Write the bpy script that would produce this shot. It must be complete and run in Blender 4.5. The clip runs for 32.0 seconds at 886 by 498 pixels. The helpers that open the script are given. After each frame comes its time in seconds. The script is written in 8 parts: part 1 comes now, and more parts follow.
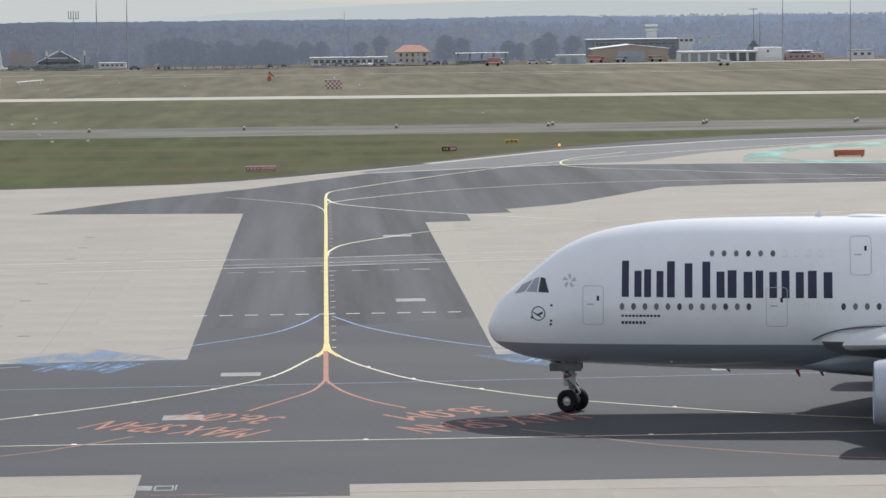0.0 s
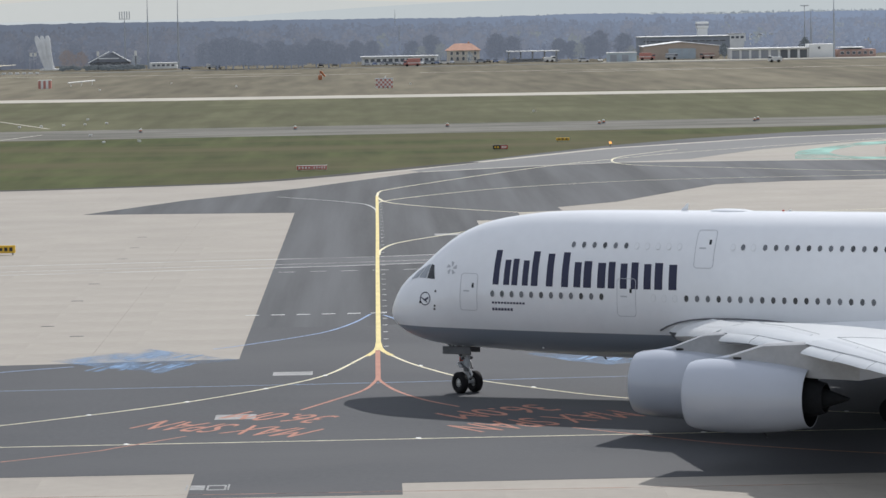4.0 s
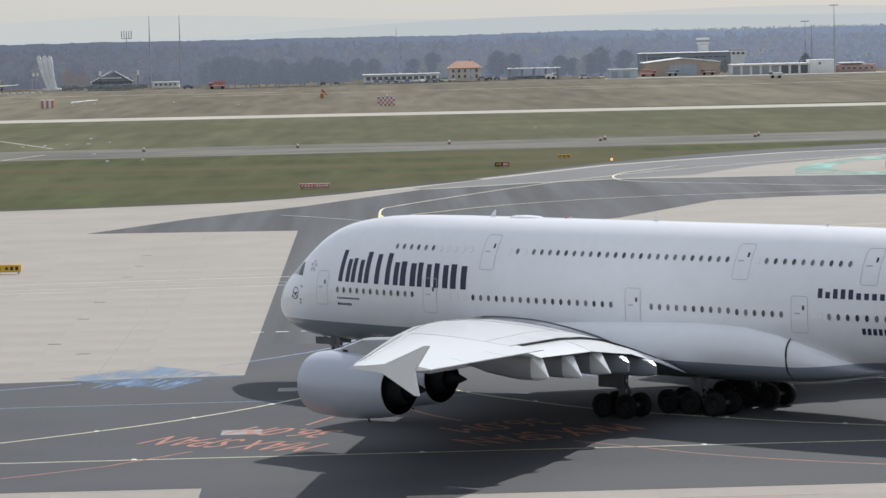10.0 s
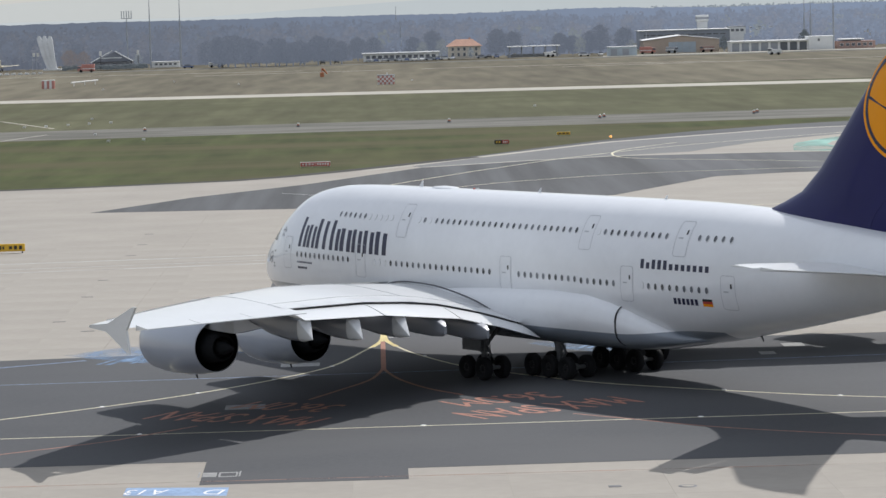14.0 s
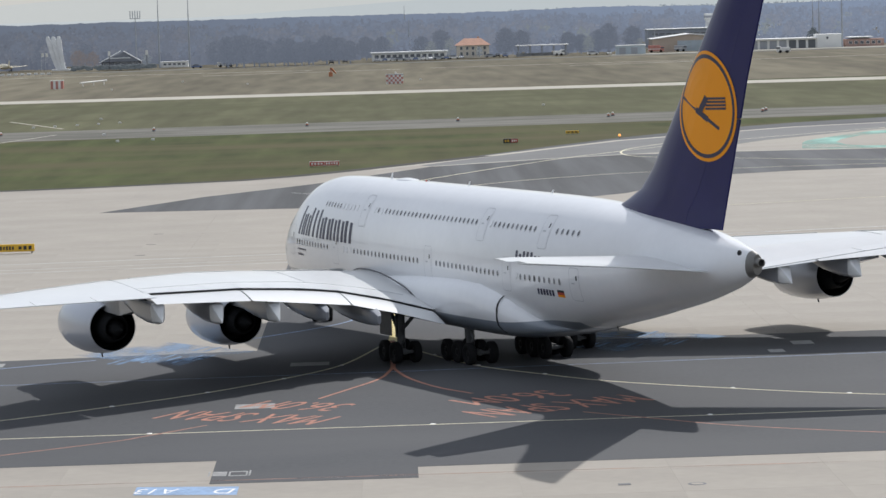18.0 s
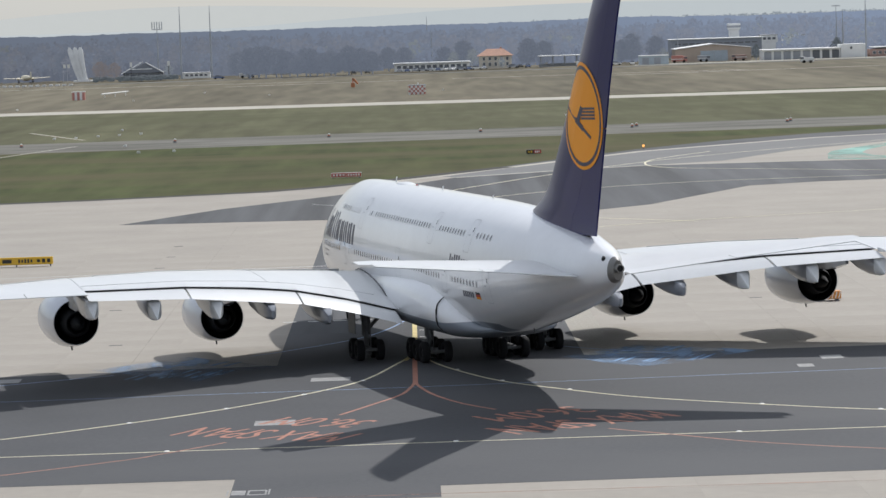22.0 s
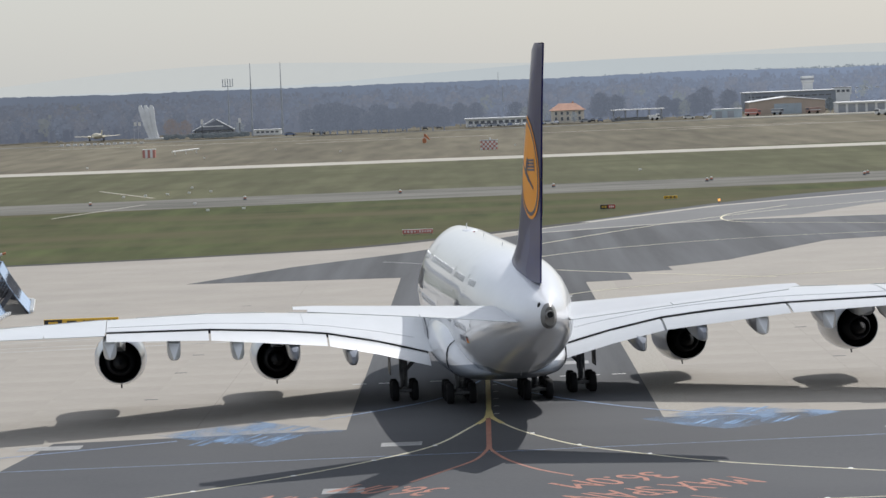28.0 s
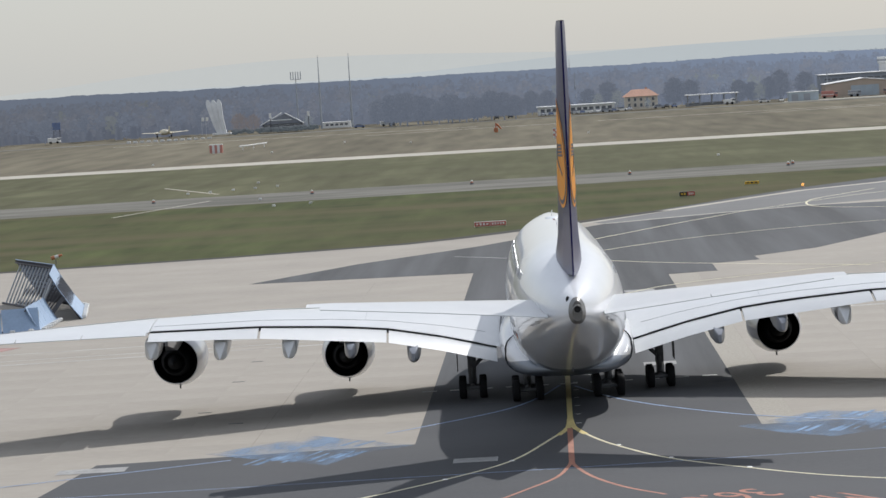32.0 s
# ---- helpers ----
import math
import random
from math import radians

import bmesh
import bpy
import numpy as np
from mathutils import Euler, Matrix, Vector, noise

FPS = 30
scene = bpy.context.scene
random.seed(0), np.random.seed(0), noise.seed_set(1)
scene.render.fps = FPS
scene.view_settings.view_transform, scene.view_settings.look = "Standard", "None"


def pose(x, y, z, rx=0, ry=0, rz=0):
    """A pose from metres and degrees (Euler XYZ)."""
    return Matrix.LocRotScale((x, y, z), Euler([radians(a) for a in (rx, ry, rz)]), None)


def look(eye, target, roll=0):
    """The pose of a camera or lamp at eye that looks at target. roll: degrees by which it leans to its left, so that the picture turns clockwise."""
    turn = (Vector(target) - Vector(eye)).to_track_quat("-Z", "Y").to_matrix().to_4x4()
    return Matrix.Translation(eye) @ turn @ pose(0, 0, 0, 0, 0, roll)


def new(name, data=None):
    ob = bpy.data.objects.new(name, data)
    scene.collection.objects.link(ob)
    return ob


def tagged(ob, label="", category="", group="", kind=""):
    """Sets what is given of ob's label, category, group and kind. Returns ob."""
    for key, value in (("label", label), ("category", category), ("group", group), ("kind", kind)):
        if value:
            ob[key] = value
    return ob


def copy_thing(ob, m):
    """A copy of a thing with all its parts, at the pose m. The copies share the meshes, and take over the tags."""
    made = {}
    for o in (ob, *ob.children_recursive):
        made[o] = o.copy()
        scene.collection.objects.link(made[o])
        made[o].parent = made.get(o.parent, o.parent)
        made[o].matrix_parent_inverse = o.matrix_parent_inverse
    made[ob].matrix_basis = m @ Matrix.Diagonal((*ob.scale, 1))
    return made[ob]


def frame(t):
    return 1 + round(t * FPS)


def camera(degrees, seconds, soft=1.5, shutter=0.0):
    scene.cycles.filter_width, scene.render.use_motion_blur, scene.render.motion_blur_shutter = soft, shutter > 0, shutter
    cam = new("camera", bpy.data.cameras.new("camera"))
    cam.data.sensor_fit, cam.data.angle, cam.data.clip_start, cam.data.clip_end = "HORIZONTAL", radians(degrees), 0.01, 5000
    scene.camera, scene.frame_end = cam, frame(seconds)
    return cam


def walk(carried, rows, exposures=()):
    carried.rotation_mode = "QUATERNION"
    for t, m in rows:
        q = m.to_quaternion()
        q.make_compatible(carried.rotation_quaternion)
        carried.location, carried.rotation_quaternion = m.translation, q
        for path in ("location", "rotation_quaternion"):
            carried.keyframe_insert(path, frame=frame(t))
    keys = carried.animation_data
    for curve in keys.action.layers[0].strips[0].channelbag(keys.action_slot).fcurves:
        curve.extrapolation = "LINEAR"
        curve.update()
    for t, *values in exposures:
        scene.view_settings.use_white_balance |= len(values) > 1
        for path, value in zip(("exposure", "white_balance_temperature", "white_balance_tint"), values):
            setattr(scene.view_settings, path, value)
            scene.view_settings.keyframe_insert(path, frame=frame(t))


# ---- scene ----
cam = camera(15.140, 32.0, 1.5)
PATH = [
    (0.0, pose(0.11, -226.12, 23.08, 85.783, 0.742, -2.046)),
    (0.5, pose(0.10, -226.53, 23.09, 85.864, 0.764, -1.956)),
    (1.0, pose(0.10, -226.53, 23.09, 85.899, 0.788, -1.855)),
    (1.5, pose(0.09, -226.72, 23.10, 85.889, 0.828, -1.760)),
    (2.0, pose(0.09, -226.93, 23.11, 85.868, 0.927, -1.663)),
    (2.5, pose(0.09, -226.61, 23.09, 85.845, 0.963, -1.559)),
    (3.0, pose(0.09, -226.82, 23.10, 85.818, 1.090, -1.449)),
    (3.5, pose(0.10, -226.47, 23.09, 85.793, 1.105, -1.304)),
    (5.5, pose(0.13, -225.57, 23.06, 85.685, 0.951, -1.017)),
    (6.0, pose(0.13, -225.57, 23.05, 85.645, 0.928, -1.029)),
    (6.5, pose(0.13, -225.57, 23.05, 85.606, 0.991, -1.047)),
    (7.0, pose(0.12, -225.61, 23.06, 85.564, 1.002, -1.060)),
    (7.5, pose(0.12, -225.81, 23.06, 85.530, 1.029, -1.073)),
    (8.0, pose(0.12, -225.84, 23.07, 85.572, 1.095, -1.067)),
    (8.5, pose(0.12, -225.61, 23.05, 85.708, 1.186, -1.063)),
    (9.0, pose(0.12, -225.68, 23.06, 85.895, 1.294, -1.068)),
    (9.5, pose(0.09, -226.98, 23.12, 86.045, 1.312, -1.112)),
    (10.0, pose(0.07, -228.40, 23.18, 86.070, 1.382, -1.160)),
    (10.5, pose(0.07, -229.12, 23.21, 86.015, 1.436, -1.182)),
    (11.0, pose(0.07, -229.54, 23.22, 85.958, 1.541, -1.187)),
    (11.5, pose(0.05, -229.93, 23.22, 85.902, 1.588, -1.195)),
    (12.0, pose(0.04, -230.59, 23.25, 85.846, 1.636, -1.198)),
    (12.5, pose(0.03, -231.10, 23.26, 85.797, 1.627, -1.212)),
    (13.0, pose(0.03, -231.47, 23.26, 85.748, 1.707, -1.214)),
    (13.5, pose(0.04, -231.43, 23.26, 85.723, 1.611, -1.198)),
    (14.0, pose(0.05, -230.96, 23.24, 85.697, 1.662, -1.170)),
    (14.5, pose(0.05, -230.06, 23.20, 85.684, 1.697, -1.127)),
    (16.5, pose(0.04, -231.23, 23.24, 85.638, 1.769, -1.090)),
    (17.0, pose(0.04, -231.52, 23.25, 85.650, 1.810, -1.085)),
    (17.5, pose(0.04, -231.53, 23.25, 85.666, 1.813, -1.057)),
    (18.0, pose(0.05, -231.19, 23.24, 85.687, 1.833, -1.025)),
    (18.5, pose(0.06, -230.09, 23.21, 85.708, 1.831, -0.970)),
    (19.0, pose(0.07, -229.52, 23.19, 85.733, 1.846, -0.926)),
    (19.5, pose(0.08, -228.55, 23.16, 85.759, 1.844, -0.879)),
    (20.0, pose(0.08, -227.99, 23.14, 85.778, 1.874, -0.839)),
    (20.5, pose(0.09, -227.36, 23.12, 85.793, 1.907, -0.803)),
    (21.0, pose(0.10, -226.87, 23.10, 85.810, 1.923, -0.759)),
    (21.5, pose(0.10, -227.25, 23.12, 85.847, 1.888, -0.697)),
    (22.0, pose(0.09, -227.62, 23.13, 85.883, 1.928, -0.641)),
    (22.5, pose(0.09, -227.96, 23.14, 85.905, 1.992, -0.586)),
    (23.0, pose(0.09, -228.04, 23.14, 85.934, 1.914, -0.517)),
    (23.5, pose(0.10, -228.26, 23.15, 85.950, 1.979, -0.453)),
    (24.0, pose(0.10, -228.21, 23.15, 85.967, 1.996, -0.396)),
    (24.5, pose(0.10, -227.98, 23.14, 85.989, 1.869, -0.336)),
    (26.5, pose(0.11, -226.92, 23.11, 86.039, 2.135, -0.171)),
    (27.0, pose(0.11, -225.57, 23.06, 86.211, 2.165, -0.060)),
    (27.5, pose(0.11, -223.92, 23.00, 86.491, 2.307, 0.202)),
    (28.0, pose(0.10, -220.56, 22.89, 86.882, 2.364, 0.585)),
    (28.5, pose(0.03, -216.07, 22.74, 87.152, 2.557, 0.984)),
    (29.0, pose(0.01, -211.79, 22.60, 87.205, 2.910, 1.422)),
    (29.5, pose(-0.01, -207.92, 22.47, 87.154, 3.447, 1.810)),
    (30.0, pose(-0.11, -205.56, 22.38, 87.097, 3.644, 2.074)),
    (30.5, pose(-0.16, -203.84, 22.32, 87.022, 3.885, 2.191)),
    (31.0, pose(-0.17, -203.27, 22.30, 86.933, 3.904, 2.159)),
    (31.5, pose(-0.20, -202.71, 22.27, 86.864, 3.794, 2.035)),
    (32.0, pose(-0.09, -202.45, 22.25, 86.781, 3.560, 1.797)),
]
# the exposure drifts a little with what is in view
walk(cam, PATH, exposures=[(0.0, -0.03), (3.0, -0.04), (7.0, -0.06), (11.0, -0.03), (14.0, -0.06), (20.0, -0.06), (26.5, -0.06), (29.0, -0.12), (32.0, -0.14)])

TAXI = [
    (0.0, 38.848, -42.751, 172.171),
    (1.0, 35.922, -43.322, 166.515),
    (2.0, 33.147, -42.960, 161.893),
    (3.0, 30.509, -41.957, 157.992),
    (4.0, 28.001, -40.536, 154.565),
    (5.0, 25.613, -38.862, 151.423),
    (6.0, 23.343, -37.054, 148.429),
    (7.0, 21.185, -35.186, 145.485),
    (8.0, 19.138, -33.303, 142.531),
    (9.0, 17.201, -31.423, 139.534),
    (10.0, 15.374, -29.544, 136.487),
    (11.0, 13.655, -27.654, 133.396),
    (12.0, 12.047, -25.730, 130.283),
    (13.0, 10.547, -23.745, 127.176),
    (14.0, 9.157, -21.675, 124.109),
    (15.0, 7.876, -19.498, 121.116),
    (16.0, 6.704, -17.197, 118.230),
    (17.0, 5.638, -14.766, 115.477),
    (18.0, 4.677, -12.205, 112.881),
    (19.0, 3.817, -9.527, 110.458),
    (20.0, 3.057, -6.752, 108.214),
    (21.0, 2.391, -3.911, 106.151),
    (22.0, 1.815, -1.042, 104.260),
    (23.0, 1.324, 1.810, 102.527),
    (24.0, 0.913, 4.598, 100.933),
    (25.0, 0.574, 7.276, 99.457),
    (26.0, 0.304, 9.799, 98.075),
    (27.0, 0.095, 12.133, 96.768),
    (28.0, -0.059, 14.258, 95.520),
    (29.0, -0.161, 16.173, 94.329),
    (30.0, -0.218, 17.903, 93.205),
    (31.0, -0.231, 19.507, 92.179),
    (32.0, -0.203, 21.087, 91.307),
]


# ---- world, sun ----
SUN_AZ, SUN_EL = radians(30.5), radians(42.0)
SKY_SHARE, VEIL_LOW, VEIL_HIGH = 0.03, 0.50, 0.60
world = bpy.data.worlds.new("world")
scene.world = world
world.use_nodes = True
wn = world.node_tree
sky = wn.nodes.new("ShaderNodeTexSky")
sky.sky_type = "NISHITA"
sky.sun_disc = False
sky.sun_elevation = SUN_EL
sky.sun_rotation = SUN_AZ
sky.air_density, sky.dust_density, sky.ozone_density = 1.0, 1.5, 1.0
sky.altitude = 100
# a thin even cloud veils the blue; like any overcast it is brighter overhead than at the horizon
place = wn.nodes.new("ShaderNodeTexCoord")
split = wn.nodes.new("ShaderNodeSeparateXYZ")
rise = wn.nodes.new("ShaderNodeMapRange")
rise.inputs["From Min"].default_value, rise.inputs["From Max"].default_value = 0.0, 1.0
rise.inputs["To Min"].default_value, rise.inputs["To Max"].default_value = VEIL_LOW, VEIL_HIGH
tone = wn.nodes.new("ShaderNodeVectorMath")
tone.operation = "SCALE"
hue = wn.nodes.new("ShaderNodeMix")
hue.data_type = "RGBA"
hue.inputs["A"].default_value, hue.inputs["B"].default_value = (0.945, 1.0, 1.03, 1), (0.93, 1.0, 1.13, 1)
thin = wn.nodes.new("ShaderNodeVectorMath")
thin.operation = "SCALE"
thin.inputs["Scale"].default_value = SKY_SHARE
both = wn.nodes.new("ShaderNodeVectorMath")
both.operation = "ADD"
wn.links.new(place.outputs["Generated"], split.inputs[0])
wn.links.new(split.outputs["Z"], rise.inputs["Value"])
grade = wn.nodes.new("ShaderNodeMapRange")
grade.inputs["From Min"].default_value, grade.inputs["From Max"].default_value = 0.02, 0.25
wn.links.new(split.outputs["Z"], grade.inputs["Value"])
wn.links.new(grade.outputs[0], hue.inputs["Factor"])
wn.links.new(hue.outputs["Result"], tone.inputs[0])
wn.links.new(rise.outputs[0], tone.inputs["Scale"])
wn.links.new(sky.outputs[0], thin.inputs[0])
wn.links.new(thin.outputs[0], both.inputs[0])
wn.links.new(tone.outputs[0], both.inputs[1])
wn.links.new(both.outputs[0], wn.nodes["Background"].inputs["Color"])
wn.nodes["Background"].inputs["Strength"].default_value = 1.0

sun = new("sun", bpy.data.lights.new("sun", "SUN"))
sun.data.energy, sun.data.angle, sun.data.color = 3.85, radians(0.6), (1.0, 0.98, 0.965)
sun_dir = Vector((math.sin(SUN_AZ) * math.cos(SUN_EL), math.cos(SUN_AZ) * math.cos(SUN_EL), math.sin(SUN_EL)))
sun.matrix_world = look(sun_dir * 300, (0, 0, 0))


# ---- materials ----
def material(name, color, rough=0.6, metal=0.0, grain=0.0, grain_scale=5.0, stain=0.0, stain_scale=0.3, bump=0.0,
             vary=0.0, coat=0.0, stretch=(1, 1, 1), island=False, coords="Object", thin=0.0):
    """A surface with two scales of variation (grain and stains), relief and a shade of its own for each object."""
    m = bpy.data.materials.new(name)
    m.use_nodes = True
    t = m.node_tree
    b = t.nodes["Principled BSDF"]
    b.inputs["Roughness"].default_value, b.inputs["Metallic"].default_value = rough, metal
    b.inputs["Coat Weight"].default_value = coat
    b.inputs["Coat Roughness"].default_value = 0.03
    col = t.nodes.new("ShaderNodeRGB")
    col.outputs[0].default_value = (*color, 1)
    out = col.outputs[0]
    tc = t.nodes.new("ShaderNodeTexCoord")
    mp = t.nodes.new("ShaderNodeMapping")
    mp.inputs["Scale"].default_value = stretch
    t.links.new(tc.outputs[coords], mp.inputs["Vector"])

    def times(a, fac_out, amount):
        """a, made lighter and darker by amount about its own shade."""
        r = t.nodes.new("ShaderNodeMapRange")
        r.inputs["From Min"].default_value, r.inputs["From Max"].default_value = 0.25, 0.75
        r.inputs["To Min"].default_value, r.inputs["To Max"].default_value = 1 - amount, 1 + amount
        t.links.new(fac_out, r.inputs["Value"])
        v = t.nodes.new("ShaderNodeVectorMath")
        v.operation = "MULTIPLY"
        t.links.new(a, v.inputs[0])
        t.links.new(r.outputs[0], v.inputs[1])
        return v.outputs[0]

    def noisy(scale, detail):
        n = t.nodes.new("ShaderNodeTexNoise")
        n.inputs["Scale"].default_value, n.inputs["Detail"].default_value = scale, detail
        t.links.new(mp.outputs[0], n.inputs["Vector"])
        return n.outputs[0]

    if grain:
        out = times(out, noisy(grain_scale, 6), grain)
    if stain:
        out = times(out, noisy(stain_scale, 4), stain)
    if vary:
        g = t.nodes.new("ShaderNodeNewGeometry" if island else "ShaderNodeObjectInfo")
        out = times(out, g.outputs["Random Per Island" if island else "Random"], vary)
    t.links.new(out, b.inputs["Base Color"])
    if thin:
        # light comes through thin twigs and leaves
        tr, mx = t.nodes.new("ShaderNodeBsdfTranslucent"), t.nodes.new("ShaderNodeMixShader")
        mx.inputs[0].default_value = thin
        t.links.new(out, tr.inputs["Color"])
        t.links.new(b.outputs[0], mx.inputs[1])
        t.links.new(tr.outputs[0], mx.inputs[2])
        t.links.new(mx.outputs[0], t.nodes["Material Output"].inputs["Surface"])
    if bump:
        bp = t.nodes.new("ShaderNodeBump")
        bp.inputs["Strength"].default_value, bp.inputs["Distance"].default_value = bump, 0.05
        t.links.new(noisy(grain_scale, 6), bp.inputs["Height"])
        t.links.new(bp.outputs[0], b.inputs["Normal"])
    return m


def two_tone(m, other, scale, stretch, lo=0.4, hi=0.62):
    """Patches of a second colour over a material's own."""
    t = m.node_tree
    b = t.nodes["Principled BSDF"]
    src = b.inputs["Base Color"].links[0].from_socket
    tc, mp, n = t.nodes.new("ShaderNodeTexCoord"), t.nodes.new("ShaderNodeMapping"), t.nodes.new("ShaderNodeTexNoise")
    mp.inputs["Scale"].default_value = stretch
    n.inputs["Scale"].default_value, n.inputs["Detail"].default_value = scale, 5
    t.links.new(tc.outputs["Object"], mp.inputs["Vector"])
    t.links.new(mp.outputs[0], n.inputs["Vector"])
    r, mix = t.nodes.new("ShaderNodeMapRange"), t.nodes.new("ShaderNodeMix")
    r.inputs["From Min"].default_value, r.inputs["From Max"].default_value = lo, hi
    t.links.new(n.outputs[0], r.inputs["Value"])
    mix.data_type = "RGBA"
    t.links.new(r.outputs[0], mix.inputs["Factor"])
    t.links.new(src, mix.inputs["A"])
    mix.inputs["B"].default_value = (*other, 1)
    t.links.new(mix.outputs["Result"], b.inputs["Base Color"])
    return m


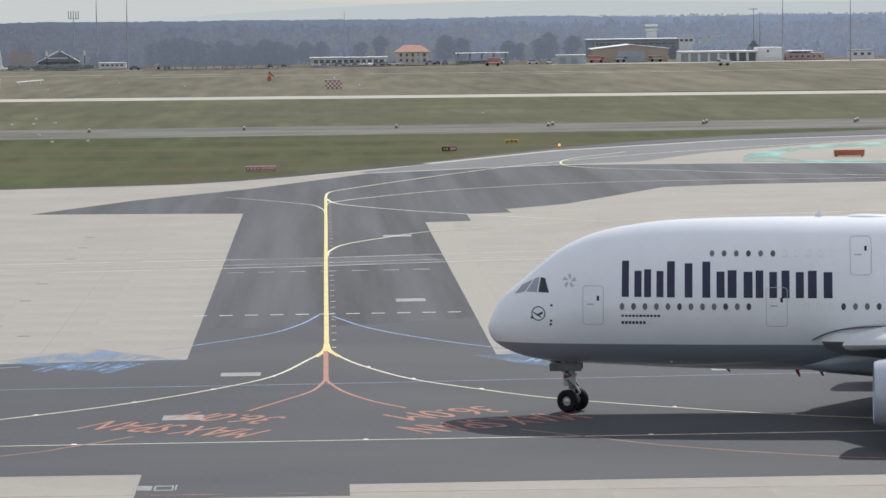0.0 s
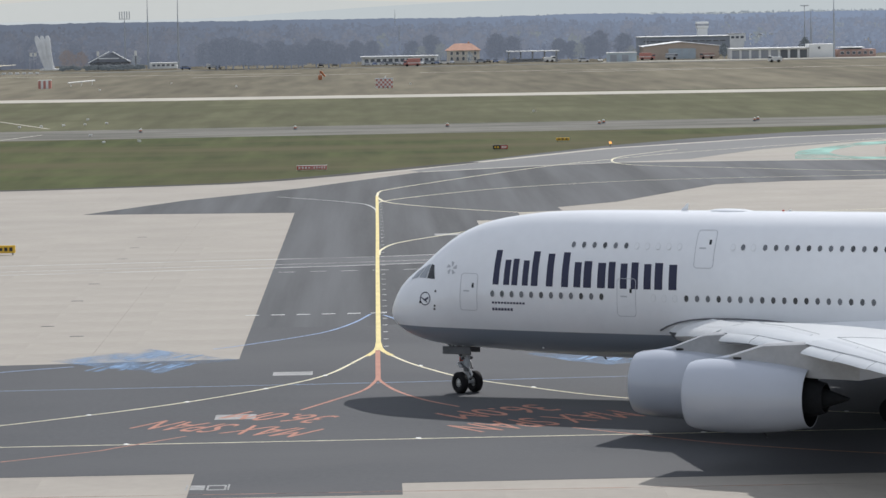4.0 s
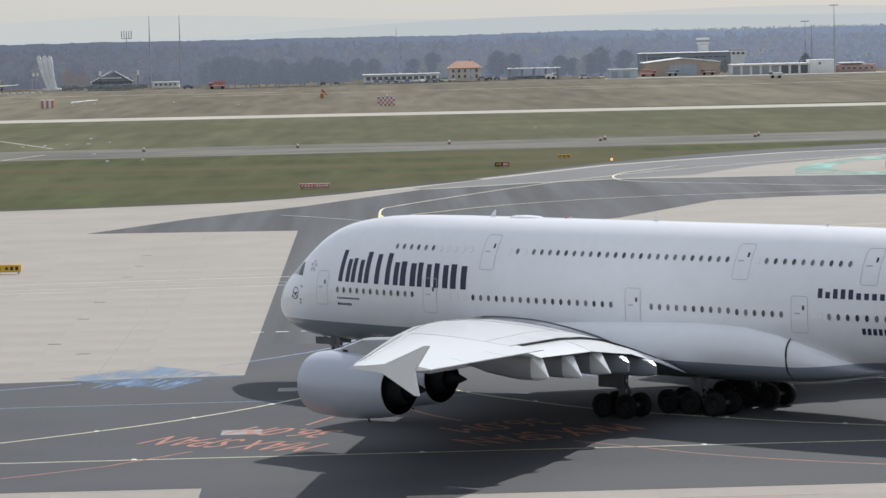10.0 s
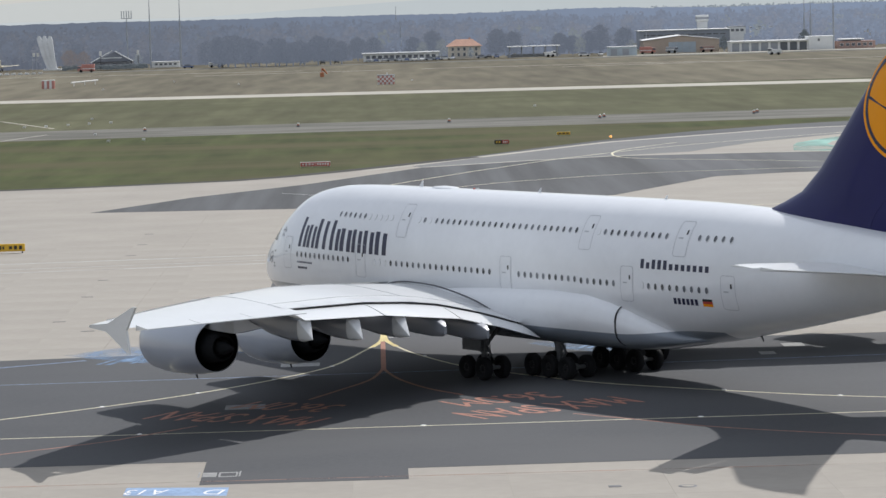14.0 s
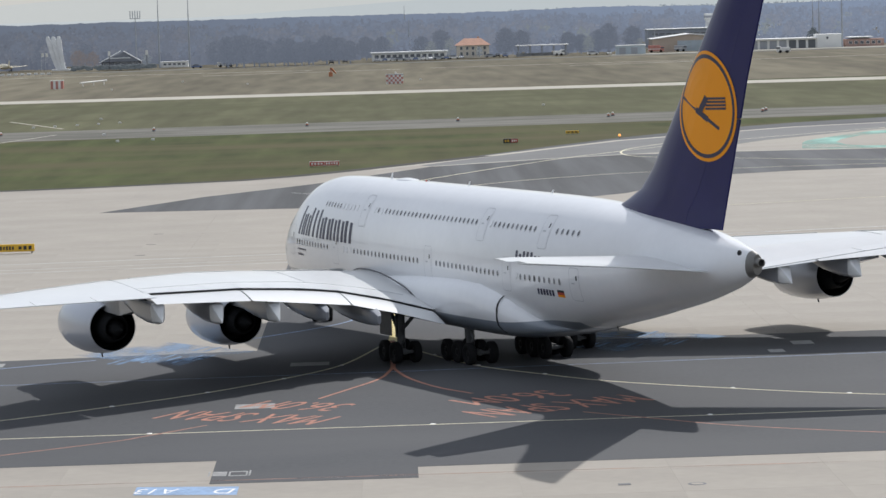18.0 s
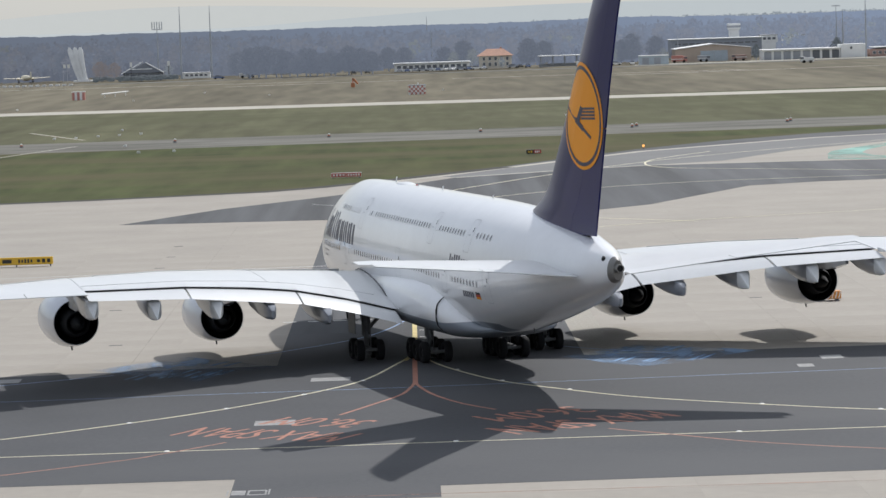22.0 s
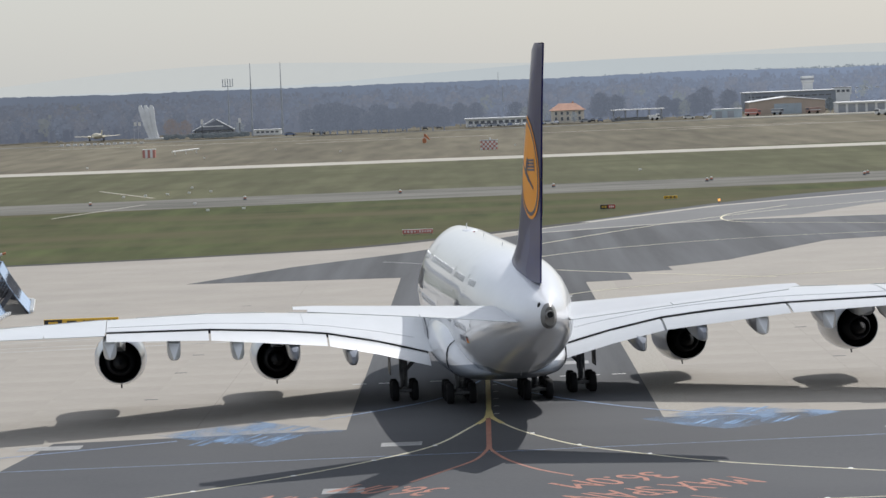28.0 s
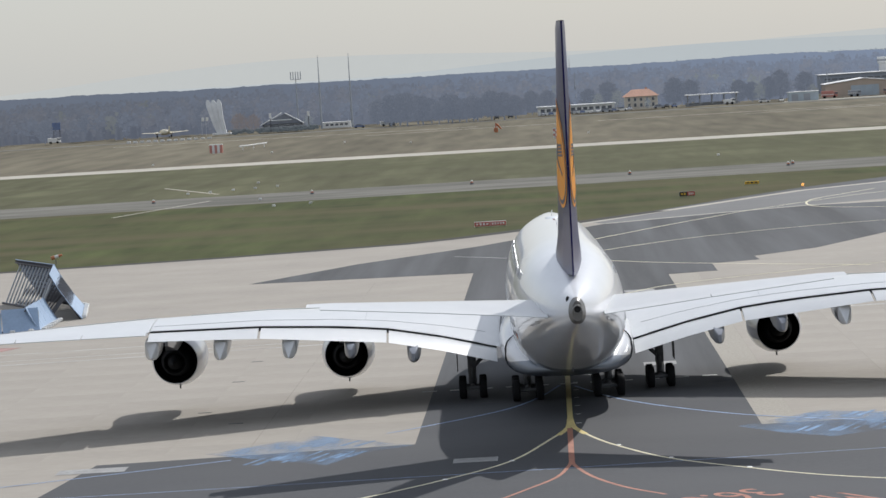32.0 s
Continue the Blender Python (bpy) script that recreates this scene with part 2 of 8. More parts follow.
M = dict(
    grass=two_tone(material("grass", (0.060, 0.070, 0.026), 0.95, grain=0.34, grain_scale=0.22, stain=0.22, stain_scale=0.05, bump=0.4, stretch=(1, 0.13, 1)), (0.090, 0.080, 0.042), 0.05, (0.3, 1, 1), 0.38, 0.66),
    mid_grass=two_tone(material("half_dry_grass", (0.100, 0.098, 0.056), 0.95, grain=0.28, grain_scale=0.18, stain=0.22, stain_scale=0.04, bump=0.4, stretch=(1, 0.11, 1)), (0.084, 0.086, 0.046), 0.04, (0.25, 1, 1), 0.45, 0.7),
    dry_grass=material("dry_grass", (0.140, 0.125, 0.090), 0.95, grain=0.26, grain_scale=0.16, stain=0.22, stain_scale=0.02, bump=0.4, stretch=(1, 0.1, 1)),
    concrete=material("concrete", (0.36, 0.335, 0.29), 0.9, grain=0.10, grain_scale=1.2, stain=0.14, stain_scale=0.09, bump=0.15, vary=0.05, coords="Object"),
    joint=material("joint_filler", (0.31, 0.285, 0.24), 0.9, grain=0.2),
    asphalt_lane=two_tone(material("asphalt_lanes", (0.035, 0.037, 0.040), 0.85, grain=0.12, grain_scale=3.0, stain=0.2, stain_scale=0.3, bump=0.2, stretch=(1, 0.06, 1)), (0.078, 0.081, 0.087), 0.22, (1, 0.028, 1), 0.38, 0.64),
    asphalt=two_tone(material("asphalt", (0.054, 0.056, 0.061), 0.85, grain=0.12, grain_scale=3.0, stain=0.13, stain_scale=0.07, bump=0.2), (0.067, 0.068, 0.072), 0.06, (0.6, 1.0, 1), 0.42, 0.66),
    asphalt_old=material("asphalt_old", (0.13, 0.13, 0.128), 0.85, grain=0.12, grain_scale=2.0, stain=0.15, stain_scale=0.06, bump=0.2),
    runway=material("runway_surface", (0.155, 0.150, 0.130), 0.9, grain=0.2, grain_scale=0.6, stain=0.38, stain_scale=0.09, stretch=(0.3, 1, 1)),
    pale=material("pale_concrete", (0.42, 0.395, 0.34), 0.9, grain=0.1, grain_scale=1.0, stain=0.12, stain_scale=0.05),
    yellow=material("yellow_line_paint", (0.66, 0.54, 0.22), 0.7, grain=0.15, grain_scale=4, stain=0.15, stain_scale=0.4),
    cream=material("worn_yellow_line_paint", (0.66, 0.61, 0.42), 0.7, grain=0.18, grain_scale=4, stain=0.15, stain_scale=0.4),
    orange=material("orange_line_paint", (0.36, 0.155, 0.10), 0.75, grain=0.2, grain_scale=4, stain=0.2, stain_scale=0.5),
    white_block=material("faded_white_ground_paint", (0.27, 0.27, 0.262), 0.8, grain=0.25, grain_scale=3, stain=0.2, stain_scale=0.5),
    white_line=material("white_line_paint", (0.50, 0.50, 0.48), 0.75, grain=0.2, grain_scale=4, stain=0.2, stain_scale=0.3),
    blue_line=material("blue_line_paint", (0.22, 0.32, 0.50), 0.75, grain=0.2, grain_scale=4, stain=0.25, stain_scale=0.6),
    blue_sign=material("blue_ground_paint", (0.22, 0.33, 0.50), 0.75, grain=0.2, grain_scale=4, stain=0.25, stain_scale=0.6),
    wing_white=material("pale_wing_paint", (0.635, 0.645, 0.645), 0.3, grain=0.02, grain_scale=2, stain=0.035, stain_scale=0.4, coat=0.25),
    # pale base colour paints a sky reflection on the front panes
    shield=material("windshield_painted_reflection", (0.30, 0.32, 0.34), 0.08),
    white_paint=material("white_aircraft_paint", (0.765, 0.773, 0.785), 0.3, grain=0.015, grain_scale=2, stain=0.02, stain_scale=0.5, coat=0.7),
    nacelle=material("pale_grey_nacelle_paint", (0.41, 0.435, 0.49), 0.3, stain=0.03, stain_scale=0.6, coat=0.8),
    # fairing grey, lowered to paint the shade on their sides
    fairing_shaded_grey=material("grey_shaded_fairing_paint", (0.24, 0.255, 0.285), 0.3, stain=0.04, stain_scale=0.5, coat=0.5),
    navy=material("navy_tail_paint", (0.011, 0.0125, 0.086), 0.3, stain=0.08, coat=0.12),
    letter=material("navy_lettering", (0.012, 0.014, 0.05), 0.35),
    disc=material("orange_yellow_paint", (0.84, 0.31, 0.004), 0.4, stain=0.04),
    # near-black fill that paints the shade inside gaps and openings
    dark=material("gap_shade", (0.012, 0.012, 0.013), 0.7),
    glass=material("dark_cabin_glass", (0.02, 0.022, 0.026), 0.12),
    seal=material("grey_door_seal", (0.45, 0.46, 0.48), 0.5),
    plug=material("blanked_window_paint", (0.66, 0.665, 0.67), 0.35),
    dark_metal=material("burnt_exhaust_metal", (0.035, 0.032, 0.03), 0.5, metal=0.2, stain=0.2, stain_scale=1.2),
    gear=material("grey_gear_paint", (0.42, 0.43, 0.44), 0.4, grain=0.1, stain=0.15, stain_scale=2),
    tyre=material("tyre_rubber", (0.013, 0.013, 0.014), 0.8, grain=0.15, grain_scale=6),
    exhaust_black=material("near_black_exhaust_metal", (0.014, 0.015, 0.017), 0.8, grain=0.2),
    # grey underside paint, darkened further for the shade below the wing
    wing_under=material("grey_shaded_underwing_paint", (0.17, 0.18, 0.20), 0.35, stain=0.05, stain_scale=0.4),
    # main wheel rims: shade under the aircraft painted into the colour
    rim_shade=material("shaded_wheel_rim", (0.018, 0.018, 0.019), 0.7, grain=0.1),
    rim=material("wheel_rim", (0.55, 0.55, 0.53), 0.4, metal=0.3),
    red=material("red_paint", (0.45, 0.055, 0.035), 0.5, stain=0.15, stain_scale=0.6),
    black=material("black_paint", (0.02, 0.02, 0.02), 0.5),
    white=material("white_paint", (0.75, 0.74, 0.71), 0.6, stain=0.08, stain_scale=0.5),
    yellow_sign=material("yellow_sign_panel", (0.70, 0.42, 0.03), 0.5, stain=0.08),
    steel=material("galvanised_steel", (0.42, 0.44, 0.47), 0.5, metal=0.4, grain=0.1, stain=0.15, stain_scale=0.8),
    blue_steel=material("blue_grey_steel_sheet", (0.30, 0.40, 0.54), 0.45, metal=0.2, grain=0.06, stain=0.12, stain_scale=0.5),
    dark_steel=material("dark_steel", (0.10, 0.10, 0.11), 0.6, metal=0.3),
    # far buildings: base colours lightened and paled to paint in haze
    tan=material("tan_cladding", (0.45, 0.37, 0.30), 0.7, stain=0.1, stain_scale=0.2),
    roof_tile=material("orange_roof_tiles", (0.48, 0.27, 0.19), 0.8, grain=0.2, grain_scale=3, stain=0.15, stain_scale=0.4),
    plaster=material("cream_plaster", (0.60, 0.55, 0.47), 0.85, stain=0.12, stain_scale=0.3),
    building_white=material("white_cladding", (0.76, 0.76, 0.74), 0.7, stain=0.08, stain_scale=0.3),
    building_grey=material("grey_cladding", (0.33, 0.345, 0.37), 0.7, stain=0.12, stain_scale=0.3),
    window_dark=material("dark_window", (0.13, 0.14, 0.155), 0.15),
    stone=material("pale_monument_concrete", (0.66, 0.66, 0.65), 0.85, grain=0.1, stain=0.12, stain_scale=0.3),
    bark=material("bark", (0.16, 0.15, 0.14), 0.95, grain=0.2),
)


M["navy"].node_tree.nodes["Principled BSDF"].inputs["Specular IOR Level"].default_value = 0.22
M["disc"].node_tree.nodes["Principled BSDF"].inputs["Specular IOR Level"].default_value = 0.25
for k in ("exhaust_black", "tyre", "rim_shade"):
    M[k].node_tree.nodes["Principled BSDF"].inputs["Specular IOR Level"].default_value = 0.15
for k in ("asphalt", "asphalt_lane"):
    M[k].node_tree.nodes["Principled BSDF"].inputs["Specular IOR Level"].default_value = 0.36
for k in ("grass", "mid_grass", "dry_grass", "runway", "pale"):
    M[k].node_tree.nodes["Principled BSDF"].inputs["Specular IOR Level"].default_value = 0.08


# ---- mesh helpers ----
def part(name, bm, mat, parent=None, label="", smooth=None):
    """One mesh object, under a thing or a part; parent None makes a top-level thing. smooth: degrees below which edges shade smoothly."""
    me = bpy.data.meshes.new(name)
    bmesh.ops.recalc_face_normals(bm, faces=bm.faces) if bm.faces and len(bm.faces) < 60000 else None
    if smooth:
        lim = radians(smooth)
        for f in bm.faces:
            f.smooth = True
        for e in bm.edges:
            if len(e.link_faces) == 2 and e.calc_face_angle(0) > lim:
                e.smooth = False
    bm.to_mesh(me)
    bm.free()
    for m in (mat if isinstance(mat, (list, tuple)) else [mat]):
        me.materials.append(m)
    ob = new(name, me)
    if parent is not None:
        ob.parent = parent
    if label:
        ob["label"] = label
    return ob


def thing(name, m, label, category, group="", kind=""):
    ob = new(name)
    ob.empty_display_size = 0.2
    ob.matrix_world = m
    return tagged(ob, label, category, group, kind)


def box(bm, c, s, m=None, bevel=0.0, mi=0):
    """A box about c with sizes s; m places it; bevel rounds its edges."""
    r = bmesh.ops.create_cube(bm, size=1.0, matrix=Matrix.Translation(c) @ Matrix.Diagonal((*s, 1)))
    vs = r["verts"]
    if bevel:
        es = list({e for v in vs for e in v.link_edges})
        q = bmesh.ops.bevel(bm, geom=es, offset=bevel, segments=1, affect="EDGES", profile=0.5)
        vs = list({v for f in q["faces"] for v in f.verts} | {v for v in vs if v.is_valid})
    if m is not None:
        bmesh.ops.transform(bm, matrix=m, verts=vs)
    if mi:
        for f in {f for v in vs for f in v.link_faces}:
            f.material_index = mi
    return vs


def tube(bm, a, b, r0, r1=None, n=10, caps=True, mi=0):
    """A tapered rod from a to b."""
    a, b = Vector(a), Vector(b)
    r1 = r0 if r1 is None else r1
    q = (b - a).to_track_quat("Z", "Y")
    rings = []
    for p, r in ((a, r0), (b, r1)):
        rings.append([bm.verts.new(p + q @ Vector((r * math.cos(2 * math.pi * k / n), r * math.sin(2 * math.pi * k / n), 0))) for k in range(n)])
    fs = [bm.faces.new((rings[0][k], rings[0][(k + 1) % n], rings[1][(k + 1) % n], rings[1][k])) for k in range(n)]
    if caps:
        fs += [bm.faces.new(rings[0][::-1]), bm.faces.new(rings[1])]
    for f in fs:
        f.material_index = mi


def loft(bm, rings, close=True, cap0=True, cap1=True, mi=0):
    """Faces between rings of points, each ring as long as the next."""
    vr = [[bm.verts.new(p) for p in r] for r in rings]
    n = len(vr[0])
    fs = []
    for a, b in zip(vr, vr[1:]):
        for k in range(n if close else n - 1):
            fs.append(bm.faces.new((a[k], a[(k + 1) % n], b[(k + 1) % n], b[k])))
    if cap0:
        fs.append(bm.faces.new(vr[0][::-1]))
    if cap1:
        fs.append(bm.faces.new(vr[-1]))
    for f in fs:
        f.material_index = mi
    return fs


def lathe(bm, profile, origin, n=32, cap0=False, cap1=False, mi=0):
    """A body of rings (x, r) round an axis along x through origin."""
    o = Vector(origin)
    return loft(bm, [[o + Vector((x, r * math.cos(2 * math.pi * k / n), r * math.sin(2 * math.pi * k / n))) for k in range(n)] for x, r in profile],
                cap0=cap0, cap1=cap1, mi=mi)


def pipe(bm, pts, r, n=6):
    """One bent rod through the points."""
    keep = [pts[0]]
    for q in pts[1:]:
        if (q - keep[-1]).length > 0.01:
            keep.append(q)
    rings = []
    for i, q in enumerate(keep):
        t = (keep[min(i + 1, len(keep) - 1)] - keep[max(i - 1, 0)]).normalized()
        a = t.cross(Vector((0, 0, 1))).normalized()
        b = t.cross(a)
        rings.append([q + (a * math.cos(2 * math.pi * k / n) + b * math.sin(2 * math.pi * k / n)) * r for k in range(n)])
    loft(bm, rings)


def slab(bm, pts, z0, z1, mi=0):
    """An upright prism over a flat outline."""
    lo = [bm.verts.new((x, y, z0)) for x, y in pts]
    hi = [bm.verts.new((x, y, z1)) for x, y in pts]
    fs = [bm.faces.new(hi), bm.faces.new(lo[::-1])]
    n = len(pts)
    for k in range(n):
        fs.append(bm.faces.new((lo[k], lo[(k + 1) % n], hi[(k + 1) % n], hi[k])))
    for f in fs:
        f.material_index = mi


def curve_points(pts, steps=8):
    """A smooth line through the points."""
    p = [Vector(q) for q in pts]
    p = [2 * p[0] - p[1]] + p + [2 * p[-1] - p[-2]]
    out = []
    for i in range(1, len(p) - 2):
        for k in range(steps):
            t = k / steps
            a, b, c, d = p[i - 1:i + 3]
            out.append(0.5 * ((2 * b) + (c - a) * t + (2 * a - 5 * b + 4 * c - d) * t * t + (3 * b - a - 3 * c + d) * t ** 3))
    return out + [p[-2]]


def ribbon(bm, pts, w, z, w1=None):
    """A painted line of width w along points on the ground."""
    pts = [Vector((p[0], p[1], 0)) for p in pts]
    w1 = w if w1 is None else w1
    prev = None
    for i, p in enumerate(pts):
        d = (pts[min(i + 1, len(pts) - 1)] - pts[max(i - 1, 0)]).normalized()
        s = Vector((-d.y, d.x, 0)) * (w + (w1 - w) * i / max(1, len(pts) - 1)) / 2
        cur = (bm.verts.new((p.x + s.x, p.y + s.y, z)), bm.verts.new((p.x - s.x, p.y - s.y, z)))
        if prev:
            bm.faces.new((prev[0], prev[1], cur[1], cur[0]))
        prev = cur


def marking(name, lines, w, mat, label, z=0.004, smooth_line=True, w1=None):
    bm = bmesh.new()
    for l in lines:
        ribbon(bm, curve_points([(x, y, 0) for x, y in l]) if smooth_line and len(l) > 2 else l, w, z, w1)
    return tagged(part(name, bm, mat), label, "ground marking", "painted ground markings", "structure")
from mathutils.geometry import tessellate_polygon


# ---- ground ----
def flat(name, pts, z, mat, label, category="pavement", thick=0.3):
    bm = bmesh.new()
    tris = tessellate_polygon([[Vector((x, y, 0)) for x, y in pts]])
    hi, lo = [bm.verts.new((x, y, z)) for x, y in pts], [bm.verts.new((x, y, z - thick)) for x, y in pts]
    for t in tris:
        bm.faces.new([hi[i] for i in t])
    for k in range(len(pts)):
        n = (k + 1) % len(pts)
        bm.faces.new((lo[k], lo[n], hi[n], hi[k]))
    return tagged(part(name, bm, mat), label, category, kind="structure")


GRASS_EDGE = [(-400, 150), (-150, 186), (-80, 200), (-42, 204.7), (-20, 211), (-13, 217.4), (-5.8, 227), (3.5, 241.4), (13.5, 256.8), (25.3, 280.4), (36.6, 300.7),
              (51.6, 321.7), (69.7, 338.9), (98.9, 357), (160, 378), (400, 395)]


def build_ground():
    bm = bmesh.new()
    bmesh.ops.create_grid(bm, x_segments=40, y_segments=40, size=4900)
    for v in bm.verts:
        v.co.z = -0.5
    tagged(part("ground", bm, M["dry_grass"]), "flat dry pale brown grassland reaching the horizon", "ground", kind="structure")
    # grass between the apron and the runways
    flat("field_near", GRASS_EDGE + [(400, 602), (-400, 640)], 0.0, M["grass"], "mown green and brown airfield grass beside the apron", "grass")
    flat("field_middle", [(-400, 412.2), (400, 408.2), (400, 540.8), (-400, 648.8)], 0.006, M["mid_grass"], "half-dry olive and brown grass between the runway strips", "grass")
    for a, b in (((15, 884), (112, 872)), ((60, 850), (210, 866)), ((-150, 932), (-25, 905)), ((-60, 870), (5, 880))):
        bm = bmesh.new()
        ribbon(bm, [a, ((a[0] + b[0]) / 2, (a[1] + b[1]) / 2 + 3), b], 2.6, -0.03)
        tagged(part("dirt_track", bm, M["pale"]), "faint pale track through dry grass", "track", kind="structure")
    flat("field_far", [(-600, 600), (600, 560), (600, 1010), (-600, 1010)], -0.05, M["dry_grass"], "dry brown airfield grass beyond the runway", "grass")
    # runways and the bright taxiway
    flat("runway_1", [(-400, 366), (400, 364), (400, 408), (-400, 412)], 0.012, M["runway"], "worn grey concrete runway strip across the grass", "runway")
    flat("runway_2", [(-400, 649), (400, 541), (400, 566), (-400, 675)], 0.012, M["pale"], "pale concrete taxiway strip across dry grass", "runway")
    flat("track", [(-500, 983), (500, 981), (500, 998), (-500, 998)], 0.004, M["runway"], "grey perimeter track along the trees", "road")
    flat("yard", [(84, 1003), (215, 1001), (215, 1020), (84, 1018)], 0.003, M["pale"], "pale concrete yard before the garages", "pavement")
    # asphalt
    flat("taxiway_1", [(-27.8, -9.6), (-33, -61.6), (-9.25, -61.8), (-9.2, -70), (1, -70.2), (1, -66.4), (140, -66.0), (140, -9.5), (11.1, -8.2), (-9.2, -8.2)],
         0.0, M["asphalt"], "dark grey asphalt taxiway with painted lines", "taxiway")
    flat("taxiway_4", [(-9.2, -8.195), (11.1, -8.195), (10.98, 18.2), (5.0, 14.5), (0.2, 12.9), (-5.0, 12.6), (-9.2, 13.0)], -0.0005, M["asphalt"], "grey asphalt throat of the lead-in taxiway", "taxiway")
    flat("taxiway_2", [(-9.2, 13.0), (-5.0, 12.6), (0.2, 12.9), (5.0, 14.5), (10.98, 18.2), (10.5, 126.2), (15.4, 126.9), (15.4, 138.4), (20.4, 140.2), (20.2, 146.4), (27.4, 154.1), (42, 185.8), (51.3, 189.7),
                       (70.6, 191), (150, 188), (150, 224), (78.3, 236.7), (46, 245), (34, 245.4), (22.5, 240.6), (6.1, 229.7), (-9.7, 194.7), (-22.8, 173.6), (-33.1, 149.1), (-9.2, 145.4)],
         -0.001, M["asphalt_lane"], "dark grey asphalt lead-in taxiway widening to a fork", "taxiway")
    flat("taxiway_3", [(6.1, 229.72), (22.5, 240.62), (34, 246.5), (45.1, 252.2), (57.8, 277.5), (73.4, 296.6), (92.2, 318.8), (150, 352), (150, 364), (94.1, 331), (67.4, 320.7), (35.9, 290.6), (13.3, 251.7), (4.2, 234.9)],
         -0.004, M["asphalt_old"], "weathered grey asphalt taxiway curving away", "taxiway")
    flat("shoulder", [(4.2, 236), (13.3, 252.8), (35.9, 291.7), (67.4, 321.8), (94.1, 332.1), (150, 365), (160, 378)] + GRASS_EDGE[13:6:-1], -0.006, M["asphalt"], "dark asphalt shoulder beside the grass", "taxiway")
    bm = bmesh.new()
    ribbon(bm, [(x + 0.5, y - 1.6) for x, y in GRASS_EDGE[1:9]], 3.3, 0.003)
    tagged(part("edge_strip", bm, M["soil"]), "narrow dark asphalt edge along the grass", "pavement", kind="structure")


def build_markings():
    yl = [(-0.1, 2), (-0.25, -4), (-1.3, -9.9), (-3.5, -19.2), (-7.0, -25.7), (-11.4, -31.7), (-16.7, -37.1), (-24, -43), (-34, -49)]
    yr = [(0, 2), (0.2, -4), (1.1, -9.3), (2.5, -14.6), (5.2, -21.8), (9.1, -27.8), (13.2, -33), (19.6, -38.3), (25.8, -42.6), (34, -46.2), (44, -48.5), (60, -50)]
    marking("centre_line", [[(-0.05, -1), (-0.05, 60), (0, 120), (0, 174)]], 0.34, M["yellow"], "yellow painted taxiway centre line", 0.0115, False)
    marking("branch_line", [yl], 0.2, M["cream"], "pale yellow painted curve branching from the centre line")
    marking("branch_line", [yr], 0.2, M["cream"], "pale yellow painted curve branching from the centre line", 0.0075)
    marking("fork_line", [[(-0.05, 1), (-0.2, -4), (-0.8, -8)]], 0.36, M["yellow"], "wide yellow paint where the lines part", 0.006)
    marking("fork_line", [[(-0.05, 1), (0.15, -4), (0.8, -8)]], 0.36, M["yellow"], "wide yellow paint where the lines part", 0.009)
    marking("taxi_line", [[(-60, -50.2), (140, -50.2)]], 0.17, M["cream"], "pale yellow straight taxi line", smooth_line=False)
    marking("orange_stem", [[(-0.1, -4.5), (-0.1, -22)]], 0.32, M["orange"], "faded orange painted stem", 0.0105, False)
    marking("orange_branch", [[(-0.1, -20), (-0.3, -23), (-1.0, -27.5), (-2.7, -32.1), (-4.5, -36.6)]], 0.22, M["orange"], "faded orange curve", 0.008)
    marking("orange_branch", [[(-0.1, -20), (0.1, -23), (1.0, -28), (2.6, -32.9), (4.5, -36.5)]], 0.22, M["orange"], "faded orange curve")
    marking("orange_line", [[(-34, -66), (-17, -54.2), (-13.7, -51.1), (-10.5, -47.2)]], 0.17, M["orange"], "faded thin orange line", 0.005)
    marking("orange_line", [[(10.4, -46.9), (13.8, -50.5), (18.1, -54.9), (24.8, -59.3), (30, -61), (50, -63.5)]], 0.17, M["orange"], "faded thin orange line", 0.005)
    marking("orange_line", [[(-60, -67.6), (-9.2, -68.95), (1, -69.25), (140, -73)]], 0.15, M["orange_worn"], "faded thin orange line along the taxiway", 0.004, False)
    marking("blue_thin_line", [[(-60, -24.5), (-20, -23.9), (0, -23.6), (60, -20.5)]], 0.12, M["blue_line"], "thin faded blue line across the taxiway", 0.003, False)
    marking("blue_curve", [[(-34, -18.6), (-27, -14.9), (-19.8, -10.9)]], 0.19, M["blue_line"], "thin faded blue curve")
    marking("blue_curve", [[(-11.2, -1.6), (-9.2, 0.7), (-4.3, 7.7), (-2.0, 14.4), (-0.6, 21.7)]], 0.19, M["blue_line"], "thin faded blue curve")
    marking("blue_curve", [[(0.4, 20.6), (2.9, 11.5), (6.3, 4), (11, -3.3), (17, -9)]], 0.19, M["blue_line"], "thin faded blue curve")
    marking("white_line", [[(-70, 73), (-29.5, 75.7), (-0.9, 78), (17, 81.9), (60, 90)]], 0.36, M["faded_line"], "faded white line across the apron", 0.003, False)
    marking("white_line", [[(-70, 62.5), (-28.5, 65.4), (-3.9, 68), (16.4, 72.4), (60, 80)]], 0.36, M["faded_line"], "faded white line across the apron", 0.003, False)
    marking("white_line", [[(-70, 66), (-28.5, 69.2), (-3.9, 71.6), (16.4, 75.6), (60, 83.5)]], 0.2, M["faded_line"], "faded thin white line across the apron", 0.003, False)
    marking("patched_strip", [[(-8.3, 72.2), (-0.9, 73.0), (9.9, 75.4)]], 8.6, M["asphalt_old_strip"], "lighter grey strip of asphalt between two lines", 0.0009, False)
    marking("strip_dashes", [[(-8.6 + 2.7 * k, 62.4 + 0.13 * k), (-7.2 + 2.7 * k, 62.5 + 0.13 * k)] for k in range(7)], 0.25, M["faded_line"], "row of faded short dashes beside a line", 0.0032, False)
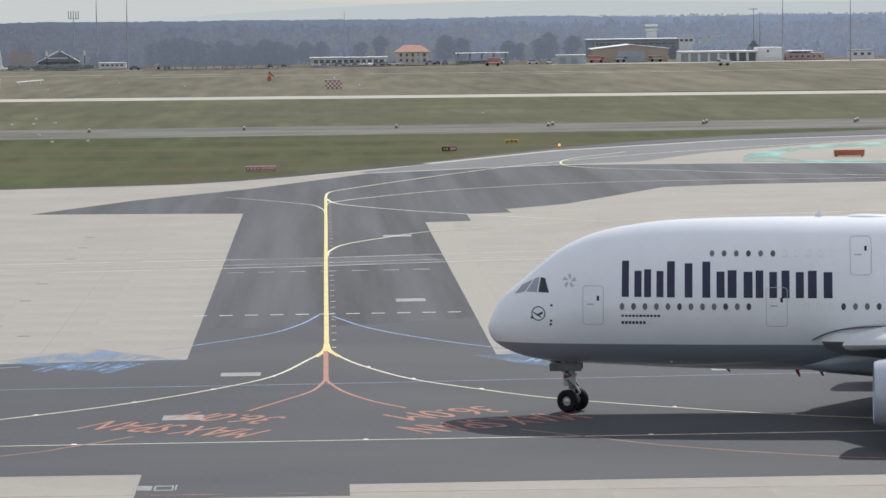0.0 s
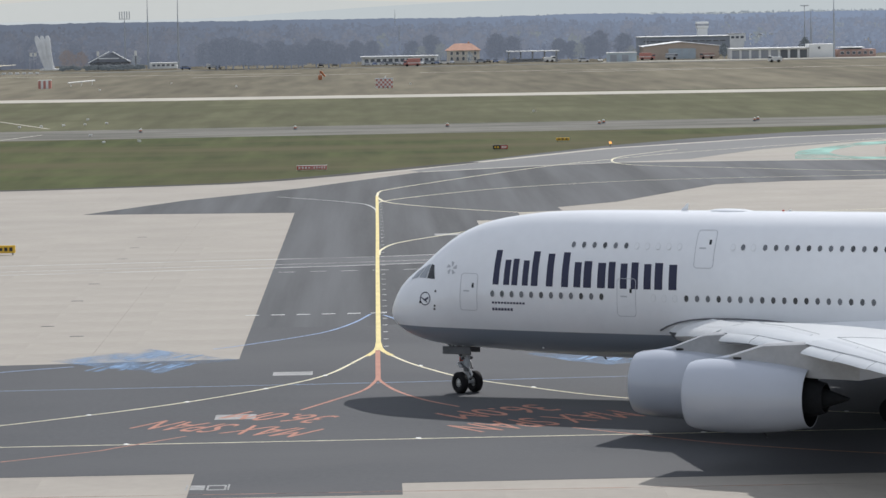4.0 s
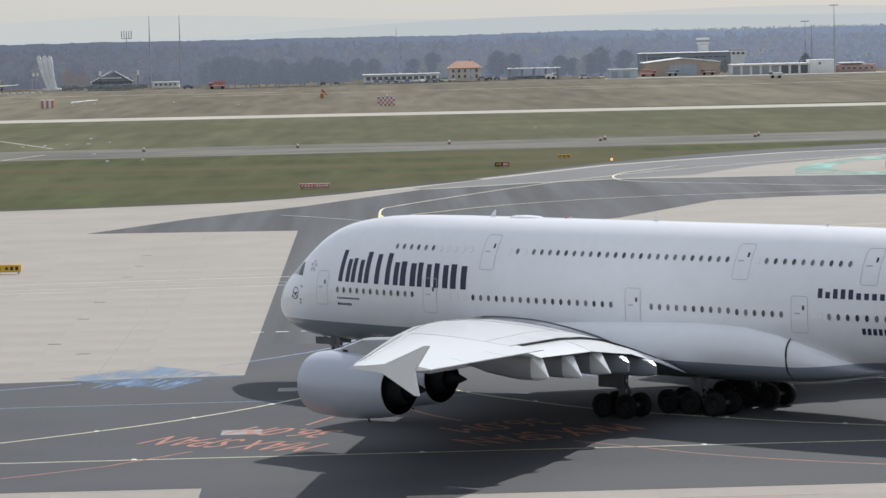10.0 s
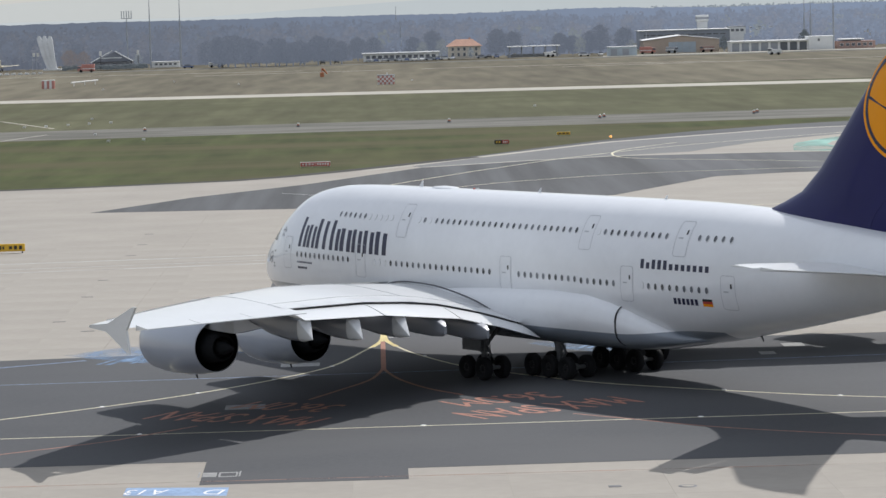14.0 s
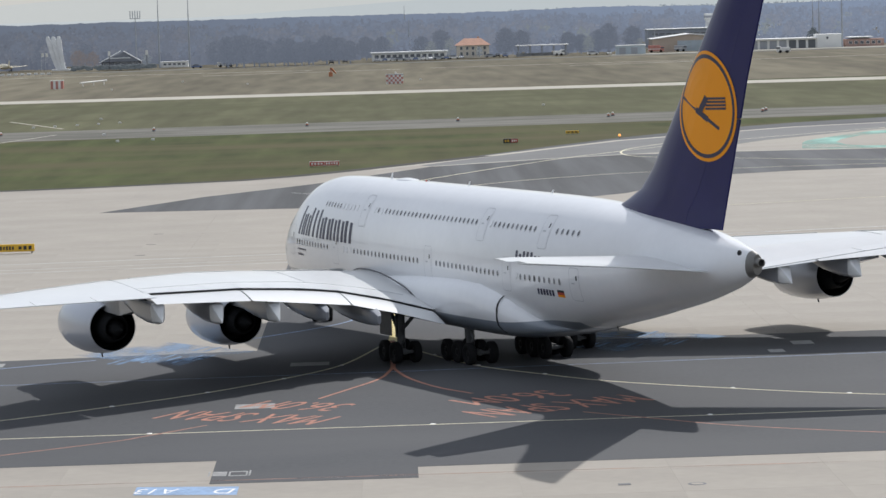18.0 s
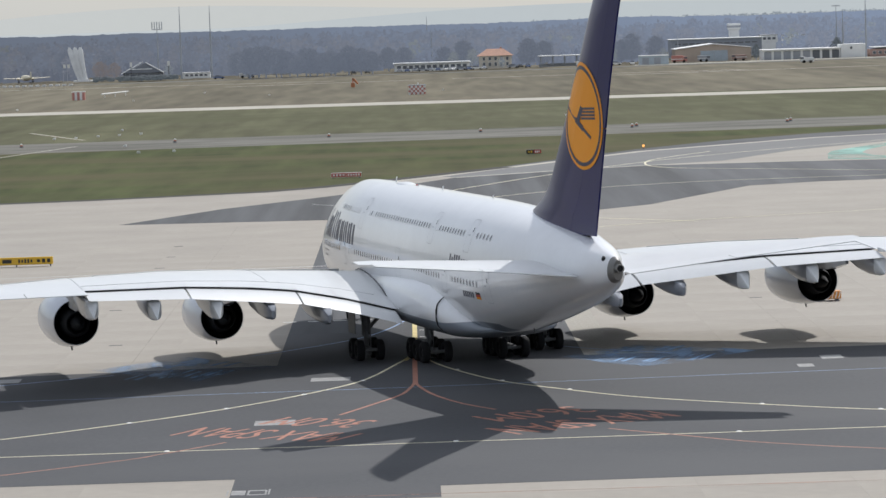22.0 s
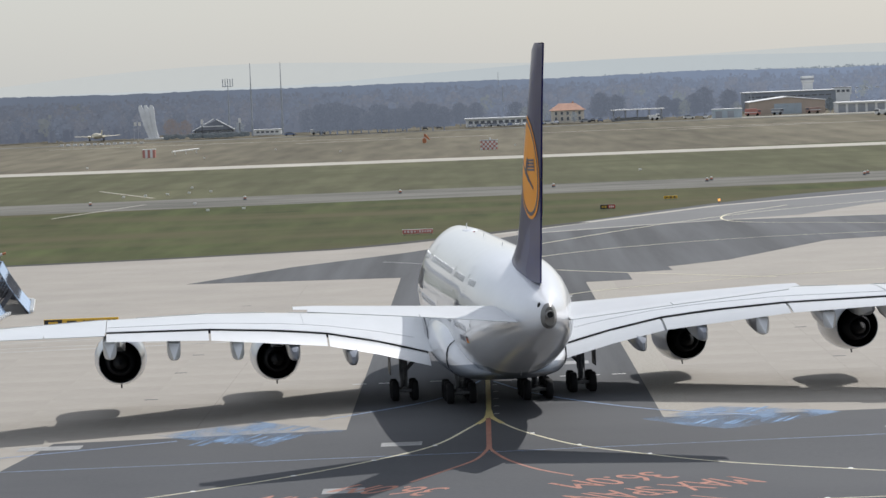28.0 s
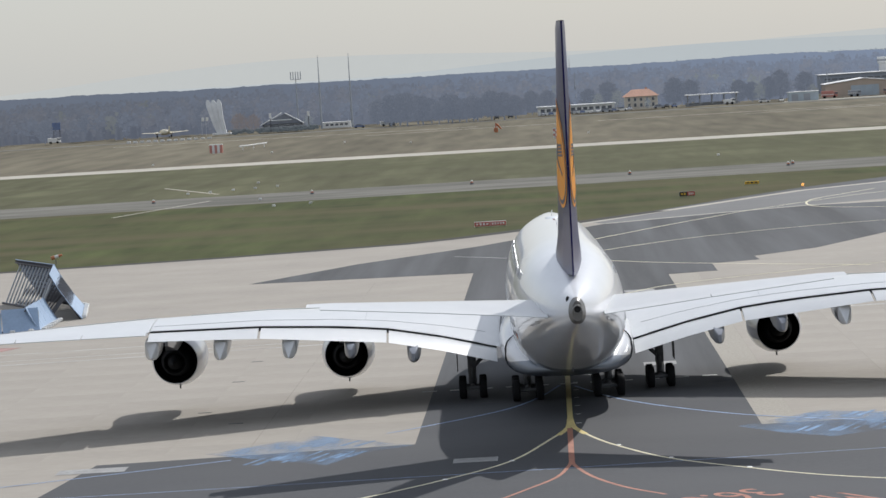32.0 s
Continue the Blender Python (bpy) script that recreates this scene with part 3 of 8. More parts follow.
    marking("red_patch", [[(-52.5, 80.6), (-47.6, 78.9)]], 6.0, M["faded_red"], "faded red painted patch on concrete", 0.0025, False)
    d = []
    for k in range(-5, 6):
        x = -0.45 + k * 1.9
        if abs(x + 0.45) > 0.9:
            d.append([(x, 22.5), (x + 1.0, 22.53)])
    d.append([(-0.6, 22.5), (0.6, 22.5)])
    marking("stop_dashes", d, 0.45, M["white_line"], "row of pale dashes across the taxiway", 0.005, False)
    # short ticks beside the centre line and along the branches
    ticks = [[(0.3, y), (0.62, y)] for y in range(-2, 170, 5)]
    marking("tick", ticks, 0.3, M["white_line"], "short pale ticks beside the centre line", 0.005, False)
    lamps = [(-16.7, -37.1), (-11.4, -31.7), (-7.0, -25.7), (-3.5, -19.2), (2.5, -14.6), (5.2, -21.8), (9.1, -27.8), (19.6, -38.3), (25.8, -42.6), (-13.6, -50.2), (1.9, -50.2), (17.1, -50.2), (32, -50.2), (-29, -50.2)]
    for k, (x, y) in enumerate(lamps):
        bm = bmesh.new()
        tube(bm, (0, 0, 0), (0, 0, 0.035), 0.17, 0.11, 12)
        ob = part("inset_light", bm, M["white"])
        ob.location = (x + 0.1, y + 0.15, 0.0)
        tagged(ob, "small round light set in the asphalt beside the line", "inset light", "inset taxiway lights")
    # dark slot drains in a row on the concrete, and one filled joint line
    bm = bmesh.new()
    box(bm, (0, 0, 0), (0.95, 0.24, 0.02), bevel=0.006)
    box(bm, (0, 0, 0.008), (0.8, 0.1, 0.01))
    first = tagged(part("slot_drain", bm, M["dark_steel"]), "short dark slot drain in the concrete", "drain", "slot drains")
    first.location = (-24.2, 17.2, -0.004)
    for x, y in ((-21.4, 9.3), (-23.9, 54.1), (-23.6, 81.7), (-23.5, 95.7), (-23.8, 110.5), (-23.9, 38.0), (26.5, 30.0), (26.3, 58.0), (26.4, 88.0), (-62, 40), (-62, 92)):
        copy_thing(first, pose(x, y, -0.004))
    marking("filled_joint", [[(-19.2, -8), (-19.2, 140)]], 0.09, M["joint_dark"], "dark filled joint along the concrete", -0.006, False)
    marking("filled_joint", [[(26.0, -8), (26.0, 118)]], 0.07, M["joint_dark"], "dark filled joint along the concrete", -0.006, False)
    # far arcs
    marking("far_arc", [[(0, 174), (0.3, 183), (1.7, 189), (9.1, 206.9), (17.2, 224.9), (28.5, 247.1), (48, 275), (85, 312)]], 0.3, M["cream"], "pale yellow arc curving away", 0.0052)
    marking("far_arc", [[(0, 172), (1.5, 160.6), (7.8, 148.4), (15.4, 138.4), (30, 122)]], 0.3, M["cream"], "pale yellow arc", 0.0064)
    marking("far_arc", [[(0, 156), (0.9, 164.2), (8.5, 177.3), (19.3, 189.4), (37.9, 198.8), (71.7, 200), (150, 202)]], 0.3, M["cream"], "pale yellow arc", 0.0076)
    marking("far_arc", [[(0.1, 80), (0.3, 86.1), (1.8, 94.7), (5.8, 103.2), (10.5, 111.2), (18.8, 117.8), (32, 125), (60, 134)]], 0.28, M["cream"], "pale yellow arc", 0.0088)
    marking("far_arc", [[(46, 283), (38.1, 268), (35, 259.9), (33.7, 250), (34.6, 241), (38.8, 233.6), (47.3, 226), (59, 214.6), (68.7, 208), (84, 201)]], 0.3, M["cream"], "pale yellow hooked arc", 0.0094)
    marking("far_arc", [[(-0.1, 143), (-0.3, 150), (-1.7, 159.3), (-6.4, 168.3), (-12, 176.7)]], 0.2, M["white_line"], "faint pale arc", 0.0100)
    marking("edge_line", [[(-2, 226), (4.2, 235.4), (13.3, 252.2), (35.9, 291.1), (67.4, 321.2), (94.1, 331.5), (150, 364)]], 2.0, M["pale"], "pale concrete line along the taxiway's edge", 0.0, False)
    marking("cross_line", [[(6.1, 229.7), (22.5, 240.6), (34, 246), (60, 243), (150, 226)]], 1.2, M["pale"], "pale line between two asphalt areas", 0.002, False)
    # white blocks
    for (x0, x1, y, h) in [(-6.7, -4.2, -17.6, 2.0), (-9.3, -7.0, -39.2, 2.2), (5.4, 7.7, 33.2, 2.6), (5.7, 8.5, 105.7, 2.6), (-29.7, -25.7, -12.3, 2.2), (26, 27.4, -14.5, 2.2), (24, 25, -19, 1.8), (30, 32.5, -60, 2)]:
        bm = bmesh.new()
        ribbon(bm, [(x0, y), (x1, y)], h, 0.006)
        tagged(part("white_block", bm, M["white_block"]), "faded white painted block on the asphalt", "ground marking", "white painted blocks", "structure")


def build_slabs():
    """Concrete slabs of the apron, each its own piece near the taxiway; the rest of the field joined."""
    S, g = 7.5, 0.006
    base = flat("apron", [(-400, -330), (400, -330), (400, 395), (160, 378)] + GRASS_EDGE[-3:0:-1] + [(-400, 150)], -0.02, M["joint"], "concrete apron of square slabs with dark joints", "apron")
    bm = bmesh.new()
    z0, z1 = -0.019, -0.012
    h = S / 2 - g
    lo = [bm.verts.new((x, y, z0 - z1)) for x, y in ((-h, -h), (h, -h), (h, h), (-h, h))]
    hi = [bm.verts.new((x, y, 0)) for x, y in ((-h + 0.015, -h + 0.015), (h - 0.015, -h + 0.015), (h - 0.015, h - 0.015), (-h + 0.015, h - 0.015))]
    bm.faces.new(hi)
    for k in range(4):
        bm.faces.new((lo[k], lo[(k + 1) % 4], hi[(k + 1) % 4], hi[k]))
    me = bpy.data.meshes.new("slab")
    bm.to_mesh(me)
    bm.free()
    me.materials.append(M["slab"])
    rest = bmesh.new()
    count = 0
    for j in range(-14, 45):
        for i in range(-16, 22):
            x, y = -9.2 + S * (i + 0.5), -70 + S * (j + 0.5)
            edge = np.interp(x, [p[0] for p in GRASS_EDGE], [p[1] for p in GRASS_EDGE])
            if y > edge + 4 or -58 < y < -14 and x > -24:
                continue
            if -9 < x < 10 and -8 < y < 140:
                continue
            near = (-45 < x < -9 and -12 < y < 95) or (10 < x < 45 and -12 < y < 95) or (-25 < x < 35 and -86 < y < -60)
            if near and count < 296:
                ob = new("slab", me)
                ob.parent = base
                ob.location = (x, y, z1)
                count += 1
            else:
                vs = [rest.verts.new((x + a * (h - 0.015), y + b * (h - 0.015), z1)) for a, b in ((-1, -1), (1, -1), (1, 1), (-1, 1))]
                rest.faces.new(vs)
    ob = part("slab_field", rest, M["slab_rest"], base, "joined concrete slabs further off")
    ob["kind"] = "stuff"


M["slab"] = material("concrete_slab", (0.302, 0.274, 0.234), 0.9, grain=0.05, grain_scale=1.2, stain=0.09, stain_scale=0.12, bump=0.15, vary=0.015)
M["slab_rest"] = material("concrete_slab_field", (0.302, 0.274, 0.234), 0.9, grain=0.05, grain_scale=1.2, stain=0.09, stain_scale=0.12, bump=0.15, vary=0.015, island=True)

M["asphalt_old_strip"] = material("patched_asphalt", (0.072, 0.074, 0.079), 0.85, grain=0.12, grain_scale=3.0, stain=0.15, stain_scale=0.2, bump=0.2)
M["joint_dark"] = material("dark_joint_filler", (0.265, 0.24, 0.205), 0.9, grain=0.25, grain_scale=0.8)

M["soil"] = material("dark_soil_edge", (0.024, 0.022, 0.019), 0.95, grain=0.35, grain_scale=0.8, stain=0.3, stain_scale=0.1)
# ---- the airliner ----
# stations along the fuselage from the nose: distance, lowest z, highest z, half width
FUS = [(0.0, 4.72, 4.82, 0.04), (0.12, 4.35, 5.25, 0.42), (0.35, 4.02, 5.75, 0.7), (0.75, 3.72, 6.4, 1.03), (1.27, 3.45, 6.92, 1.32), (2.08, 3.16, 7.55, 1.67), (3.05, 2.95, 8.4, 2.02),
       (4.34, 2.82, 9.34, 2.36), (5.94, 2.74, 10.06, 2.66), (7.54, 2.66, 10.45, 2.88), (10.7, 2.5, 10.83, 3.18), (13.9, 2.4, 10.93, 3.38), (18, 2.35, 10.95, 3.5),
       (24, 2.3, 10.95, 3.56), (42, 2.3, 10.95, 3.57), (47, 2.5, 10.92, 3.56), (50, 2.85, 10.86, 3.46), (53.4, 3.5, 10.72, 3.28), (56, 3.98, 10.55, 3.05), (59.4, 4.68, 10.25, 2.66),
       (63, 5.45, 9.85, 2.12), (66.2, 6.3, 9.4, 1.52), (67.8, 6.8, 9.08, 1.02), (69.0, 7.22, 8.85, 0.55), (69.75, 7.5, 8.62, 0.28)]
FX = [s[0] for s in FUS]


def smooth_interp(X, k):
    """Monotone cubic through the stations."""
    xs, ys = FX, [s[k] for s in FUS]
    X = min(max(X, xs[0]), xs[-1])
    i = max(0, min(len(xs) - 2, int(np.searchsorted(xs, X)) - 1))

    def slope(j):
        if j <= 0 or j >= len(xs) - 1:
            j2 = min(max(j, 0), len(xs) - 2) if j <= 0 else len(xs) - 2
            return (ys[j2 + 1] - ys[j2]) / (xs[j2 + 1] - xs[j2])
        a, b = (ys[j] - ys[j - 1]) / (xs[j] - xs[j - 1]), (ys[j + 1] - ys[j]) / (xs[j + 1] - xs[j])
        return 0.0 if a * b <= 0 else 2 * a * b / (a + b)

    h = xs[i + 1] - xs[i]
    t = (X - xs[i]) / h
    m0, m1 = slope(i) * h, slope(i + 1) * h
    return (2 * t ** 3 - 3 * t * t + 1) * ys[i] + (t ** 3 - 2 * t * t + t) * m0 + (-2 * t ** 3 + 3 * t * t) * ys[i + 1] + (t ** 3 - t * t) * m1


def section(X):
    lo, hi, w = smooth_interp(X, 1), smooth_interp(X, 2), smooth_interp(X, 3)
    return lo, hi, w, lo + 0.44 * (hi - lo)


def upper_power(X):
    """Roundness of the upper lobe: round at the nose, squarer behind."""
    return float(np.interp(X, [0, 4, 8, 12, 17, 58, 66], [2.0, 1.6, 1.56, 1.78, 2.16, 2.3, 2.1]))


def side_y(X, z):
    """Half width of the fuselage at a height."""
    lo, hi, w, zw = section(X)
    if z >= zw:
        u, e = (z - zw) / (hi - zw), upper_power(X)
    else:
        u, e = (zw - z) / (zw - lo), 2.25
    return w * max(0.0, 1 - min(u, 1) ** e) ** (1 / e)


def L(X, y, z):
    """The aircraft's own space: x forward from a point 30 m behind the nose, y to port, z up."""
    return Vector((30 - X, y, z))


def surf(X, z, side=1, off=0.01):
    y = side_y(X, z)
    n = Vector((-(side_y(X + 0.05, z) - side_y(X - 0.05, z)) / -0.1, 1.0, -(side_y(X, z + 0.05) - side_y(X, z - 0.05)) / 0.1)).normalized()
    p = Vector((30 - X, y, z)) + n * off
    return Vector((p.x, p.y * side, p.z))


def ring_at(X, n=96):
    lo, hi, w, zw = section(X)
    pts = []
    pw = upper_power(X)
    for k in range(n):
        a = 2 * math.pi * k / n
        c, s = math.cos(a), math.sin(a)
        e = pw if s > 0 else 2.25
        y = w * math.copysign(abs(c) ** (2 / e), c)
        z = zw + ((hi - zw) if s > 0 else (zw - lo)) * math.copysign(abs(s) ** (2 / e), s)
        pts.append(L(X, y, z))
    return pts


def patch(bm, corners, side=1, off=0.012, nu=3, nv=4, mi=0):
    """A four-cornered piece laid on the fuselage's skin; corners (X, z) in order."""
    a, b, c, d = corners
    g = []
    for j in range(nv + 1):
        v = j / nv
        row = []
        for i in range(nu + 1):
            u = i / nu
            X = (a[0] * (1 - u) + b[0] * u) * (1 - v) + (d[0] * (1 - u) + c[0] * u) * v
            z = (a[1] * (1 - u) + b[1] * u) * (1 - v) + (d[1] * (1 - u) + c[1] * u) * v
            row.append(bm.verts.new(surf(X, z, side, off)))
        g.append(row)
    for j in range(nv):
        for i in range(nu):
            f = bm.faces.new((g[j][i], g[j][i + 1], g[j + 1][i + 1], g[j + 1][i]))
            f.material_index = mi


def skin_loop(bm, outer, inner, side, off=0.015):
    o = [bm.verts.new(surf(X, z, side, off)) for X, z in outer]
    i = [bm.verts.new(surf(X, z, side, off)) for X, z in inner]
    n = len(o)
    for k in range(n):
        bm.faces.new((o[k], o[(k + 1) % n], i[(k + 1) % n], i[k]))


def rounded(cx, cz, w, h, r, n=4):
    pts = []
    for (sx, sz, a0) in ((1, 1, 0), (-1, 1, 90), (-1, -1, 180), (1, -1, 270)):
        for k in range(n + 1):
            a = radians(a0 + 90 * k / n)
            pts.append((cx + sx * (w / 2 - r) + r * math.cos(a), cz + sz * (h / 2 - r) + r * math.sin(a)))
    out = []
    for k, (X, z) in enumerate(pts):
        X2, z2 = pts[(k + 1) % len(pts)]
        steps = max(1, int(math.hypot(X2 - X, z2 - z) / 0.3))
        out += [(X + (X2 - X) * s / steps, z + (z2 - z) * s / steps) for s in range(steps)]
    return out


def airfoil(t_ratio, n=9):
    """Points (x along the chord, thickness) round a wing section, from the trailing edge over the top and back."""
    up = []
    for k in range(n + 1):
        x = 0.5 * (1 + math.cos(math.pi * k / n))
        y = 5 * t_ratio * (0.2969 * math.sqrt(x) - 0.126 * x - 0.3516 * x * x + 0.2843 * x ** 3 - 0.1036 * x ** 4)
        up.append((x, y))
    lo = [(x, -y * 0.8) for x, y in up[::-1]][1:-1]
    return up + lo


def wing_ring(le, te, t_ratio, vertical=False, n=9):
    """A section between a leading and a trailing point."""
    le, te = Vector(le), Vector(te)
    chord = (te - le).length
    up = Vector((0, 0, 1)) if not vertical else Vector((0, 1, 0))
    return [le + (te - le) * x + up * (y if not vertical else y) * chord for x, y in airfoil(t_ratio, n)]


# wing: span position, leading edge X and z, rear edge X and z of the fixed part, thickness ratio
WING = [(2.6, 18.2, 4.2, 34.3, 3.1, 0.125), (4.4, 19.7, 4.35, 34.92, 3.36, 0.125), (8.0, 21.9, 4.75, 35.6, 4.35, 0.118), (11.55, 24.1, 5.15, 36.53, 5.13, 0.105), (14.7, 26.0, 5.5, 38.0, 5.58, 0.10),
        (19.57, 29.5, 5.95, 40.42, 6.06, 0.095), (26.42, 34.5, 6.3, 42.78, 6.33, 0.09)]
WING_OUT = [(26.45, 34.52, 6.3, 43.4, 6.3, 0.09), (32.5, 39.0, 6.45, 45.4, 6.45, 0.09), (38.0, 43.0, 6.52, 47.0, 6.55, 0.085), (39.5, 44.3, 6.56, 47.5, 6.6, 0.07)]
FLAP_TE = [(4.45, 37.19, 2.54), (8.0, 37.9, 3.55), (11.55, 38.85, 4.38), (19.57, 42.72, 5.45), (26.42, 45.0, 5.85)]


def wing_at(y, k):
    rows = WING + WING_OUT
    return float(np.interp(y, [r[0] for r in rows], [r[k] for r in rows]))


def flap_te(y, k):
    return float(np.interp(y, [r[0] for r in FLAP_TE], [r[k] for r in FLAP_TE]))


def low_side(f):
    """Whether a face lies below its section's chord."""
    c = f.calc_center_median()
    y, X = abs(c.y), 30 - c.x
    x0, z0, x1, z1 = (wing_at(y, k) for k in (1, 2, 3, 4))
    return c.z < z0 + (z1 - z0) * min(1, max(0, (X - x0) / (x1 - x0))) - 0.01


def build_wing(plane, s):
    side = "port" if s > 0 else "starboard"
    bm = bmesh.new()
    loft(bm, [wing_ring(L(a, s * y, za), L(b, s * y, zb), t) for y, a, za, b, zb, t in WING])
    loft(bm, [wing_ring(L(a, s * y, za), L(b, s * y, zb), t) for y, a, za, b, zb, t in WING_OUT])
    bm.normal_update()
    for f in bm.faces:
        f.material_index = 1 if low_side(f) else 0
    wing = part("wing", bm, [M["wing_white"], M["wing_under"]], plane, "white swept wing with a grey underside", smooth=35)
    # flaps, drooped, behind a dark slot
    for y0, y1 in ((4.5, 11.45), (11.6, 19.5), (19.66, 26.4)):
        bm = bmesh.new()
        rings = []
        for k in range(5):
            y = y0 + (y1 - y0) * k / 4
            fx, fz = wing_at(y, 3) - 0.05, wing_at(y, 4) - 0.17
            rings.append(wing_ring(L(fx, s * y, fz), L(flap_te(y, 1), s * y, flap_te(y, 2)), 0.11, n=6))
        loft(bm, rings)
        part("flap", bm, M["wing_white"], wing, "white lowered flap", smooth=35)
    # ailerons, level
    for y0, y1 in ((26.5, 30.4), (30.46, 34.4), (34.46, 38.3)):
        bm = bmesh.new()
        rings = []
        for y in (y0, y1):
            fx, fz = wing_at(y, 3) + 0.03, wing_at(y, 4)
            tx = float(np.interp(y, [26.5, 38.6], [45.3, 48.4]))
            rings.append([L(fx, s * y, fz + 0.13), L(tx, s * y, fz - 0.02), L(tx, s * y, fz - 0.06), L(fx, s * y, fz - 0.17)])
        loft(bm, rings)
        part("aileron", bm, M["wing_white"], wing, "white aileron level with the wing")
    def on_top(y, u, off):
        x0, z0, x1, z1, tr = (wing_at(y, k) for k in (1, 2, 3, 4, 5))
        th = 5 * tr * (0.2969 * math.sqrt(u) - 0.126 * u - 0.3516 * u * u + 0.2843 * u ** 3 - 0.1036 * u ** 4) * (x1 - x0)
        return L(x0 + u * (x1 - x0), s * y, z0 + u * (z1 - z0) + th + off)

    edges = [5.4, 8.6, 11.5, 14.2, 16.9, 19.5, 21.9, 24.2, 26.3]
    for y0, y1 in zip(edges, edges[1:]):
        bm = bmesh.new()
        rows = [[on_top(y, u, 0.015) for y in (y0 + 0.03, (y0 + y1) / 2, y1 - 0.03)] for u in (0.84, 0.88, 0.92, 0.96, 0.998)]
        vr = [[bm.verts.new(q) for q in r] for r in rows]
        for a, b in zip(vr, vr[1:]):
            for k in range(2):
                bm.faces.new((a[k], a[k + 1], b[k + 1], b[k]))
        part("spoiler", bm, M["wing_white"], wing, smooth=40)
    # seams of the wing's upper skin
    for line in ([(y, 0.155) for y in (5.0, 8, 11, 13.8)], [(y, 0.155) for y in (15.4, 18, 21, 24.4)], [(y, 0.165) for y in (26.6, 30, 34, 38)], [(y, 0.80) for y in (5.2, 10, 15, 20, 26.3)],
                 [(26.4, u) for u in (0.18, 0.4, 0.6, 0.8, 0.97)], [(13.0, u) for u in (0.2, 0.4, 0.6, 0.8)]):
        bm = bmesh.new()
        pts = []
        for (ya, ua), (yb, ub) in zip(line, line[1:]):
            pts += [on_top(ya + (yb - ya) * q / 4, ua + (ub - ua) * q / 4, 0.02) for q in range(5)]
        pipe(bm, pts, 0.013, 4)
        part("skin_seam", bm, M["seal"], wing, "thin grey seam on the wing")
    # slats, lowered ahead of the leading edge
    for y0, y1, drop in ((5.2, 13.5, 0.16), (15.5, 19.9, 0.3), (20.0, 24.5, 0.3), (26.8, 30.5, 0.3), (30.6, 34.3, 0.28), (34.4, 37.8, 0.26)):
        bm = bmesh.new()
        rings = []
        for q in range(5):
            y = y0 + (y1 - y0) * q / 4
            x0, z0, x1, z1, tr = (wing_at(y, k) for k in (1, 2, 3, 4, 5))
            c = x1 - x0
            sec = []
            for u, sg in ((0.135, 1), (0.10, 1), (0.06, 1), (0.03, 1), (0.01, 1), (0.0, 1), (0.01, -0.8), (0.03, -0.8), (0.05, -0.55), (0.10, 0.7)):
                th = 5 * tr * (0.2969 * math.sqrt(u) - 0.126 * u - 0.3516 * u * u) * c * sg
                f = 1 - u / 0.135
                sec.append(L(x0 + u * c - (0.25 + drop) * (0.3 + 0.7 * f), s * y, z0 + th + 0.03 - drop * 1.5 * f))
            rings.append(sec)
        loft(bm, rings)
        part("slat", bm, M["wing_white"], wing, "white lowered leading-edge slat", smooth=35)
    # near-black strip in the slot behind the fixed wing, standing in for its shade
    bm = bmesh.new()
    rings = []
    for y in (4.5, 8, 11.55, 15.5, 19.57, 23, 26.4):
        x, z = wing_at(y, 3), wing_at(y, 4)
        rings.append([L(x - 1.2, s * y, z - 0.06), L(x + 0.02, s * y, z - 0.03), L(x + 0.02, s * y, z - 0.3), L(x - 1.2, s * y, z - 0.4)])
    loft(bm, rings)
    part("slot", bm, M["dark"], wing, "dark strip for the shaded gap before the flaps")
    # tip fence: an arrow-shaped plate above and below the tip
    bm = bmesh.new()
    out = [(44.6, 6.62), (46.6, 6.85), (49.2, 7.85), (49.5, 7.85), (48.5, 6.6), (48.75, 5.42), (48.5, 5.42), (46.4, 6.4), (44.6, 6.5)]
    loft(bm, [[L(X, s * (39.55 + d), z) for X, z in out] for d in (0.0, 0.12)])
    part("tip_fence", bm, M["wing_white"], wing, "white arrow-shaped wing tip fence")
    # flap track fairings: a rounded keel in grey darkened for shade, and a flat rear, painted pale for sunlight, that
    # slopes down to the tip; the inner two end blunt
    for y, tx, tz, blunt in ((26.2, 45.35, 4.8, False), (22.0, 44.0, 4.4, False), (17.75, 42.45, 4.1, False), (13.9, 40.7, 3.72, True), (9.9, 39.4, 3.1, True)):
        bm = bmesh.new()
        x0 = wing_at(y, 1) + 0.45 * (wing_at(y, 3) - wing_at(y, 1))
        zt = wing_at(y, 4)
        rear = ((0.72, 0.46, -0.42, -1.66), (0.86, 0.4, -0.55, -1.68), (0.95, 0.28, -0.75, -1.62), (0.985, 0.1, -1.0, -1.5)) if blunt else ((0.72, 0.46, -0.36, -1.68), (0.88, 0.43, -0.42, -1.68), (0.9, 0.42, -0.48, -1.67), (1.0, 0.03, -1.46, -1.53))
        rings = []
        for u, hw, top, bot in ((0.0, 0.05, -0.45, -0.55), (0.15, 0.32, -0.35, -0.95), (0.45, 0.46, -0.3, -1.45), (0.64, 0.47, -0.32, -1.62)) + rear:
            x = x0 + u * (tx - x0)
            zc, hh = zt + (tz + 1.5 - zt) * u + (top + bot) / 2, (top - bot) / 2
            ring = []
            for q in range(14):
                c, d = math.cos(2 * math.pi * (q + 0.5) / 14), math.sin(2 * math.pi * (q + 0.5) / 14)
                sq = (1.0 if u < 0.4 else 0.3) if d > 0 else (1.0 if u < 0.4 else 0.75)
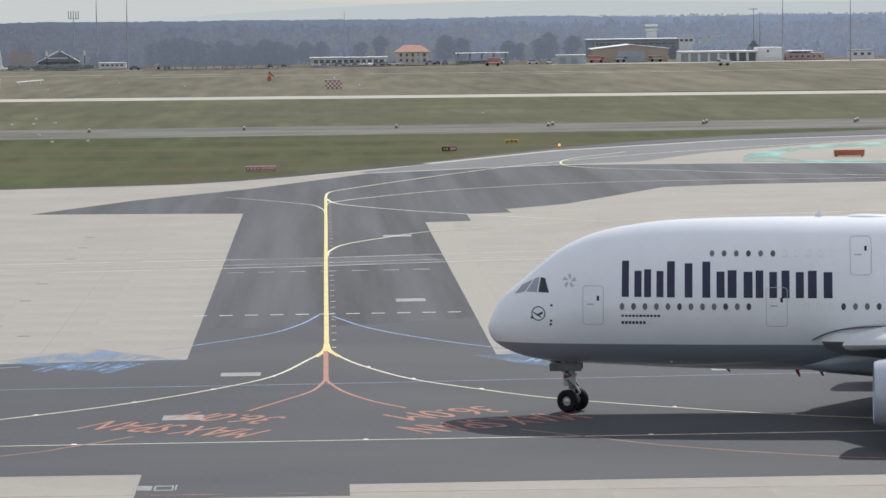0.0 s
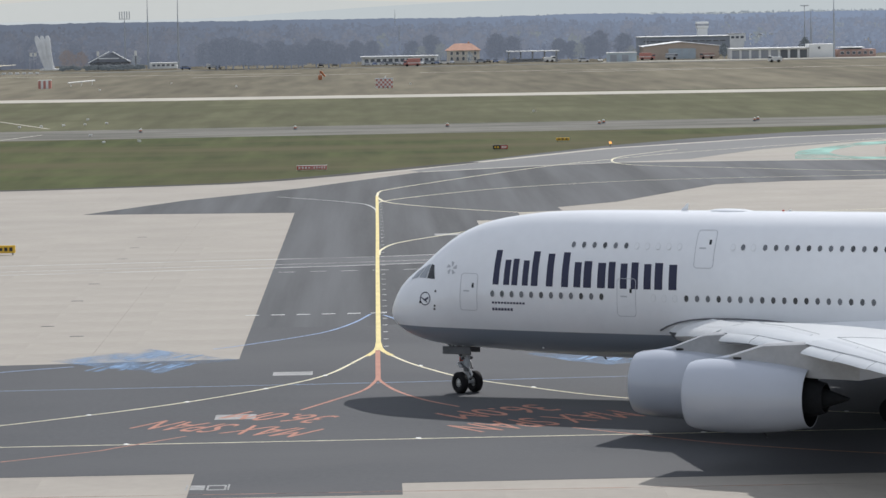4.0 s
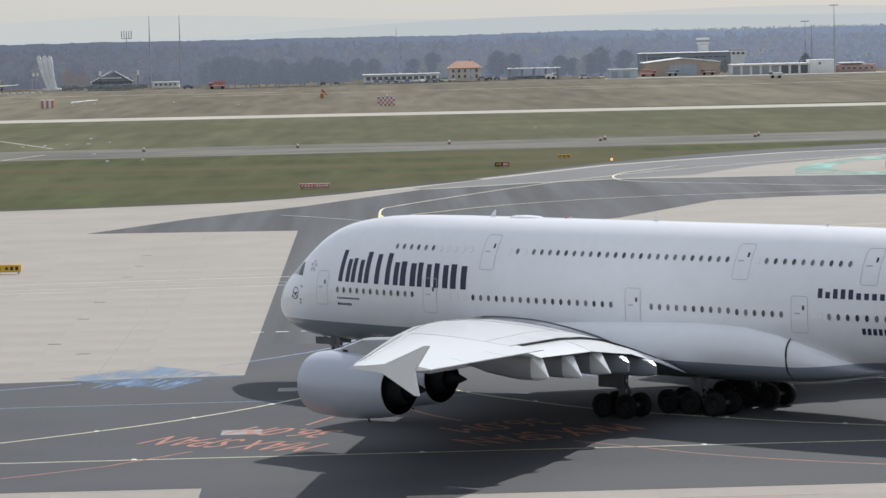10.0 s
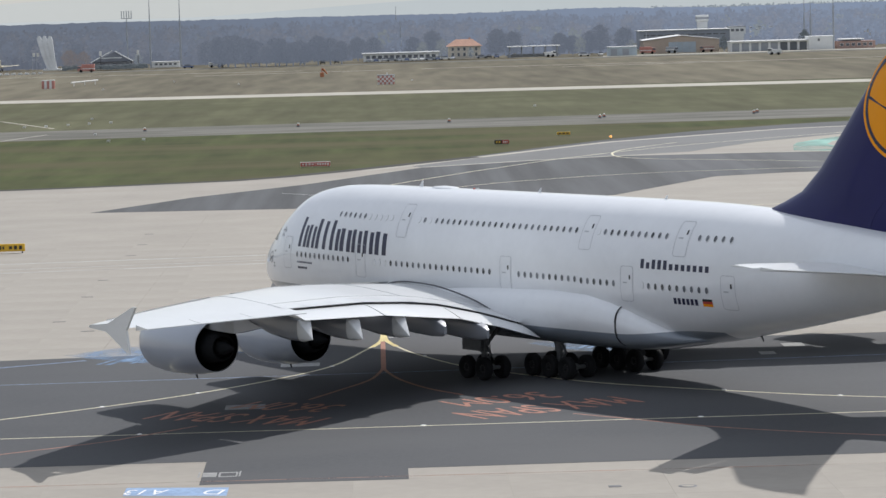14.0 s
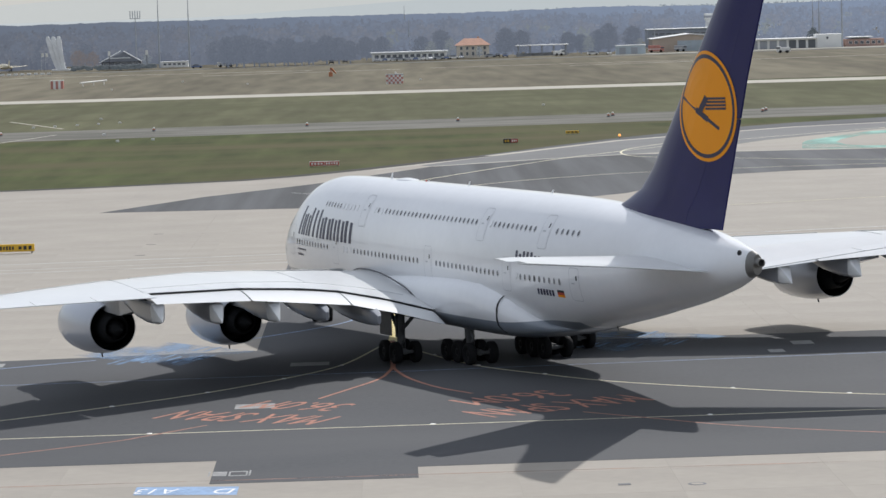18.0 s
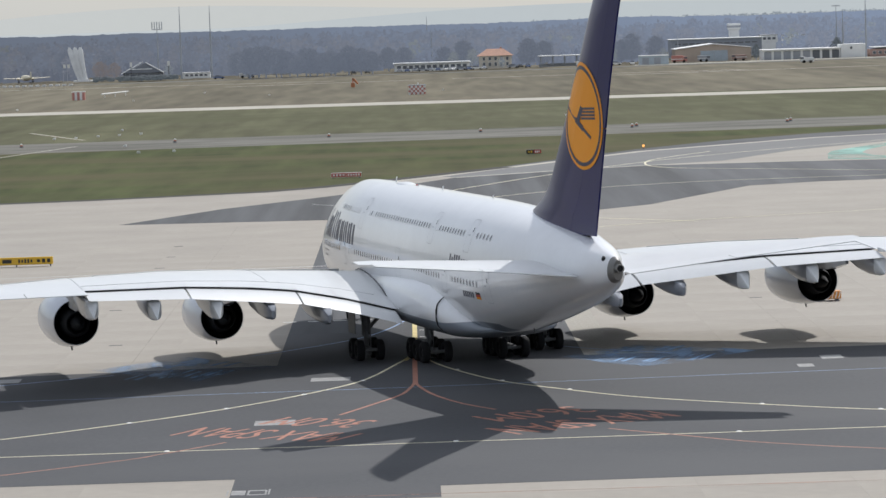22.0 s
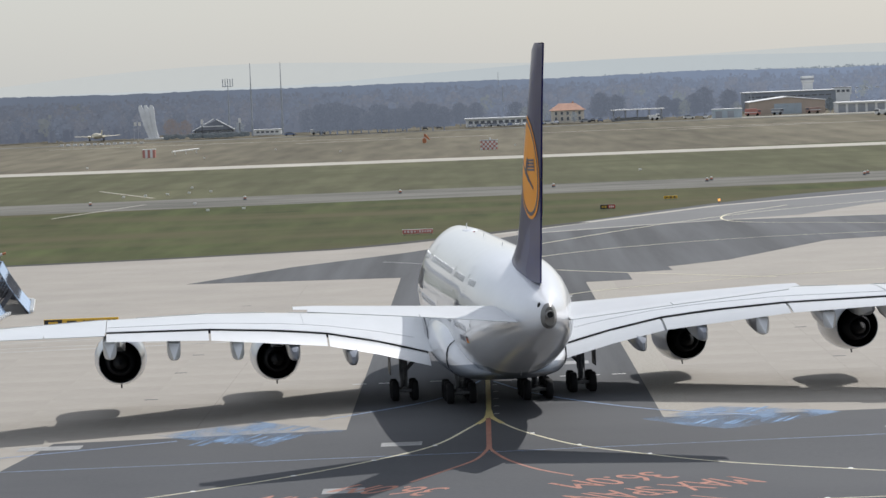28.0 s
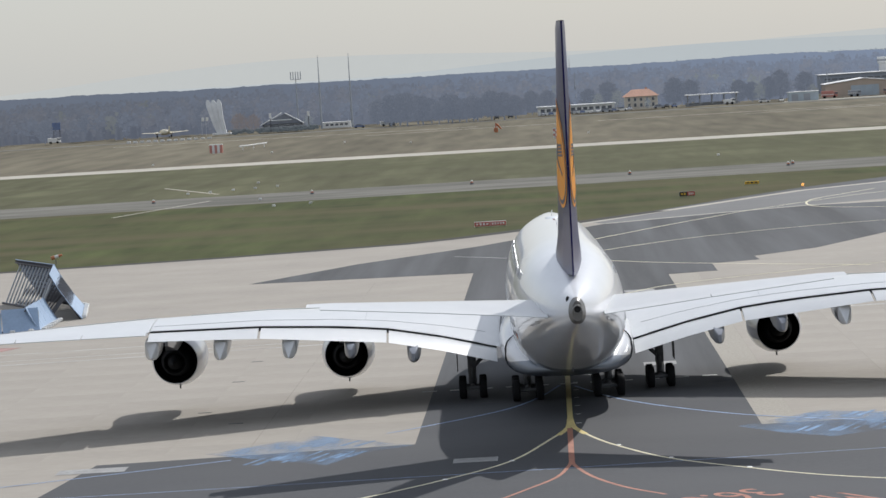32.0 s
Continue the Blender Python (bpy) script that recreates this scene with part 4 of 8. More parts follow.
                ring.append(L(x, s * y + hw * math.copysign(abs(c) ** sq, c), zc + hh * math.copysign(abs(d) ** sq, d)))
            rings.append(ring)
        loft(bm, rings)
        bm.normal_update()
        for f in bm.faces:
            if not blunt and 30 - f.calc_center_median().x > x0 + 0.885 * (tx - x0):
                f.material_index = 1
        part("flap_fairing", bm, [M["fairing_shaded_grey"], M["wing_white"]], wing, "grey blunt flap track fairing" if blunt else "grey canoe-shaped flap track fairing, its rear painted pale for sunlight", smooth=25)
    return wing


def build_engine(plane, y, x_front, z):
    s = 1 if y > 0 else -1
    o = (30 - x_front, y, z)
    bm = bmesh.new()
    lathe(bm, [(-1.6, 1.42), (-0.3, 1.44), (0.0, 1.52), (0.02, 1.6), (-0.25, 1.7), (-1.0, 1.79), (-2.2, 1.84), (-3.5, 1.81), (-4.8, 1.69), (-5.85, 1.52), (-6.1, 1.48), (-6.1, 1.44)], o, 40)
    engine = part("engine", bm, M["nacelle"], plane, "pale grey rounded engine nacelle", smooth=40)
    bm = bmesh.new()
    lathe(bm, [(-0.28, 1.435), (0.01, 1.525), (0.04, 1.565), (0.028, 1.602)], o, 40)
    part("intake_lip", bm, M["nacelle"], engine, "pale grey intake lip", smooth=40)
    bm = bmesh.new()
    for k in range(24):
        a = 2 * math.pi * k / 24
        r = Matrix.Translation(Vector(o) + Vector((-1.5, 0, 0))) @ Matrix.Rotation(a, 4, "X")
        vs = [bm.verts.new(r @ Vector(p)) for p in ((0.15, -0.06, 0.45), (0.0, 0.16, 0.45), (-0.25, 0.3, 1.42), (0.2, -0.2, 1.42))]
        bm.faces.new(vs)
    part("fan", bm, M["dark_metal"], engine, "dark fan blades")
    bm = bmesh.new()
    lathe(bm, [(-0.75, 0.02), (-0.95, 0.2), (-1.4, 0.42), (-1.6, 0.46)], o, 20, cap0=True)
    part("spinner", bm, M["black"], engine, "black fan spinner", smooth=40)
    # duct wall, core and cone share one near-black metal
    bm = bmesh.new()
    lathe(bm, [(-6.09, 1.44), (-4.9, 1.48), (-3.4, 1.5), (-3.4, 0.9), (-4.5, 1.05), (-5.45, 1.02), (-6.45, 0.86), (-6.85, 0.74), (-6.85, 0.68), (-6.05, 0.74)], o, 36)
    part("core_cowl", bm, M["exhaust_black"], engine, "near-black core exhaust", smooth=40)
    bm = bmesh.new()
    lathe(bm, [(-6.05, 0.74), (-6.15, 0.52), (-6.85, 0.46), (-7.65, 0.2), (-8.05, 0.04)], o, 24, cap1=True)
    part("exhaust_cone", bm, M["exhaust_black"], engine, "dark exhaust cone", smooth=40)
    bm = bmesh.new()
    le = wing_at(abs(y), 1)
    zw = wing_at(abs(y), 2)
    rings = []
    for X, zt, zb, hw in ((x_front + 0.8, z + 1.75, z + 1.55, 0.06), (x_front + 2.0, z + 2.0, z + 1.2, 0.3), (x_front + 3.8, zw - 0.05, z + 1.2, 0.42), (le + 0.8, zw + 0.12, z + 1.0, 0.42),
                          (le + 3.0, zw - 0.3, z + 0.95, 0.38), (le + 6.0, zw - 0.6, z + 1.5, 0.1)):
        rings.append([L(X, y + hw * a, q) for a, q in ((-1, zb), (-1, zt - 0.1), (-0.5, zt), (0.5, zt), (1, zt - 0.1), (1, zb))])
    loft(bm, rings)
    for f in bm.faces:
        if x_front + 2.8 < 30 - f.calc_center_median().x < le + 2.5:
            f.material_index = 1
    part("pylon", bm, [M["nacelle"], M["pylon_tan"]], engine, "grey engine pylon with a darker rear panel", smooth=40)
    for q in (-1, 1):
        bm = bmesh.new()
        box(bm, L(x_front + 2.7, y + q * 0.33, z + 1.86), (0.9, 0.03, 0.12), bevel=0.01)
        part("pylon_vent", bm, M["dark"], engine, "dark slit vent on the pylon")
    bm = bmesh.new()
    tube(bm, L(x_front + 3.7, y, z - 1.75), L(x_front + 3.85, y, z - 2.0), 0.06, 0.05, 8)
    part("drain_mast", bm, M["black"], engine, "small black drain mast")


def wheel_mesh(r, w):
    """A wheel about the y axis: tyre and rim."""
    bm = bmesh.new()
    prof = [(-w * 0.28, r * 0.40), (-w * 0.42, r * 0.56), (-w * 0.5, r * 0.72), (-w * 0.47, r * 0.90), (-w * 0.33, r), (w * 0.33, r), (w * 0.47, r * 0.90), (w * 0.5, r * 0.72), (w * 0.42, r * 0.56), (w * 0.28, r * 0.40)]
    n = 24
    rings = [[Vector((q * math.cos(2 * math.pi * k / n), y, q * math.sin(2 * math.pi * k / n))) for k in range(n)] for y, q in prof]
    loft(bm, rings, cap0=False, cap1=False)
    for s in (-1, 1):
        rim = [(s * w * 0.42, 0.56), (s * w * 0.36, 0.50), (s * w * 0.22, 0.42), (s * w * 0.24, 0.2), (s * w * 0.34, 0.16), (s * w * 0.34, 0.02)]
        loft(bm, [[Vector((r * q * math.cos(2 * math.pi * k / n), y, r * q * math.sin(2 * math.pi * k / n))) for k in range(n)] for y, q in rim], cap0=False, cap1=True, mi=1)
        for k in range(9):
            a = 2 * math.pi * k / 9
            tube(bm, (r * 0.31 * math.cos(a), s * w * 0.2, r * 0.31 * math.sin(a)), (r * 0.31 * math.cos(a), s * w * 0.27, r * 0.31 * math.sin(a)), r * 0.055, n=6, mi=2)
    me = bpy.data.meshes.new("wheel")
    bmesh.ops.recalc_face_normals(bm, faces=bm.faces)
    for f in bm.faces:
        f.smooth = True
    bm.to_mesh(me)
    bm.free()
    for m in ("tyre", "rim" if w < 0.48 else "rim_shade", "black"):
        me.materials.append(M[m])
    return me


WHEELS, NOSE = [], []


def gear_wheel(gear, me, place, label):
    ob = new("wheel", me)
    ob.parent = gear
    ob.location = place
    ob["label"] = label
    WHEELS.append((ob, Vector(place), len(NOSE) == 1 and gear == NOSE[0]))
    return ob


def build_gear(plane):
    nose_me, main_me = wheel_mesh(0.635, 0.45), wheel_mesh(0.70, 0.50)
    # nose gear, steered: a strut whose own pose turns its wheels
    bm = bmesh.new()
    tube(bm, (0, 0, 0.635), (0, 0, 1.5), 0.13, n=12)
    tube(bm, (0, 0, 1.35), (0.1, 0, 3.2), 0.2, n=12)
    tube(bm, (0, -0.6, 0.635), (0, 0.6, 0.635), 0.1, n=10)
    tube(bm, (-0.05, 0, 0.75), (-0.5, 0, 1.1), 0.06, n=8)
    tube(bm, (-0.5, 0, 1.1), (-0.1, 0, 1.55), 0.06, n=8)
    box(bm, (0.25, 0, 1.62), (0.4, 0.7, 0.28), bevel=0.05)
    tube(bm, (0.3, -0.45, 1.75), (0.3, 0.45, 1.75), 0.1, n=8)
    gear = part("nose_gear", bm, M["gear"], plane, "grey nose gear strut with twin wheels", smooth=50)
    gear.location = L(4.75, 0, 0)
    NOSE.append(gear)
    bm = bmesh.new()
    tube(bm, L(4.7, 0, 1.9), L(3.4, 0, 3.0), 0.09, n=8)
    for s in (-1, 1):
        tube(bm, L(4.75, s * 0.2, 2.1), L(4.1, s * 0.55, 3.0), 0.06, n=8)
    part("drag_brace", bm, M["gear"], plane, "grey folding brace ahead of the nose gear", smooth=50)
    for s in (-1, 1):
        gear_wheel(gear, nose_me, (0, s * 0.52, 0.635), "black tyre on a pale rim")
    bm = bmesh.new()
    tube(bm, (0, 0, 1.28), (0, 0, 1.48), 0.24, 0.22, 14)
    tube(bm, (0.05, -0.38, 2.05), (0.05, 0.38, 2.05), 0.09, n=10)
    for s in (-1, 1):
        tube(bm, (0.12, s * 0.36, 1.75), (-0.25, s * 0.2, 1.45), 0.055, n=8)
        box(bm, (0.2, s * 0.32, 2.28), (0.16, 0.2, 0.2), bevel=0.04)
    part("steering_collar", bm, M["gear_dull_shade"], gear, "dull grey steering collar and actuators", smooth=50)
    bm = bmesh.new()
    box(bm, (0.42, 0, 1.98), (0.12, 0.5, 0.26), bevel=0.03)
    part("red_cap", bm, M["red"], gear, "red steering cap")
    for s in (-1, 1):
        bm = bmesh.new()
        box(bm, (30 - 4.4, s * 0.72, 2.58), (1.8, 0.06, 0.46), bevel=0.02)
        part("nose_gear_door", bm, M["gear_dull_shade"], plane, "dark grey open gear door")
    # main gears
    for y, X, axles, hw in ((6.2, 33.7, (-0.85, 0.85), 0.67), (-6.2, 33.7, (-0.85, 0.85), 0.67), (2.63, 36.6, (-1.7, 0.0, 1.7), 0.76), (-2.63, 36.6, (-1.7, 0.0, 1.7), 0.76)):
        bm = bmesh.new()
        tube(bm, (0, 0, 0.75), (0, 0, 1.9), 0.19, n=12)
        tube(bm, (0, 0, 1.6), (0, 0, 3.9), 0.29, n=14)
        tube(bm, (axles[0], 0, 0.72), (axles[-1], 0, 0.72), 0.2, n=10)
        for a in axles:
            tube(bm, (a, -hw, 0.7), (a, hw, 0.7), 0.12, n=10)
        tube(bm, (0.1, 0, 1.8), (1.8, 0, 3.6), 0.13, n=8)
        tube(bm, (0, 0, 1.9), (0, -1.5 if y > 0 else 1.5, 3.4), 0.13, n=8)
        tube(bm, (-0.1, 0, 0.95), (-0.65, 0, 1.5), 0.08, n=8)
        tube(bm, (-0.65, 0, 1.5), (-0.2, 0, 2.1), 0.08, n=8)
        for q in (-0.22, 0.22):
            tube(bm, (-0.28, q, 0.9), (-0.3, q, 3.4), 0.035, n=6)
        g = part("main_gear", bm, M["gear_dull_shade"], plane, "grey main gear bogie with black tyres", smooth=50)
        g.location = L(X, y, 0)
        for a in axles:
            for q in (-hw, hw):
                gear_wheel(g, main_me, (a, q, 0.70), "large black tyre on a grey rim")
        if abs(y) > 5:
            bm = bmesh.new()
            box(bm, (0.0, (0.95 if y > 0 else -0.95), 2.75), (1.9, 0.06, 1.9), bevel=0.02)
            part("gear_door", bm, M["gear_dull_shade"], g, "grey gear leg door")


def build_plane():
    plane = thing("airliner", Matrix.Identity(4), "white four-engined double-deck airliner with navy tail taxiing on asphalt", "airplane")
    bm = bmesh.new()
    Xs = sorted(set([0, 0.04, 0.12, 0.25, 0.45, 0.75, 1.1, 1.5, 2.08, 2.6, 3.2, 3.6, 4, 4.5, 5, 5.5, 6, 6.7, 7.5, 8.2, 9, 10, 11, 12, 13, 14, 15, 16, 17, 18, 20, 22, 24, 30, 36, 42, 43.5, 45, 46, 47, 48, 49, 50, 51, 52.2, 53.4, 54.5, 55.5, 56.5, 57.5, 58.5, 59.4, 60.5, 61.5, 62.5, 63.5, 64.5, 65.5, 66.3, 67, 68, 68.5, 69, 69.4, 69.75]))
    loft(bm, [ring_at(X) for X in Xs])
    body = part("fuselage", bm, M["fuselage"], plane, "long white double-deck fuselage with a grey belly", smooth=60)
    # belly fairing round the wing root
    bm = bmesh.new()
    rings = []
    for X, w, top, bot in ((17.4, 1.6, 3.0, 2.5), (19.2, 2.6, 3.6, 2.25), (21.6, 3.3, 4.5, 2.05), (25, 3.9, 5.5, 1.9), (31, 4.2, 5.75, 1.9), (37, 4.3, 5.93, 1.9), (40.6, 4.25, 5.85, 1.92), (42.8, 4.1, 5.45, 1.97), (44.4, 3.9, 5.0, 2.05), (45.8, 3.6, 4.45, 2.2), (47.2, 3.1, 3.8, 2.45), (48.4, 2.4, 3.35, 2.65), (49.4, 1.3, 3.2, 2.8)):
        ring = []
        for k in range(24):
            a = 2 * math.pi * k / 24
            c, s = math.cos(a), math.sin(a)
            ring.append(L(X, w * math.copysign(abs(c) ** 0.7, c), (top + bot) / 2 + (top - bot) / 2 * math.copysign(abs(s) ** 0.7, s)))
        rings.append(ring)
    loft(bm, rings)
    part("belly_fairing", bm, M["fuselage"], plane, "smooth white and grey belly fairing", smooth=60)
    for s in (-1, 1):
        bm = bmesh.new()
        rings = []
        for k in range(9):
            a = radians(52 - 92 * k / 8)
            c, q = math.cos(a), math.sin(a)
            p = L(43.75 + 0.12 * (1 - q), s * (4.03 * abs(c) ** 0.7 + 0.015), 3.64 + 1.62 * math.copysign(abs(q) ** 0.7, q))
            rings.append([p + Vector((0.024, 0, 0)), p - Vector((0.024, 0, 0)), p + Vector((-0.024, -s * 0.1, 0)), p + Vector((0.024, -s * 0.1, 0))])
        loft(bm, rings)
        part("fairing_slit", bm, M["dark"], plane, "dark curved slit in the fairing")
    for s in (1, -1):
        line = curve_points([(18.2, 0, 4.33), (18.8, 0, 4.63), (19.7, 0, 4.9), (21.2, 0, 5.08), (23.7, 0, 5.12), (26.3, 0, 4.98), (30.2, 0, 4.34), (33.8, 0, 3.25)], 4)
        bm = bmesh.new()
        pts = [L(q.x, s * (max(side_y(q.x, q.z), float(np.interp(q.x, [17, 21, 25, 31, 35], [2.0, 3.5, 3.9, 4.12, 4.2]))) + 0.05), q.z) for q in line]
        pipe(bm, pts, 0.05)
        part("root_seal", bm, M["seal_dark"], plane, "dark curved seal where wing meets fuselage")
        build_wing(plane, s)
        build_engine(plane, s * 14.7, 21.25, 2.75)
        build_engine(plane, s * 25.7, 28.3, 3.62)
        # tailplane
        bm = bmesh.new()
        loft(bm, [wing_ring(L(58.4, s * 1.0, 7.75), L(65.4, s * 1.0, 7.5), 0.10), wing_ring(L(66.6, s * 13.6, 9.05), L(68.7, s * 13.6, 9.0), 0.09), wing_ring(L(67.6, s * 15.0, 9.15), L(69.3, s * 15.0, 9.12), 0.07)])
        tail = part("tailplane", bm, M["wing_white"], plane, "white swept tailplane", smooth=35)
        for y0, y1 in ((1.6, 7.5), (7.56, 14.2)):
            bm = bmesh.new()
            rings = []
            for y in (y0, y1):
                fx = float(np.interp(y, [1.0, 13.6, 15], [65.43, 68.73, 69.33]))
                tx = float(np.interp(y, [1.3, 15], [67.05, 70.4]))
                z = float(np.interp(y, [1.0, 13.6], [7.5, 9.0]))
                rings.append([L(fx, s * y, z + 0.1), L(tx, s * y, z + 0.03), L(tx, s * y, z - 0.01), L(fx, s * y, z - 0.1)])
            loft(bm, rings)
            part("elevator", bm, M["wing_white"], tail, "white elevator")
    # fin and rudder
    bm = bmesh.new()
    TE = lambda z: float(np.interp(z, [9.4, 9.6, 18.65, 22.3, 24.1], [65.7, 65.76, 69.25, 70.95, 72.0]))
    LE = lambda z: float(np.interp(z, [9.4, 10.75, 11.1, 11.77, 13.0, 15.4, 22.3, 23.7, 24.1], [52.6, 53.6, 54.6, 56.2, 57.7, 59.86, 65.75, 67.0, 68.2]))
    # blunt rear face where the rudder hinges
    rings2 = []
    for z in (9.4, 10.75, 11.1, 11.77, 13.0, 15.4, 18.5, 22.3, 23.7, 24.1):
        le, te = LE(z), TE(z)
        ch = te - le
        pts = []
        for u in (0.72, 0.6, 0.45, 0.3, 0.18, 0.09, 0.03, 0.0):
            pts.append((u, fin_half(u) * ch))
        ring = [L(le + u * ch, h, z) for u, h in pts] + [L(le + u * ch, -h, z) for u, h in pts[::-1][1:]]
        rings2.append(ring)
    loft(bm, rings2)
    fin = part("fin", bm, M["navy"], plane, "tall navy blue tail fin", smooth=40)
    for z0, z1 in ((9.75, 16.0), (16.06, 24.05)):
        bm = bmesh.new()
        rings = []
        for z in [z0] + [q for q in (10.75, 11.1, 11.77, 13.0, 15.4, 18.5, 22.3, 23.7) if z0 < q < z1] + [z1]:
            le, te = LE(z), TE(z)
            ch = te - le
            h = fin_half(0.72) * ch
            fx = le + 0.722 * ch
            rings.append([L(fx, h, z), L(te, 0.05, z), L(te, -0.05, z), L(fx, -h, z)])
        loft(bm, rings)
        part("rudder", bm, M["navy"], fin, "navy blue rudder")
    build_gear(plane)
    build_plane_details(plane, body, fin, LE, TE)
    return plane


def fin_half(u):
    """Half thickness of the fin over its chord."""
    return float(np.interp(u, [0, 0.03, 0.09, 0.18, 0.3, 0.45, 0.6, 0.72, 1.0], [0.001, 0.02, 0.037, 0.05, 0.057, 0.056, 0.046, 0.036, 0.006]))


def build_plane_details(plane, body, fin, LE, TE):
    # fin disc, on both faces, over fin and rudder
    cx, cz, R = 64.95, 16.7, 3.12

    def fin_y(X, z):
        return fin_half((X - LE(z)) / (TE(z) - LE(z))) * (TE(z) - LE(z))

    def fin_shape(name, pts, mat, off, s, label):
        bm = bmesh.new()
        loop = [bm.verts.new(L(X, s * (fin_y(X, z) + off), z)) for X, z in pts]
        c = bm.verts.new(L(sum(p[0] for p in pts) / len(pts), s * (fin_y(sum(p[0] for p in pts) / len(pts), sum(p[1] for p in pts) / len(pts)) + off), sum(p[1] for p in pts) / len(pts)))
        for k in range(len(loop)):
            bm.faces.new((loop[k], loop[(k + 1) % len(loop)], c))
        part(name, bm, mat, fin, label)

    def disc_grid(s, r0, r1, off, mat, name, label):
        bm = bmesh.new()
        n, m = 48, 6
        rows = []
        for j in range(m + 1):
            r = r0 + (r1 - r0) * j / m
            rows.append([bm.verts.new(L(cx + r * math.cos(2 * math.pi * k / n), s * (fin_y(cx + r * math.cos(2 * math.pi * k / n), cz + r * math.sin(2 * math.pi * k / n)) + off), cz + r * math.sin(2 * math.pi * k / n))) for k in range(n)])
        for a, b in zip(rows, rows[1:]):
            for k in range(n):
                bm.faces.new((a[k], a[(k + 1) % n], b[(k + 1) % n], b[k]))
        part(name, bm, mat, fin, label)

    for s in (1, -1):
        disc_grid(s, 0.01, R, 0.03, M["disc"], "fin_disc", "orange-yellow disc")
        disc_grid(s, R - 0.42, R - 0.2, 0.045, M["letter"], "fin_ring", "navy ring inside the disc")
        # plain strokes: a long neck, a body, a wing of bars
        strokes = [((62.3, 17.17), (64.35, 16.3), 0.17), ((64.0, 16.5), (65.2, 15.95), 0.34), ((64.9, 16.1), (66.3, 15.45), 0.2), ((64.35, 16.35), (65.15, 17.2), 0.42)]
        for a, b, w in strokes + [((65.0, 16.56 + q * 0.19), (67.05, 16.6 + q * 0.19), 0.125) for q in range(4)]:
            dx, dz = b[0] - a[0], b[1] - a[1]
            n = math.hypot(dx, dz)
            nx, nz = -dz / n * w / 2, dx / n * w / 2
            fin_shape("fin_stroke", [(a[0] + nx, a[1] + nz), (b[0] + nx, b[1] + nz), (b[0] - nx, b[1] - nz), (a[0] - nx, a[1] - nz)], M["letter"], 0.06, s, "plain navy stroke on the disc")
    # cabin windows
    wm = bmesh.new()
    for r, z, mi in ((1.18, 0.0, 1), (1.0, 0.003, 0)):
        loop = [wm.verts.new((0.13 * r * math.cos(2 * math.pi * k / 12), 0.19 * r * math.sin(2 * math.pi * k / 12), z)) for k in range(12)]
        low = [wm.verts.new((v.co.x, v.co.y, -0.03)) for v in loop]
        f = wm.faces.new(loop)
        f.material_index = mi
        for k in range(12):
            f = wm.faces.new((low[k], low[(k + 1) % 12], loop[(k + 1) % 12], loop[k]))
            f.material_index = 1
    me = bpy.data.meshes.new("window")
    wm.to_mesh(me)
    wm.free()
    me.materials.append(M["cabin_glass"])
    me.materials.append(M["plug"])
    blank = me.copy()
    blank.name = "blank_window"
    blank.materials[0], blank.materials[1] = M["white_paint"], M["plug"]

    def window(X, z, s, mesh, name):
        p, q, r = surf(X, z, s, 0.02), surf(X, z + 0.1, s, 0.02), surf(X - 0.1, z, s, 0.02)
        up = (q - p).normalized()
        fw = (r - p).normalized()
        n = fw.cross(up).normalized() * (-1 if s < 0 else -1)
        if n.y * s < 0:
            n = -n
        xa = up.cross(n).normalized()
        ob = new(name, mesh)
        ob.parent = body
        ob.matrix_local = Matrix((xa, up, n)).transposed().to_4x4()
        ob.location = p
        return ob

    def row(x0, x1, n):
        return [x0 + (x1 - x0) * k / (n - 1) for k in range(n)]

    mains = row(7.72, 14.72, 12) + row(19.9, 30.85, 18) + row(33.9, 43.3, 16) + row(46.6, 51.65, 9)
    uppers = row(12.7, 16.05, 6) + [23.1] + row(24.4, 39.1, 24) + row(41.9, 47.7, 10) + row(50.6, 53.3, 5)
    blanks = [(x, 6.18) for x in (17.9, 18.55, 19.2, 46.0)] + [(x, 9.08) for x in (16.7, 17.35, 18.0, 18.65, 19.3, 22.5, 23.7, 41.3)]
    for s in (1, -1):
        for X in mains:
            window(X, 6.2 if X < 40 else 6.14, s, me, "window")
        for X in uppers:
            window(X, 9.08, s, me, "window")
        for X, z in blanks:
            window(X, z, s, blank, "blank_window")
        # doors
        for X, z, h, name in ((6.1, 6.24, 2.16, "door"), (16.25, 6.18, 2.18, "door"), (32.5, 6.17, 2.16, "door"), (44.55, 6.18, 2.1, "door"), (53.4, 6.08, 2.0, "door"), (20.85, 8.95, 2.1, "door"), (40.25, 8.98, 2.0, "door"), (49.15, 8.96, 2.0, "door")):
            bm = bmesh.new()
            w = 1.18
            patch(bm, [(X - w / 2 + 0.06, z - h / 2 + 0.06), (X + w / 2 - 0.06, z - h / 2 + 0.06), (X + w / 2 - 0.06, z + h / 2 - 0.06), (X - w / 2 + 0.06, z + h / 2 - 0.06)], s, 0.007, 4, 8)
            d = part("cabin_door", bm, M["white_paint"], body, "closed white cabin door", smooth=60)
            bm = bmesh.new()
            skin_loop(bm, rounded(X, z, w, h, 0.2), rounded(X, z, w - 0.065, h - 0.065, 0.17), s, 0.013)
            part("door_outline", bm, M["seal"], d, "grey door outline")
            bm = bmesh.new()
            patch(bm, [(X + 0.2, z + 0.26), (X + 0.34, z + 0.26), (X + 0.34, z + 0.52), (X + 0.2, z + 0.52)], s, 0.016, 1, 2)
            part("door_window", bm, M["glass"], d, "small dark door window")
